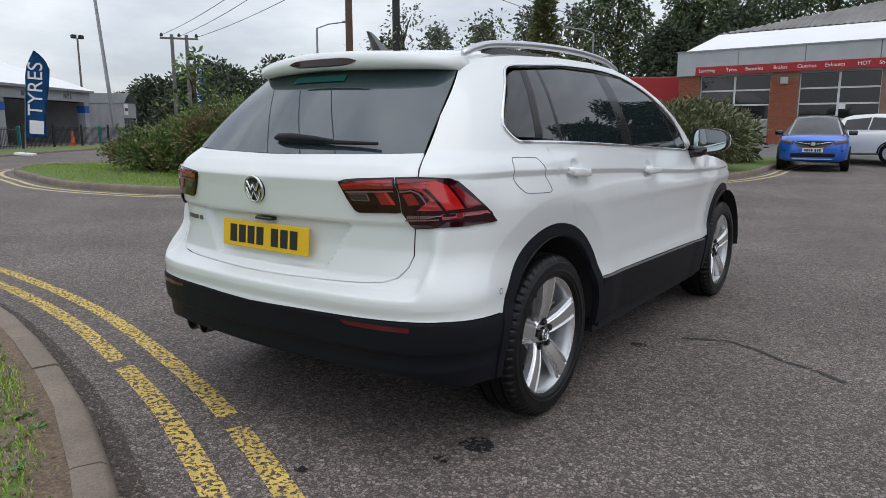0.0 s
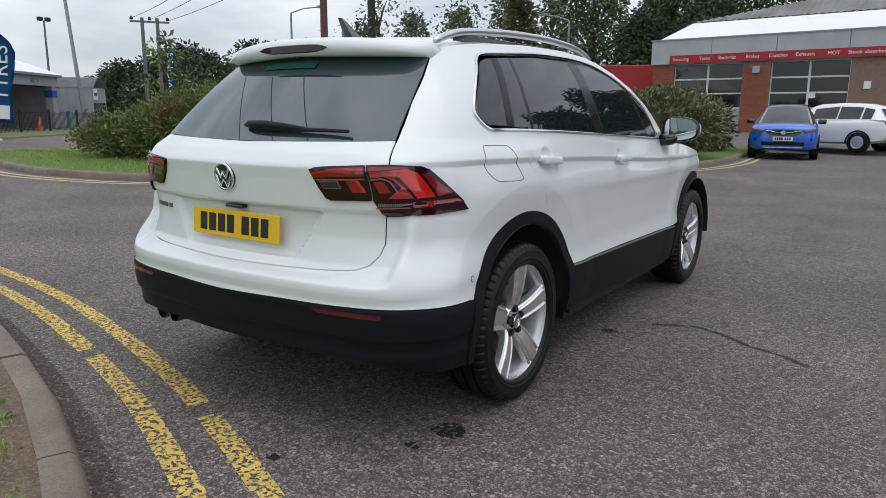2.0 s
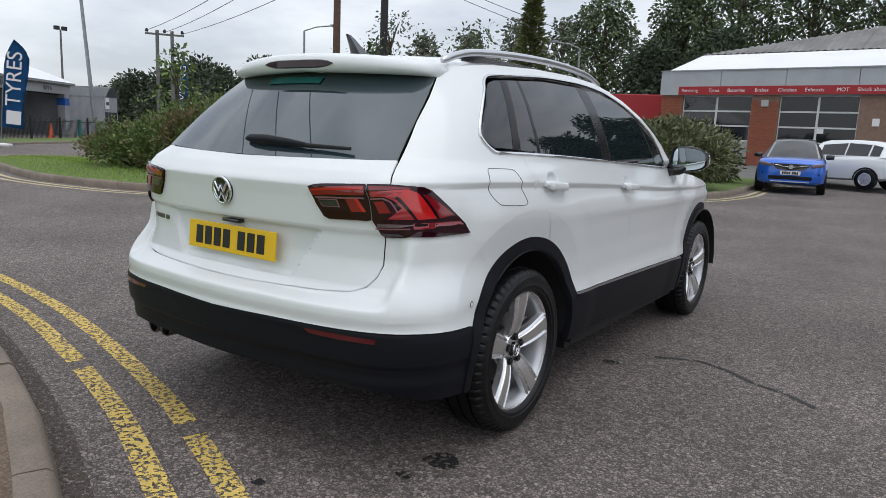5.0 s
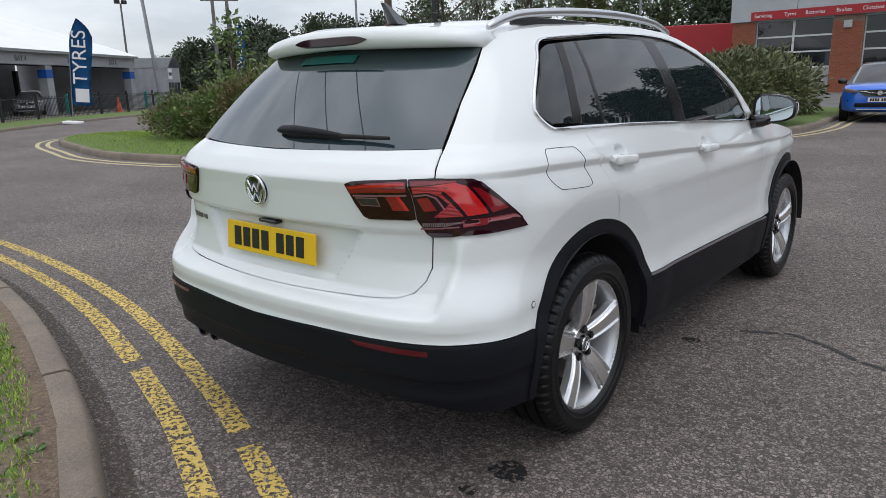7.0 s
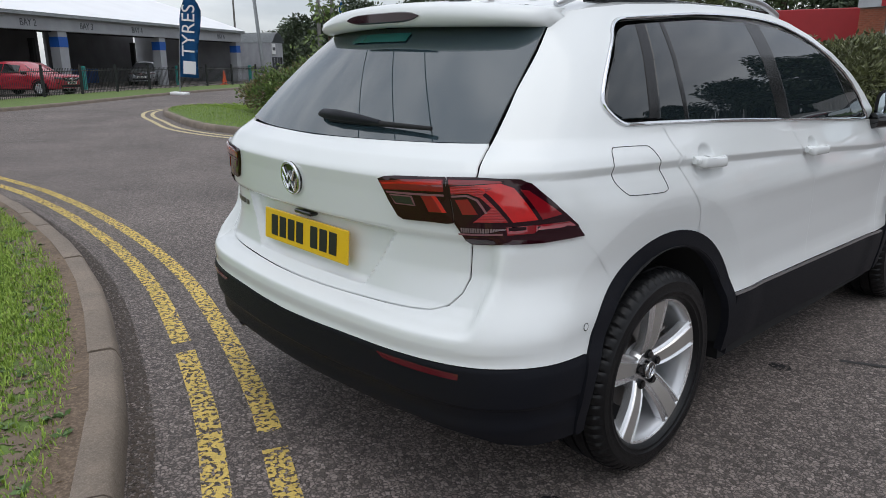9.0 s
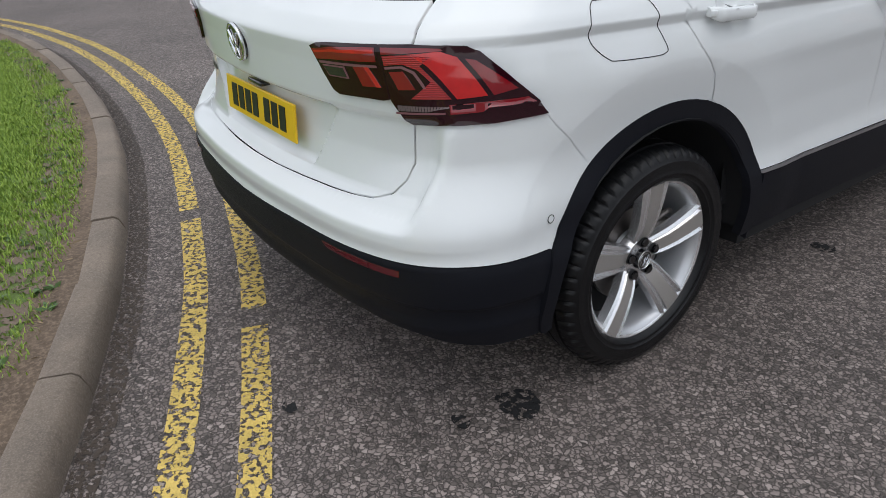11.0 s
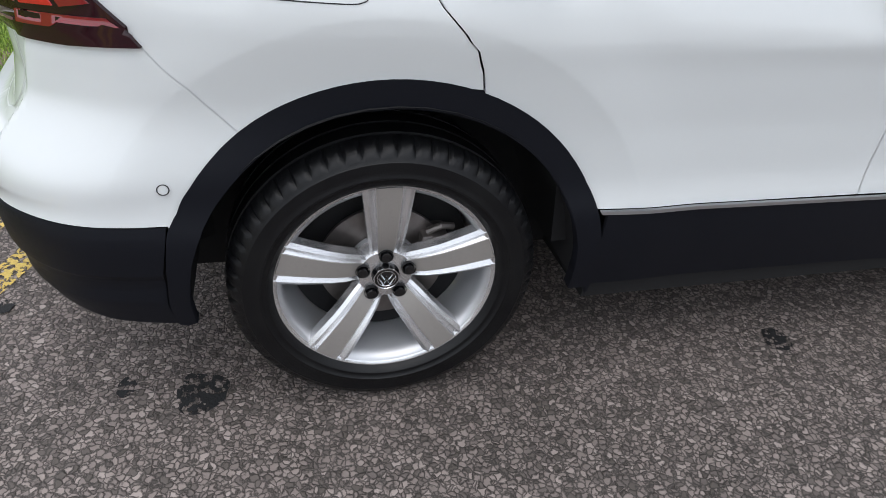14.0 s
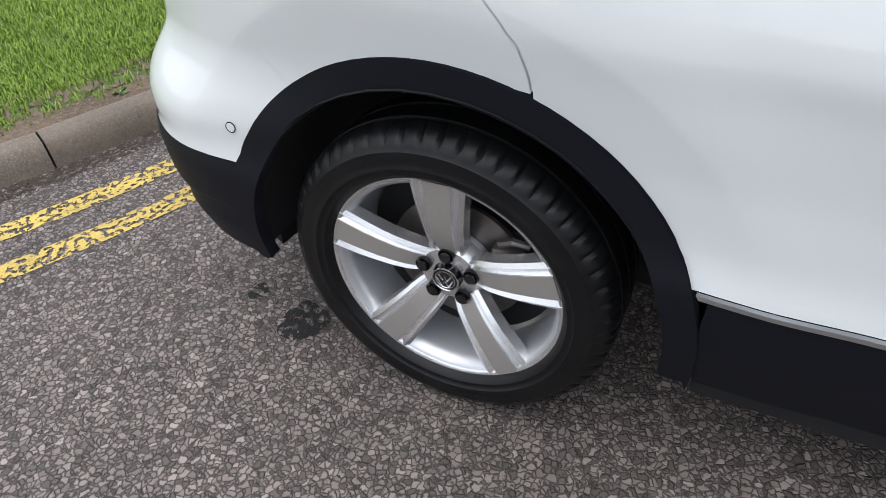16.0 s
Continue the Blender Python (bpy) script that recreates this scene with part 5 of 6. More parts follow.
def bush(name, x, y, rx, ry, high, mat, label, count, size, seed, turn=0.0, arching=0.0, long=1.8, second=None, lumps=16):
    """A low shrub: stems, and leaves that crowd the skin of overlapping lumps."""
    random.seed(seed)
    t = thing(name, label, "bush", "shrubs", (x, y, .1))
    t.rotation_euler = (0, 0, radians(turn))
    bm = bmesh.new()
    cores = []
    for k in range(lumps):
        a, q = k * 2.4, math.sqrt((k + .5) / lumps)
        c = Vector((rx * .78 * q * math.cos(a), ry * .78 * q * math.sin(a), high * (.30 + .36 * (1 - q * q) + random.uniform(-.06, .1))))
        cores.append((c, Vector((rx * random.uniform(.3, .42), ry * random.uniform(.3, .42), high * random.uniform(.24, .36)))))
        tube(bm, [(c.x * .5, c.y * .5, 0), (c.x * .85, c.y * .85, c.z * .6), tuple(c)], [.03, .02, .008], 5, False)
    part("stems", bm, BARK, t, "thin woody stems", smooth=60, kind="stuff")
    spots, spots2 = [], []
    for k in range(count):
        c, r = random.choice(cores)
        v = ball().normalized() * random.uniform(.55, 1.12)
        p = c + Vector((v.x * r.x, v.y * r.y, v.z * r.z))
        if p.z < .02:
            p.z = random.uniform(.02, .25)
        d = v + Vector((0, 0, .5 - arching)) + Vector((random.gauss(0, .4), random.gauss(0, .4), random.gauss(0, .3)))
        (spots2 if second and noise.noise(p * 1.1) > .12 else spots).append((p, d))
    leaves("foliage", spots, size, mat, t, "", long)
    if spots2:
        leaves("foliage", spots2, size, second, t, "bronze and brown leaves", long)
    # long shoots that break the outline
    shoots = []
    bm = bmesh.new()
    for k in range(lumps * 2):
        c, r = random.choice(cores)
        a = random.uniform(0, 6.28)
        p = c + Vector((math.cos(a) * r.x * .7, math.sin(a) * r.y * .7, r.z * .7))
        e = p + Vector((math.cos(a) * .25, math.sin(a) * .25, high * random.uniform(.05, .26)))
        tube(bm, [tuple(p), tuple((p + e) / 2 + Vector((0, 0, .05))), tuple(e)], [.006, .005, .003], 4, False)
        for q in range(26):
            f = random.random()
            shoots.append((p + (e - p) * f + Vector((random.gauss(0, .04), random.gauss(0, .04), random.gauss(0, .03))), (random.gauss(0, 1), random.gauss(0, 1), .6)))
    part("shoot_stem", bm, BARK, t, kind="stuff")
    leaves("shoot", shoots, size, mat, t, "", long)
    return t


bush("shrub", -12.2, 8.4, 2.6, 1.9, 1.75, LEAF_BUSH, "mixed green and bronze shrub on the grass island", 36000, .045, 5, -20, second=LEAF_RUST)
bush("shrub", -14.2, 7.9, 1.9, 1.5, 1.15, LEAF_BUSH, "low green shrub at the end of the planting", 16000, .05, 15, 10, second=LEAF_RUST)
bush("shrub", -9.6, 8.9, 2.6, 2.2, 1.95, LEAF_BUSH, "dense green shrub with bronze tips on the island", 30000, .05, 6, 10, second=LEAF_RUST)
bush("shrub", -6.8, 11.2, 2.5, 2.2, 1.9, LEAF_BUSH, "dense green shrub on the island", 9000, .08, 7, 30)
bush("juniper", -3.9, 16.6, 1.75, 2.6, 1.85, LEAF_JUNIPER, "spreading olive-green juniper bush by the kerb", 30000, .045, 8, 8, arching=.5, long=3.4)
bush("juniper", -5.0, 21.5, 2.2, 3.0, 2.0, LEAF_JUNIPER, "spreading olive-green juniper bush", 16000, .06, 9, 0, arching=.5, long=3.4)
tree("sapling", -15.6, 9.6, 3.3, 1.3, LEAF_BUSH, "light green young sapling among the shrubs", 14, 60, .08, .15, 3, group="young trees")
tree("sapling", -17.2, 21.0, 6.2, 4.2, LEAF_PALE, "airy young tree with thin twigs", 34, 45, .09, .3, 4, .6, group="young trees")
tree("sapling", -13.8, 22.4, 5.6, 3.6, LEAF_TREE, "airy young tree with thin twigs", 30, 60, .09, .3, 14, .4, group="young trees")

FOREST = [(-60, 45, 6.8, 7, LEAF_DARK), (-66, 43, 6.4, 7, LEAF_DARK), (-55, 50, 7.6, 7, LEAF_DARK), (-50, 54, 7.6, 7, LEAF_DARK), (-72, 43, 6.2, 7, LEAF_DARK), (-68, 48, 8.2, 8, LEAF_DARK), (-63, 53, 8.6, 8, LEAF_DARK), (-75, 51, 7.6, 8, LEAF_DARK), (-57, 58, 8.8, 8, LEAF_DARK), (-82, 54, 6.6, 9, LEAF_DARK), (-92, 56, 6.4, 9, LEAF_DARK), (-52, 62, 8.8, 8, LEAF_DARK), (-100, 58, 7, 9, LEAF_DARK)]
for k, (x, y, h, w, m) in enumerate(FOREST):
    tree("tree", x, y, h, w, m, "dark green broadleaf tree in the distance", 50, 130, .22, .12, 20 + k)
for k, (x, y, h, w, m) in enumerate([(-38, 51, 10.2, 4.6, LEAF_PALE), (-34.5, 54, 10.8, 4.2, LEAF_PALE), (-30, 55, 11.8, 5.0, LEAF_PALE), (-26.5, 57, 12.0, 4.6, LEAF_PALE), (-43, 50, 9.6, 5.2, LEAF_TREE)]):
    tree("poplar", x, y, h, w, m, "grey-green upright tree behind the road", 48, 85, .20, .22, 40 + k, .35)
conifer(-19.6, 38.0, 10.6, 4.2, 60, "golden-green conifer behind the road")
for k, (x, y, h, w, m) in enumerate([(-20.5, 52, 12.2, 7.5, LEAF_TREE), (-15.0, 55, 13.5, 7.5, LEAF_TREE), (-10.5, 53, 14.8, 7, LEAF_TREE), (-6.0, 56, 15.5, 7.5, LEAF_TREE), (-1.0, 55, 15.8, 7.5, LEAF_TREE), (4.5, 57, 16.2, 8, LEAF_DARK), (10, 56, 16, 8, LEAF_TREE), (16, 57, 16, 8, LEAF_DARK), (-14.5, 47, 8.0, 6, LEAF_DARK), (-9.5, 45, 8.2, 6, LEAF_DARK), (-18, 60, 11, 7, LEAF_DARK)]):
    tree("tree", x, y, h, w, m, "tall green broadleaf tree behind the garage", 80, 170, .17, .06, 70 + k)
# trees across the road whose dark shapes show in the car's side windows
for k, (x, y, h, w) in enumerate([(8, 52, 18, 8), (13, 57, 23, 9), (18, 51, 20, 9), (23, 57, 24, 10), (28, 50, 20, 9), (34, 55, 24, 10), (41, 50, 21, 10), (26, 12, 8, 6), (30, -4, 9, 7)]):
    tree("tree", x, y, h, w, LEAF_DARK, "dark broadleaf tree across the road", 90, 120, .34, .08, 90 + k)

# grass blades near the path, tufts and weeds
random.seed(7)
def blades(name, area, count, tall, label):
    verts, faces = [], []
    for _ in range(count):
        x, y, z = area()
        if x is None:
            continue
        a, h = random.uniform(0, 6.28), tall * random.uniform(.5, 1.3)
        dx, dy = math.cos(a), math.sin(a)
        lean = random.uniform(.2, .9) * h
        w = random.uniform(.002, .0042)
        i = len(verts)
        verts += [(x - dy * w, y + dx * w, z), (x + dy * w, y - dx * w, z), (x + dx * lean * .4 + dy * w * .7, y + dy * lean * .4 - dx * w * .7, z + h * .7), (x + dx * lean * .4 - dy * w * .7, y + dy * lean * .4 + dx * w * .7, z + h * .7), (x + dx * lean, y + dy * lean, z + h)]
        faces += [(i, i + 1, i + 2, i + 3), (i + 3, i + 2, i + 4)]
    me = bpy.data.meshes.new(name)
    me.from_pydata(verts, [], faces)
    me.materials.append(GRASS)
    return tagged(new(name, me), label, "grass", kind="stuff")

def near_verge():
    p = random.choice(VERGE_LINE)
    d = .22 + 2.4 * random.random() ** 1.5
    q = p[0] + p[1] * d + Vector((random.uniform(-.1, .1), random.uniform(-.03, .03), 0))
    thin = noise.noise((q.x * 2.1, q.y * 2.1, 0))
    if d < .42 and random.random() > .12 + .6 * max(0, thin + .1):
        return None, 0, 0
    if thin < -.35 and random.random() < .4:
        return None, 0, 0
    return q.x, q.y, .088

_l = [p for p in along(NEAR_KERB, .08) if -7 < p.x < 1.5]
VERGE_LINE = list(zip(_l, [(b - a).normalized() for a, b in zip(_l, offset_line(_l, 1.0))]))
blades("grass", near_verge, 230000, .026, "short green grass on the verge")
_m = [p for p in along(ISLAND, .3) if p.x < -8 and p.y < 12]
ISL = list(zip(_m, [(b - a).normalized() for a, b in zip(_m, offset_line(_m, -1.0))]))
def island_grass():
    p = random.choice(ISL)
    q = p[0] + p[1] * (.2 + 3.5 * random.random())
    return q.x, q.y, .12
blades("grass", island_grass, 22000, .045, "mown grass on the island")
def weeds_at():
    p = random.choice(VERGE_LINE)
    q = p[0] + p[1] * random.uniform(.16, .5)
    return q
spots = []
for k in range(70):
    c = weeds_at()
    for q in range(9):
        a = random.uniform(0, 6.28)
        spots.append(((c.x, c.y, .094), (math.cos(a), math.sin(a), random.uniform(.1, .5))))
w = leaves("weeds", spots, .016, leaf_material("weed_leaves", (0.13, 0.22, 0.07), (0.07, 0.12, 0.04)), None, "", 2.2)
tagged(w, "small broad-leaved weeds on the soil edge", "weeds", kind="stuff")
spots = []
for k in range(420):
    c = weeds_at()
    a = random.uniform(0, 6.28)
    spots.append(((c.x, c.y, .096), (math.cos(a), math.sin(a), .02)))
w = leaves("dry_litter", spots, .006, material("dry_straw", (0.30, 0.22, 0.13), rough=0.9, island=.6), None, "", 6)
tagged(w, "dry straw and leaf litter on the soil", "litter", kind="stuff")

# ---- buildings, poles, flags and other cars ----
BRICK = material("red_brick", (0.33, 0.105, 0.058), rough=0.9, vary=0.5, scale=2.0, second=(0.22, 0.07, 0.045), fine=0.4, fine_scale=30.0, random_tone=0.45, bump=0.4)
MORTAR = material("mortar", (0.26, 0.17, 0.13), rough=0.95, vary=0.4, scale=6.0, bump=0.3)
PANEL_GREY = material("grey_cladding_panel", (0.42, 0.44, 0.46), rough=0.5, vary=0.25, scale=1.2, fine=0.1, fine_scale=20.0)
ROOF_WHITE = material("white_roof_sheet", (0.82, 0.83, 0.85), rough=0.6, vary=0.3, scale=.5, second=(0.66, 0.66, 0.66))
ROOF_GREY = material("grey_roof_sheet", (0.46, 0.46, 0.45), rough=0.7, vary=0.6, scale=.6, second=(0.22, 0.21, 0.19))
SIGN_RED = material("red_sign", (0.36, 0.012, 0.018), rough=0.4, vary=0.15, scale=2.0)
SIGN_WHITE = material("white_sign", (0.75, 0.75, 0.75), rough=0.5)
FRAME_WHITE = material("white_door_frame", (0.62, 0.63, 0.63), rough=0.5, vary=0.2, scale=3.0)
PANE = material("dark_window_pane", (0.012, 0.014, 0.016), rough=0.04, spec=0.7)
# paler than PANE: part of the sky's reflection is put into the base colour
SCREEN = material("sky_paled_car_glass", (0.05, 0.06, 0.065), rough=0.05, spec=1.0)
SCREEN.node_tree.nodes["Principled BSDF"].inputs["IOR"].default_value = 2.2
DOOR_GREY = material("pale_grey_door", (0.40, 0.41, 0.41), rough=0.6, vary=0.3, scale=2.0)
BAY_GREY = material("grey_painted_steel", (0.34, 0.35, 0.37), rough=0.6, vary=0.4, scale=1.0)
# grey darkened so the colour carries the gloom inside the bays
BAY_WALL = material("shade_toned_bay_wall", (0.16, 0.16, 0.165), rough=0.9, vary=0.5, scale=.8)
BLUE = material("blue_paint", (0.010, 0.085, 0.36), rough=0.5)
FENCE = material("black_painted_steel", (0.014, 0.016, 0.016), rough=0.5)
GALV = material("galvanised_steel", (0.30, 0.32, 0.33), rough=0.5, metal=0.5, vary=0.3, scale=3.0)
WOOD_POLE = material("creosoted_pole", (0.13, 0.078, 0.055), rough=0.9, vary=0.7, scale=3.0, fine=0.4, fine_scale=30.0, bump=0.5)
GREY_POLE = material("weathered_pole", (0.17, 0.165, 0.155), rough=0.9, vary=0.5, scale=3.0)
BLACK_POLE = material("black_pole", (0.02, 0.018, 0.02), rough=0.6)
FLAG_BLUE = material("blue_flag_cloth", (0.012, 0.12, 0.30), rough=0.8, vary=0.3, scale=3.0)
ORANGE = material("orange_plastic", (0.65, 0.11, 0.04), rough=0.5)
TEAL = material("teal_paint", (0.02, 0.22, 0.20), rough=0.5)


def writing(text, x, y, z, high, mat, parent, name="lettering", turn=(90, 0, 0), centre=False):
    cu = bpy.data.curves.new(name, "FONT")
    cu.body, cu.size, cu.extrude = text, high * 1.38, 0.004
    cu.align_x = "CENTER" if centre else "LEFT"
    cu.align_y = "CENTER"
    tmp = bpy.data.objects.new(name, cu)
    scene.collection.objects.link(tmp)
    dg = bpy.context.evaluated_depsgraph_get()
    dg.update()
    me = bpy.data.meshes.new_from_object(tmp.evaluated_get(dg))
    bpy.data.objects.remove(tmp)
    me.name = name
    me.materials.clear()
    me.materials.append(mat)
    ob = new(name, me)
    ob.parent = parent
    ob.matrix_basis = pose(x, y, z, *turn)
    return tagged(ob, "")


def block(name, lo, hi, mat, parent, label="", bevel=0.0, m=None):
    bm = bmesh.new()
    box(bm, lo, hi, bevel, m)
    return part(name, bm, mat, parent, label)


# garage with red brick piers, glazed roller doors and a long red sign
garage = thing("garage", "single-storey brick vehicle workshop with grey fascia and red sign", "building", place=(-8.84, 31.68, 0))
garage.rotation_euler = (0, 0, radians(-4.63))
Z0, ZT = 0.55, 3.62
LONG = 30.0
block("side_wall", (0, .30, 0), (.28, 16, ZT), BRICK, garage, "red brick side wall")
block("back_wall", (0, 16, 0), (LONG, 16.3, ZT), BRICK, garage, "red brick back wall")
block("end_wall", (LONG - .28, .30, 0), (LONG, 16, ZT), BRICK, garage, "red brick end wall")
block("workshop_floor", (.28, .3, .3), (LONG - .28, 16, Z0), MORTAR, garage, "grey workshop floor")
block("workshop_partition", (.3, 6.0, Z0), (LONG - .3, 6.2, ZT), BAY_WALL, garage, "inner wall, indoor shade put into its grey")
PIERS = [(0.0, 1.04), (4.2, 5.36), (8.45, 9.9), (13.2, 14.4), (17.8, 19.0), (22.4, 23.6), (27, 30)]
for a, b in PIERS:
    block("pier", (a, 0, 0), (b, .30, ZT), MORTAR, garage, "red brick pier")
for (a, b), (c, _) in zip(PIERS, PIERS[1:]):
    rd = block("roller_door", (b, .16, Z0 + .08), (c, .20, 1.56), DOOR_GREY, garage, "pale grey roller door with dark glazing")
    block("threshold", (b, .02, Z0), (c, .30, Z0 + .08), GALV, garage)
    w = c - b
    for k in range(3):
        z1 = 1.58 + k * .66
        for q in range(2):
            block("pane", (b + w * q / 2 + .04, .17, z1 + .03), (b + w * (q + 1) / 2 - .04, .19, z1 + .63), PANE, rd)
        block("rail", (b, .14, z1 - .04), (c, .21, z1 + .03), FRAME_WHITE, rd, "white door rail")
    for q in range(3):
        x = b + w * q / 2
        block("stile", (max(b, x - .045), .145, Z0 + .08), (min(c, x + .045), .205, ZT - .02), FRAME_WHITE, rd, "white door stile")
    block("lintel", (b, 0.05, 3.54), (c, .30, ZT), GALV, garage)
for k in range(11):
    a = -.06 if k == 0 else k * 2.78
    block("fascia_panel", (a + .012, -.14, 3.62), (min(LONG, (k + 1) * 2.78) - .012, .30, 4.70), PANEL_GREY, garage, "light grey fascia panel")
block("coping", (-.10, -.18, 4.70), (LONG, .34, 4.76), GALV, garage, "metal coping")
sign = block("sign", (.87, -.19, 3.63), (22, -.145, 4.0), SIGN_RED, garage, "long red sign with white lettering")
for text, x in (("Servicing", 1.02), ("Tyres", 2.28), ("Batteries", 3.13), ("Brakes", 4.32), ("Clutches", 5.28), ("Exhausts", 6.36), ("MOT", 7.56), ("Shock absorbers", 8.32)):
    writing(text, x, -.197, 3.815, .155, SIGN_WHITE, sign)
lampb = block("wall_lamp", (4.62, -.12, 3.10), (4.94, 0, 3.40), DOOR_GREY, garage, "boxy wall lamp", .03)
block("wall_box", (8.98, -.06, 2.35), (9.24, 0, 2.66), SIGN_WHITE, garage, "white wall box", .01)
block("notice", (6.93, .15, 2.0), (7.2, .165, 2.2), SIGN_WHITE, garage, "white paper notice on the door")
bm = bmesh.new()
sheet(bm, [[(0, .2, 4.70), (LONG, .2, 4.70)], [(.3, 4.2, 5.95), (LONG, 4.2, 5.95)]])
sheet(bm, [[(0, .2, 4.70), (0, 16, 4.70)], [(.3, 4.2, 5.95), (14, 12, 8.9)]])
bmesh.ops.remove_doubles(bm, verts=bm.verts, dist=1e-4)
bmesh.ops.recalc_face_normals(bm, faces=bm.faces)
part("lower_roof", bm, ROOF_WHITE, garage, "white sheet lower roof")
rows = []
for k in range(190):
    x = .3 + k * .155
    d = .06 if k % 2 else 0
    f = min(1.0, (x - .3) / 13.7)
    rows.append([(x, 4.2, 5.96 + d), (x, 4.25 + 7.8 * f, 5.98 + 2.95 * f + d)])
bm = bmesh.new()
sheet(bm, rows)
bmesh.ops.solidify(bm, geom=bm.faces, thickness=.02)
part("ribbed_roof", bm, ROOF_GREY, garage, "grey ribbed upper roof")
for x, y, h in ((11.2, 5.6, 1.4), (13.0, 6.4, 1.6), (9.6, 5.4, .9)):
    bm = bmesh.new()
    tube(bm, [(x, y, 6.0), (x, y, 6.4 + h)], .11, 10)
    tube(bm, [(x, y, 6.4 + h), (x, y, 6.55 + h)], .17, 10)
    part("flue", bm, GALV, garage, "metal roof flue", smooth=40)
# single bricks on the piers that face the road
brick_me = None
n_brick = 0
for a, b in PIERS[:3]:
    z = Z0 + .01
    row = 0
    while z < ZT - .1 and n_brick < 300:
        x = a + (.0 if row % 2 else -.113)
        while x < b:
            x0, x1 = max(a, x) + .006, min(b, x + .225) - .006
            if x1 - x0 > .05 and n_brick < 300 and z > 1.3:
                if abs((x1 - x0) - .213) < .002 and brick_me:
                    ob = new("brick", brick_me)
                    ob.parent, ob.location = garage, (x0, 0, z)
                else:
                    bm = bmesh.new()
                    box(bm, (0, -.014, 0), (x1 - x0, .02, .065))
                    ob = part("brick", bm, BRICK, garage)
                    ob.location = (x0, 0, z)
                    if abs((x1 - x0) - .213) < .002:
                        brick_me = ob.data
                n_brick += 1
            x += .225
        z += .075
        row += 1
verts, faces = [], []
for a, b in PIERS:
    z, row = 0.4, 0
    while z < ZT - .07:
        x = a + (.0 if row % 2 else -.113)
        while x < b:
            x0, x1 = max(a, x) + .006, min(b, x + .225) - .006
            if x1 - x0 > .05 and not (z > 1.3 and (a, b) in PIERS[:3]):
                i = len(verts)
                verts += [(x0, -.012, z), (x1, -.012, z), (x1, -.012, z + .065), (x0, -.012, z + .065), (x0, .01, z), (x1, .01, z), (x1, .01, z + .065), (x0, .01, z + .065)]
                faces += [(i, i + 1, i + 2, i + 3), (i + 3, i + 2, i + 6, i + 7), (i + 1, i + 5, i + 6, i + 2), (i + 4, i, i + 3, i + 7), (i + 4, i + 5, i + 1, i)]
            x += .225
        z += .075
        row += 1
me = bpy.data.meshes.new("brickwork")
me.from_pydata(verts, [], faces)
me.materials.append(BRICK)
ob = new("brickwork", me)
ob.parent = garage
tagged(ob, kind="stuff")

# red trailer and grey cabinet beside the garage
trailer = thing("trailer", "red curtain-sided lorry trailer parked by the garage", "trailer", place=(-13.4, 35.2, 0))
trailer.rotation_euler = (0, 0, radians(16))
block("body", (-.6, 0, 1.1), (4.4, 2.4, 3.95), SIGN_RED, trailer, "red curtain side", .05)
block("chassis", (-.6, .3, .7), (4.4, 2.1, 1.1), DARK, trailer)
for x in (.2, 1.4, 3.4):
    bm = bmesh.new()
    lathe(bm, [(-.12, .1), (-.12, .45), (0, .5), (.12, .45), (.12, .1)], "y", 20)
    bmesh.ops.translate(bm, verts=bm.verts, vec=(x, .15, .5))
    part("wheel", bm, TYRE, trailer, smooth=40)
block("front_panel", (3.55, -.015, 1.2), (4.35, 0, 3.6), material("dark_panel", (0.03, 0.028, 0.03), rough=0.6), trailer, "dark panel")

# tyre depot with numbered bays
depot = thing("depot", "long grey tyre depot with open numbered bays and a white roof", "building", place=(-37.3, 5.54, -0.12))
depot.rotation_euler = (0, 0, radians(126.3))
depot.scale = (1, 1, 1.17)
# local x runs along the front; local y is towards the road when negative
for x0, x1 in ((-24.5, -15.2), (-14.7, -5.6), (-5.1, 3.6), (4.25, 12.6), (13.3, 22.9)):
    block("back_wall", (x0, 8.9, 0), (x1, 9.1, 3.5), BAY_WALL, depot, "back wall of a bay, indoor shade put into its grey")
    block("bay_floor", (x0, .2, -.1), (x1, 8.9, .02), MORTAR, depot, "grey bay floor")
    for x in (x0 + (x1 - x0) * .36, x0 + (x1 - x0) * .68):
        bm = bmesh.new()
        box(bm, (x - .12, 4.6, 0), (x + .12, 4.9, 2.5), .02)
        part("lift_post", bm, FENCE, depot, "dark vehicle lift post")
    block("roller_box", (x0, .25, 2.62), (x1, .75, 3.05), DARK, depot, "dark rolled-up shutter")
    block("bench", (x0 + .4, 8.1, 0), (x0 + (x1 - x0) * .4, 8.8, .95), BLUE, depot, "blue workbench")
for x in (-25.0, -15.2, -5.6, 3.6, 12.6, 22.9):
    p = block("pillar", (x, -.10, -.1), (x + .65, .45, 2.75), BAY_GREY, depot, "pale grey steel pillar")
    block("band", (x - .01, -.115, 1.98), (x + .66, .46, 2.42), BLUE, p, "blue painted band")
    block("bollard", (x + .55, -.9, -.1), (x + .75, -.7, 1.15), TEAL, depot, "teal bollard", .02)
block("fascia", (-25, -.16, 2.66), (23.7, .45, 3.24), BAY_GREY, depot, "pale grey fascia")
block("gutter", (-25, -.42, 3.24), (23.9, .2, 3.38), GALV, depot, "metal gutter")
LETTER_GREY = material("dark_lettering", (0.07, 0.075, 0.085), rough=0.6)
for k, x in ((2, 1.6), (3, 5.8), (4, 10.3), (5, 15.5), (6, 20.5)):
    writing("BAY %d" % k, x, -.175, 2.93, .30, LETTER_GREY, depot, centre=True)
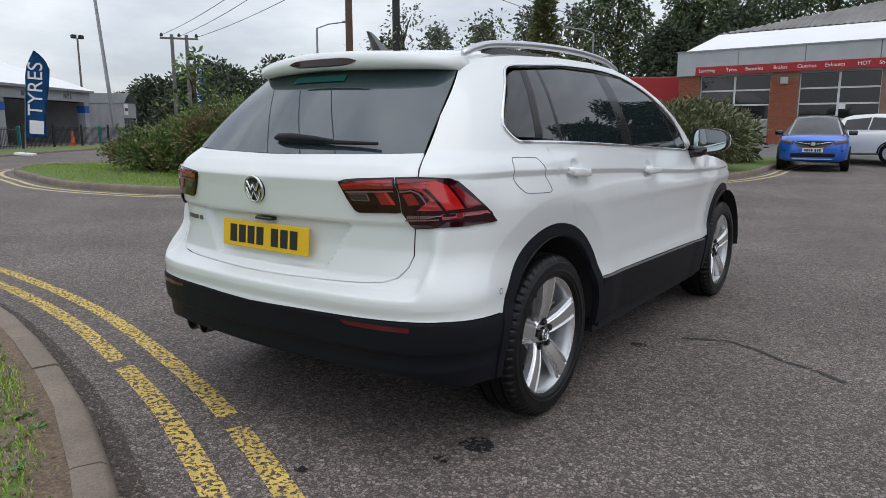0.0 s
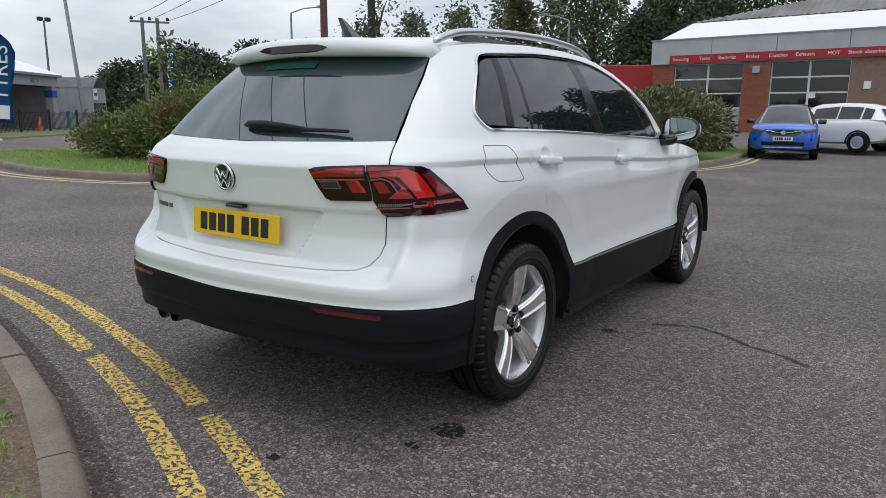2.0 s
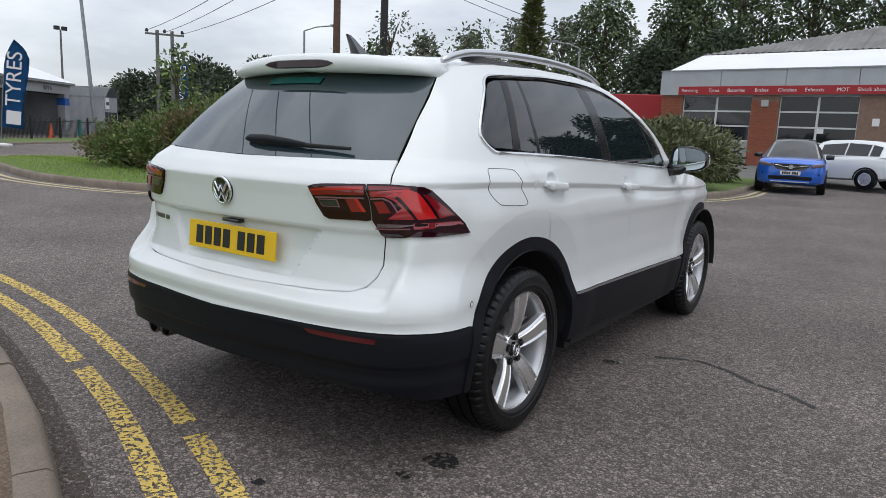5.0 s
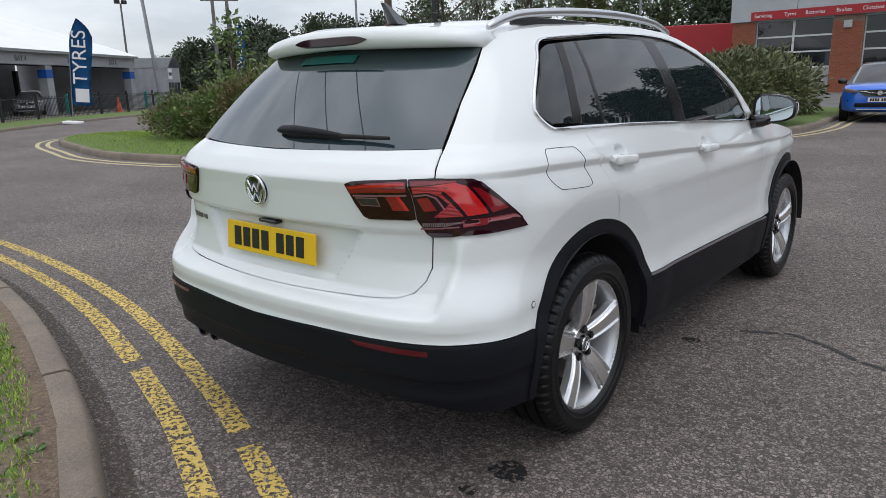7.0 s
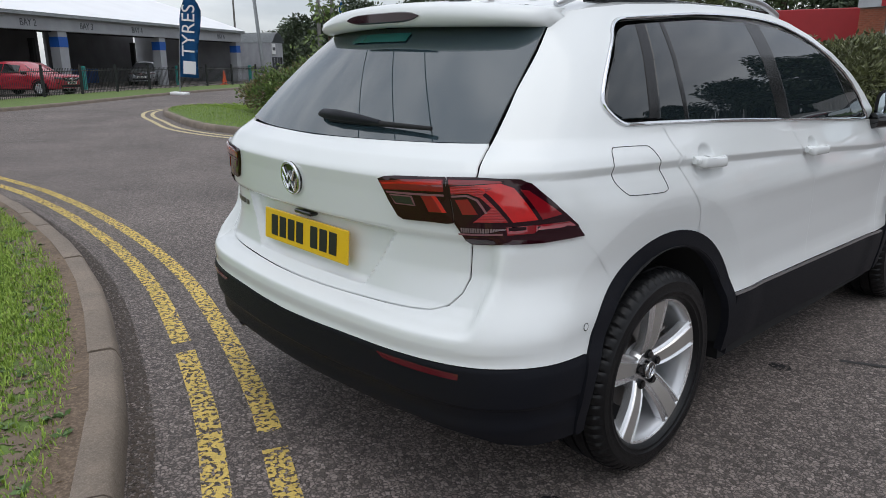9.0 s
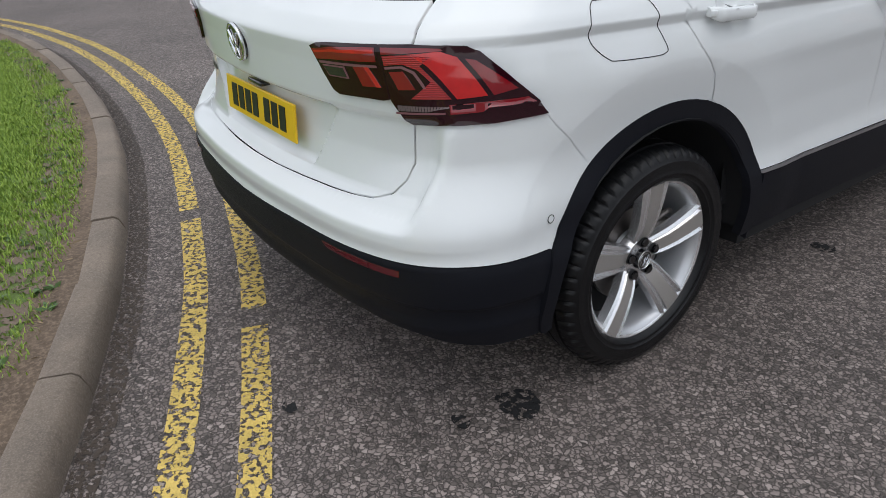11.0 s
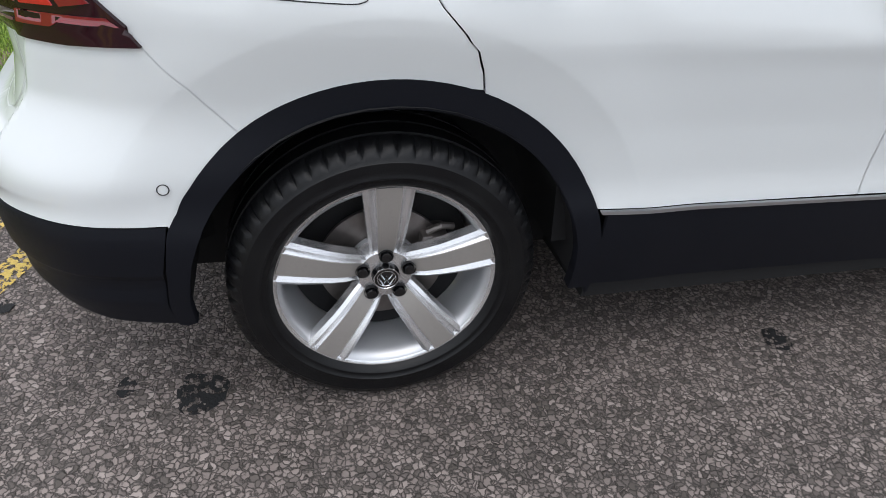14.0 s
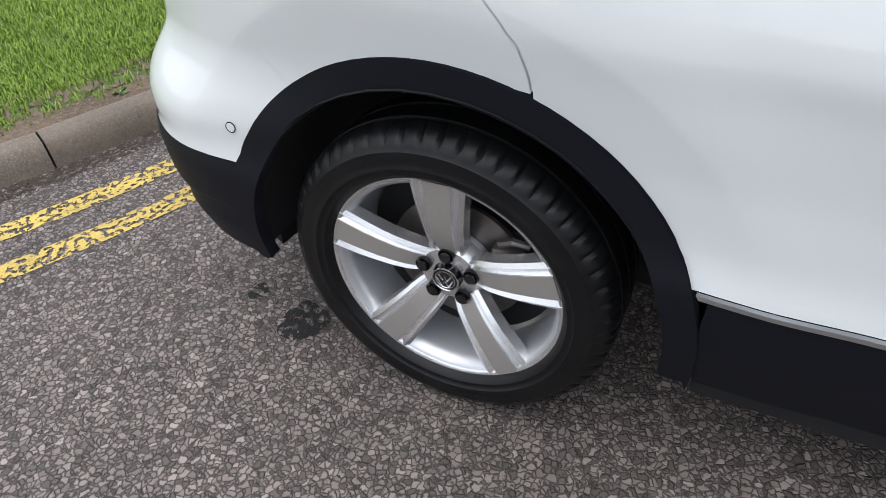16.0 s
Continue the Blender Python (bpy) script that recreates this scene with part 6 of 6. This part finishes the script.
bm = bmesh.new()
rows = []
for k in range(15):
    f = k / 14
    y = -.4 + 10 * f
    z = 3.39 + 2.75 * f ** .92
    rows.append([(-25, y, z), (23.9 - 1.6 * f, y, z)])
rows.append([(-25, 9.6, 3.2), (22.3, 9.6, 3.2)])
sheet(bm, rows)
bmesh.ops.recalc_face_normals(bm, faces=bm.faces)
part("roof", bm, ROOF_WHITE, depot, "white ribbed sheet roof")
block("end_wall", (23.55, .45, -.1), (23.75, 9.2, 3.3), BAY_GREY, depot, "grey end wall")
block("far_wall", (-25, .45, -.1), (-24.8, 9.2, 3.3), BAY_GREY, depot, "grey end wall")
shop = thing("shop", "grey shop unit with a curved roof and white sign", "building", place=(-53.2, 28.4, 0))
shop.rotation_euler = (0, 0, radians(126.3))
shop.scale = (0.27, .6, 0.86)
block("front_wall", (0, 0, 0), (9, 6, 3.6), BAY_GREY, shop, "grey cladding wall")
bm = bmesh.new()
sheet(bm, [[(9.3 * k / 10 - .15, -.3, 3.6 + 1.0 * math.sin(math.pi * k / 10)), (9.3 * k / 10 - .15, 6, 3.6 + 1.0 * math.sin(math.pi * k / 10))] for k in range(11)])
bmesh.ops.solidify(bm, geom=bm.faces, thickness=.12)
part("roof", bm, GALV, shop, "curved grey roof", smooth=40)
block("sign", (.6, -.12, 2.5), (3.0, -.02, 3.5), SIGN_WHITE, shop, "white sign with a plain dark bar")
block("sign_bar", (.85, -.135, 2.85), (2.75, -.12, 3.15), LETTER_GREY, shop)
for k in range(4):
    block("window", (.6 + 2 * k, -.03, .9), (2.3 + 2 * k, .02, 2.2), PANE, shop, "dark shop window")
white_b = thing("outbuilding", "low pale building far behind the shrubs", "building", place=(-58.5, 40.5, 0))
block("wall", (0, 0, 0), (7, 6, 3.1), PANEL_GREY, white_b, "pale wall")
block("roof", (-.3, -.4, 3.1), (7.4, 6.3, 3.35), ROOF_WHITE, white_b, "flat pale roof")

# railings along the far verge
fence = thing("railing", "black vertical bar railing along the verge", "fence")
run = along(offset_line(FAR_EDGE, 3.0), .115)
bm = bmesh.new()
for p in run:
    if p.y < 34:
        box(bm, (p.x - .008, p.y - .008, .12), (p.x + .008, p.y + .008, 1.18))
tagged(part("bar", bm, FENCE, fence), kind="stuff")
for z in (.24, 1.06):
    bm = bmesh.new()
    tube(bm, [p + Vector((0, 0, z)) for p in run[::8] if p.y < 34], .02, 5)
    part("rail", bm, FENCE, fence, "black horizontal rail")
for p in run[::24]:
    if p.y < 34:
        block("post", (p.x - .04, p.y - .04, 0), (p.x + .04, p.y + .04, 1.32), FENCE, fence)

# poles and wires
def pole(name, x, y, high, r0, r1, mat, label, category="pole"):
    t = thing(name, label, category, place=(x, y, 0))
    bm = bmesh.new()
    tube(bm, [(0, 0, -.3), (0, 0, high * .5), (0, 0, high)], [r0, (r0 + r1) / 2, r1], 12)
    part("shaft", bm, mat, t, smooth=60)
    return t

column = pole("lamp_column", -50.5, 26.2, 15, .16, .10, GALV, "tall grey steel lighting column by the depot", "lamp post")
column.rotation_euler = (radians(3.4), radians(-1.9), 0)
pole("telegraph_pole", -25.45, 26.3, 12, .23, .17, WOOD_POLE, "tall brown wooden telegraph pole")
pole("black_column", -17.1, 20.4, 10, .17, .15, BLACK_POLE, "tall black steel column")
hp = thing("power_pole", "weathered twin-leg wooden power pole with insulators", "power pole", place=(-56.2, 36.0, 0))
for dx, dy in ((-.36, -.52), (.36, .52)):
    bm = bmesh.new()
    tube(bm, [(dx, dy, -.3), (dx, dy, 9.5)], [.20, .15], 10)
    part("leg", bm, GREY_POLE, hp, smooth=60)
block("crossarm", (-.09, -1.65, 9.08), (.09, 1.65, 9.24), GREY_POLE, hp, "wooden crossarm", 0, pose(0, 0, 0, 0, 0, -35))
for k, q in enumerate((-1.5, 0.0, 1.5)):
    bm = bmesh.new()
    m = pose(0, 0, 0, 0, 0, -35)
    c = m @ Vector((0, q, 9.3))
    tube(bm, [c, c + Vector((0, 0, .12)), c + Vector((0, 0, .3))], [.12, .16, .08], 8)
    part("insulator", bm, BLACK_POLE, hp, "dark insulator", smooth=50)
# three cables come from the twin-leg pole, turn beyond the shrubs and pass over the road behind the car
for a, b, c in (((-57.1, 34.6, 9.35), (-31.3, 24.1, 9.2), (-12.6, .3, 10)), ((-56.2, 36.0, 9.35), (-30.0, 24.8, 9.2), (-9.3, -.8, 10)), ((-55.3, 37.3, 9.35), (-27.8, 26.2, 9.2), (-6.7, -1.4, 10))):
    a, b, c = Vector(a), Vector(b), Vector(c)
    e = b + (c - b) * 2.4
    pts = [a + (b - a) * f + Vector((0, 0, -.9 * f * (1 - f))) for f in (k / 12 for k in range(12))]
    pts += [b + (e - b) * f for f in (k / 12 for k in range(13))]
    bm = bmesh.new()
    tube(bm, pts, .022, 5)
    tagged(part("power_cable", bm, BLACK_POLE), "thin dark overhead power cable", "cable", "overhead cables")
for dz, dx in ((0, 0), (.35, .5)):
    bm = bmesh.new()
    a, b = Vector((-25.4, 26.3, 11.2 + dz)), Vector((-8, 34, 4.2 + dz))
    tube(bm, [a + (b - a) * f + Vector((dx * f, 0, -.8 * 4 * f * (1 - f) * .4)) for f in (k / 14 for k in range(15))], .016, 5)
    tagged(part("power_cable", bm, BLACK_POLE), "thin dark service cable", "cable", "overhead cables")
for x, y, h, arm in ((-30.3, 28.5, 7.2, (1.6, 1.0)), (-16.4, 38.4, 6.9, (-1.5, -.6))):
    t = pole("street_lamp", x, y, h, .09, .06, GALV, "slim grey street lamp with a side arm", "street lamp")
    bm = bmesh.new()
    tube(bm, [(0, 0, h), (arm[0] * .4, arm[1] * .4, h + .25), (arm[0], arm[1], h + .38)], .04, 8)
    part("arm", bm, GALV, t, smooth=60)
    block("lantern", (arm[0] - .3, arm[1] - .12, h + .32), (arm[0] + .3, arm[1] + .12, h + .45), GALV, t, "grey lantern", .03)
t = pole("floodlight_mast", -64.8, 31.0, 9.3, .12, .08, GREY_POLE, "grey floodlight mast behind the depot", "floodlight")
for s in (-1, 1):
    block("floodlight", (-.18, s * .34 - .22, 9.25), (.18, s * .34 + .22, 9.6), BLACK_POLE, t, "dark floodlight", .05)


def feather_flag(x, y, high, face, text, label, width=.85, lean=5):
    """A sail-shaped flag on a bowed pole with its writing running up."""
    t = thing("feather_flag", label, "flag", "flags", (x, y, 0))
    t.rotation_euler = (0, radians(lean), radians(face))
    bm = bmesh.new()
    tube(bm, [(0, 0, 0), (0, 0, high * .6), (.06, 0, high * .85), (.32, 0, high)], [.025, .02, .015, .01], 6)
    part("pole", bm, GALV, t, smooth=60)
    n = 26
    rows = []
    for k in range(n + 1):
        f = k / n
        z = .8 + (high - .8) * f
        x0 = 0 if f < .62 else .34 * ((f - .62) / .38) ** 2.2
        x1 = width * (1 - .08 * math.sin(6 * f)) if f < .84 else width - (width - .36) * ((f - .84) / .16) ** 1.7
        rows.append([(x0 + (x1 - x0) * q / 6, .05 * math.sin(q * .9 + f * 5), z) for q in range(7)])
    bm = bmesh.new()
    sheet(bm, rows)
    bmesh.ops.solidify(bm, geom=bm.faces, thickness=.004)
    cloth = part("cloth", bm, FLAG_BLUE, t, "blue cloth with white letters", smooth=60)
    writing(text, width * .5, -.075, .8 + (high - .8) * .56, width * .68, SIGN_WHITE, cloth, turn=(90, -90, 0), centre=True)
    block("badge", (width * .22, -.09, .95), (width * .85, -.07, 1.5), SIGN_WHITE, cloth, "pale printed square")
    block("foot", (-.35, -.35, 0), (.35, .35, .12), SIGN_WHITE, t, "white weighted foot", .04)
    return t

feather_flag(-29.3, 10.6, 4.35, 50, "TYRES", "blue feather flag with white lettering by the railing")
feather_flag(-43.3, 28.3, 5.8, 10, "SERVICING", "blue feather flag with white lettering", .8)
for x, y in ((-41.5, 18.5), (-45.5, 25.0), (-47.6, 27.5)):
    t = thing("traffic_cone", "orange traffic cone beside the depot", "traffic cone", "traffic cones", (x, y, 0))
    bm = bmesh.new()
    lathe(bm, [(.03, .001), (.03, .28), (.06, .27), (.06, .17), (.9, .04), (.92, .001)], "z", 16)
    part("cone", bm, ORANGE, t, smooth=40)


def small_car(name, label, paint, place, heading, length=4.3, wide=1.82, high=1.6, plate=PLATE_WHITE, roof=None, group="parked cars"):
    """A parked hatchback or small SUV; the nose points along local -y."""
    t = thing(name, label, "car", group, place)
    t.rotation_euler = (0, 0, radians(heading))
    L, W, H = length, wide / 2, high
    st = []
    prof = [(-.004, .62, .44, .80), (0, .76, .38, .86), (.018, .87, .33, .93), (.06, .95, .31, .975), (.14, .985, .30, 1.0), (.24, 1, .30, 1.025), (.30, 1, .30, 1.03), (.5, 1, .28, 1.03), (.72, 1, .30, 1.05), (.86, .985, .32, 1.07), (.95, .94, .38, 1.06), (.99, .86, .46, 1.0), (1.0, .78, .55, .9)]
    bm = bmesh.new()
    rows = []
    for f, w, lo, hi in prof:
        y, hi, lo = f * L, hi * H / 1.6, lo * .9
        w *= W
        half = [(0, lo), (w * .8, lo), (w * .97, lo + .06), (w, (lo + hi) / 2), (w * .985, hi - .12), (w * .93, hi - .02), (w * .82, hi + .01), (0, hi + .035)]
        rows.append([(x, y, z) for x, z in half] + [(-x, y, z) for x, z in reversed(half[1:-1])] + [(half[0][0], y, half[0][1])])
    g2 = sheet(bm, rows)
    bm.faces.new([v for v in g2[0][:-1]])
    bm.faces.new([v for v in reversed(g2[-1][:-1])])
    bmesh.ops.remove_doubles(bm, verts=bm.verts, dist=1e-4)
    bmesh.ops.recalc_face_normals(bm, faces=bm.faces)
    part("body", bm, paint, t, smooth=50)
    cabin_p = [(.255, .84, 1.03, 1.04), (.40, .80, 1.03, 1.50), (.46, .79, 1.03, 1.57), (.62, .79, 1.03, 1.60), (.80, .78, 1.04, 1.56), (.90, .77, 1.05, 1.46), (.975, .80, 1.05, 1.07)]
    def ring(f, wb, lo, hi, grow=0.0):
        y = f * L
        k = H / 1.6
        lo, hi = lo * k, hi * k
        wt = W * (wb - .16 * min(1, (hi - lo) / .5))
        wbm = W * .92
        return [(wbm + grow, y, lo), (wt + grow, y, hi - .06), (wt * .86, y, hi + grow), (0, y, hi + .02 + grow), (-wt * .86, y, hi + grow), (-wt - grow, y, hi - .06), (-wbm - grow, y, lo)]
    bm = bmesh.new()
    sheet(bm, [ring(*c) for c in cabin_p])
    bmesh.ops.recalc_face_normals(bm, faces=bm.faces)
    part("cabin", bm, roof or paint, t, smooth=50)
    def lerp(a, b, f):
        return tuple(p + (q - p) * f for p, q in zip(a, b))
    def pane(name, quad, label="", mat=PANE):
        bm = bmesh.new()
        bm.faces.new([bm.verts.new(v) for v in quad])
        bmesh.ops.recalc_face_normals(bm, faces=bm.faces)
        bmesh.ops.solidify(bm, geom=bm.faces, thickness=.006)
        part(name, bm, mat, t, label)
    r = [ring(*c, .012) for c in cabin_p]
    out = Vector((0, -.012, .012))
    for a, b, nm, lo, hi in ((0, 1, "windscreen", .06, .94), (5, 6, "rear_window", .06, .90)):
        q = [lerp(r[a][1], r[b][1], lo), lerp(r[a][5], r[b][5], lo), lerp(r[a][5], r[b][5], hi), lerp(r[a][1], r[b][1], hi)]
        up = .03
        quad = [(v[0] * .93, v[1] + (-up if a == 0 else up), v[2] + up) for v in q]
        pane(nm, quad, "sloping glass, its colour paled for the sky reflection", SCREEN)
    for s in (1, -1):
        i, j = (0, 1) if s > 0 else (6, 5)
        for a, b, f0, f1 in ((1, 3, .12, .97), (3, 4, .03, .95), (4, 5, .05, .75)):
            la, lb = lerp(r[a][i], r[b][i], f0), lerp(r[a][i], r[b][i], f1)
            ha, hb = lerp(r[a][j], r[b][j], f0), lerp(r[a][j], r[b][j], f1)
            pane("side_window", [lerp(la, ha, .12), lerp(lb, hb, .12), lerp(lb, hb, .9), lerp(la, ha, .9)], "dark glass")
        for y in (.19 * L, .80 * L):
            bm = bmesh.new()
            lathe(bm, [(-.10, .20), (-.11, .30), (-.09, .33), (.09, .33), (.11, .30), (.10, .20)], "x", 32)
            bmesh.ops.translate(bm, verts=bm.verts, vec=(s * (W - .10), y, .33))
            tyre = part("wheel", bm, TYRE, t, "black tyre", smooth=40)
            bm = bmesh.new()
            lathe(bm, [(.095, .205), (.10, .19), (.07, .17), (.06, .001)], "x", 32)
            for k in range(5):
                box(bm, (.06, -.03, .02), (.095, .03, .19), 0, Matrix.Rotation(2 * math.pi * k / 5, 4, "X"))
            for v in bm.verts:
                v.co = Vector((s * v.co.x + s * (W - .10) + s * .012, v.co.y + y, v.co.z + .33))
            bmesh.ops.recalc_face_normals(bm, faces=bm.faces)
            part("rim", bm, ALLOY_BARREL, tyre, "silver rim", smooth=30)
            bm = bmesh.new()
            rows = [[(s * (W * .90), y + r0 * math.cos(a), .33 + r0 * math.sin(a)), (s * (W + .012), y + r0 * math.cos(a), .33 + r0 * math.sin(a))] for r0, a in [(.39, math.pi * k / 12) for k in range(13)]]
            rows2 = [[(s * (W + .012), y + .39 * math.cos(math.pi * k / 12), .33 + .39 * math.sin(math.pi * k / 12)), (s * (W + .010), y + .34 * math.cos(math.pi * k / 12), .33 + .34 * math.sin(math.pi * k / 12))] for k in range(13)]
            sheet(bm, rows)
            sheet(bm, rows2)
            part("arch_trim", bm, CLAD, t, "black wheel arch")
        k = H / 1.6
        bm = bmesh.new()
        box(bm, (-.17, -.03, -.05), (.17, .06, .05), .025, pose(s * W * .73, .020, .835 * k, 0, s * -9, s * 24))
        part("headlight", bm, LENS_CLEAR, t, "clear headlight", smooth=40)
        bm = bmesh.new()
        box(bm, (-.12, -.05, -.06), (.12, .03, .06), .02, pose(s * W * .74, .985 * L, .95 * k, 0, 0, s * -22))
        part("tail_light", bm, LENS_MID, t, "red tail light", smooth=40)
        bm = bmesh.new()
        box(bm, (-.11, -.05, -.07), (.11, .06, .07), .03, pose(s * (W + .05), .33 * L, 1.08 * k))
        part("door_mirror", bm, GLOSS_BLACK, t, "black door mirror", smooth=50)
    k = H / 1.6
    bm = bmesh.new()
    ring = [(-.50, .86), (0, .865), (.50, .86), (.47, .80), (.34, .70), (0, .685), (-.34, .70), (-.47, .80)]
    front, rear = [bm.verts.new((x, -.065 + .10 * x * x, z * k)) for x, z in ring], [bm.verts.new((x, .12, z * k)) for x, z in ring]
    bm.faces.new(front)
    for i in range(8):
        bm.faces.new((front[i], rear[i], rear[(i + 1) % 8], front[(i + 1) % 8]))
    bmesh.ops.recalc_face_normals(bm, faces=bm.faces)
    grille = part("grille", bm, GLOSS_BLACK, t, "black shield-shaped grille")
    for q in (-1, 1):
        bm = bmesh.new()
        tube(bm, [(q * .06, -.078, .775 * k), (q * .20, -.073, .785 * k), (q * .33, -.064, .815 * k), (q * .47, -.050, .835 * k)], [.014, .011, .010, .006], 6)
        part("grille_bar", bm, CHROME, grille, "chrome wing bar", smooth=60)
        block("air_intake", (q * .62 - .12, .0, .56 * k), (q * .62 + .12, .12, .62 * k), CLAD, t, "black side air intake", .02)
    bm = bmesh.new()
    bmesh.ops.create_cone(bm, cap_ends=True, segments=20, radius1=.07, radius2=.06, depth=.03, matrix=pose(0, -.08, .78 * k, 90, 0, 0))
    part("badge", bm, CHROME, grille, "round plain badge")
    block("lower_grille", (-.56, -.03, .41 * k), (.56, .10, .52 * k), CLAD, t, "black lower grille", .02)
    block("skid_strip", (-.5, -.045, .345 * k), (.5, 0, .37 * k), SATIN, t, "silver lower strip")
    block("rear_cladding", (-W * .80, L - .06, .40 * k), (W * .80, L + .03, .62 * k), CLAD, t, "black lower bumper", .03)
    plate_thing(t, .52, .111, pose(0, -.060, .605 * k), PLATE_WHITE)
    plate_thing(t, .52, .111, pose(0, L + .04, .78 * k, 0, 0, 180), PLATE_YELLOW)
    return t

BLUE_CAR = material("blue_metallic_paint", (0.015, 0.13, 0.62), rough=0.3, metal=0.2, coat=1.0)
RED_CAR = material("red_car_paint", (0.36, 0.012, 0.03), rough=0.3, coat=1.0)
SILVER_CAR = material("silver_car_paint", (0.30, 0.31, 0.33), rough=0.3, metal=0.7, coat=1.0)
small_car("parked_car", "metallic blue SUV with a black roof parked on the asphalt", BLUE_CAR, (-.98, 19.3, 0), 7, 4.45, 1.85, 1.60, roof=GLOSS_BLACK)
small_car("parked_car", "white small SUV with black cladding parked by the garage", PAINT, (-2.2, 25.6, .09), -112, 4.2, 1.80, 1.58)
small_car("parked_car", "dark red saloon parked behind the railing", RED_CAR, (-31.6, 6.8, 0), -50 + 180 - 5, 4.4, 1.8, 1.45)
small_car("parked_car", "silver-grey hatchback standing in a depot bay", SILVER_CAR, (-44.4, 14.3, -.05), 63, 4.0, 1.75, 1.52)
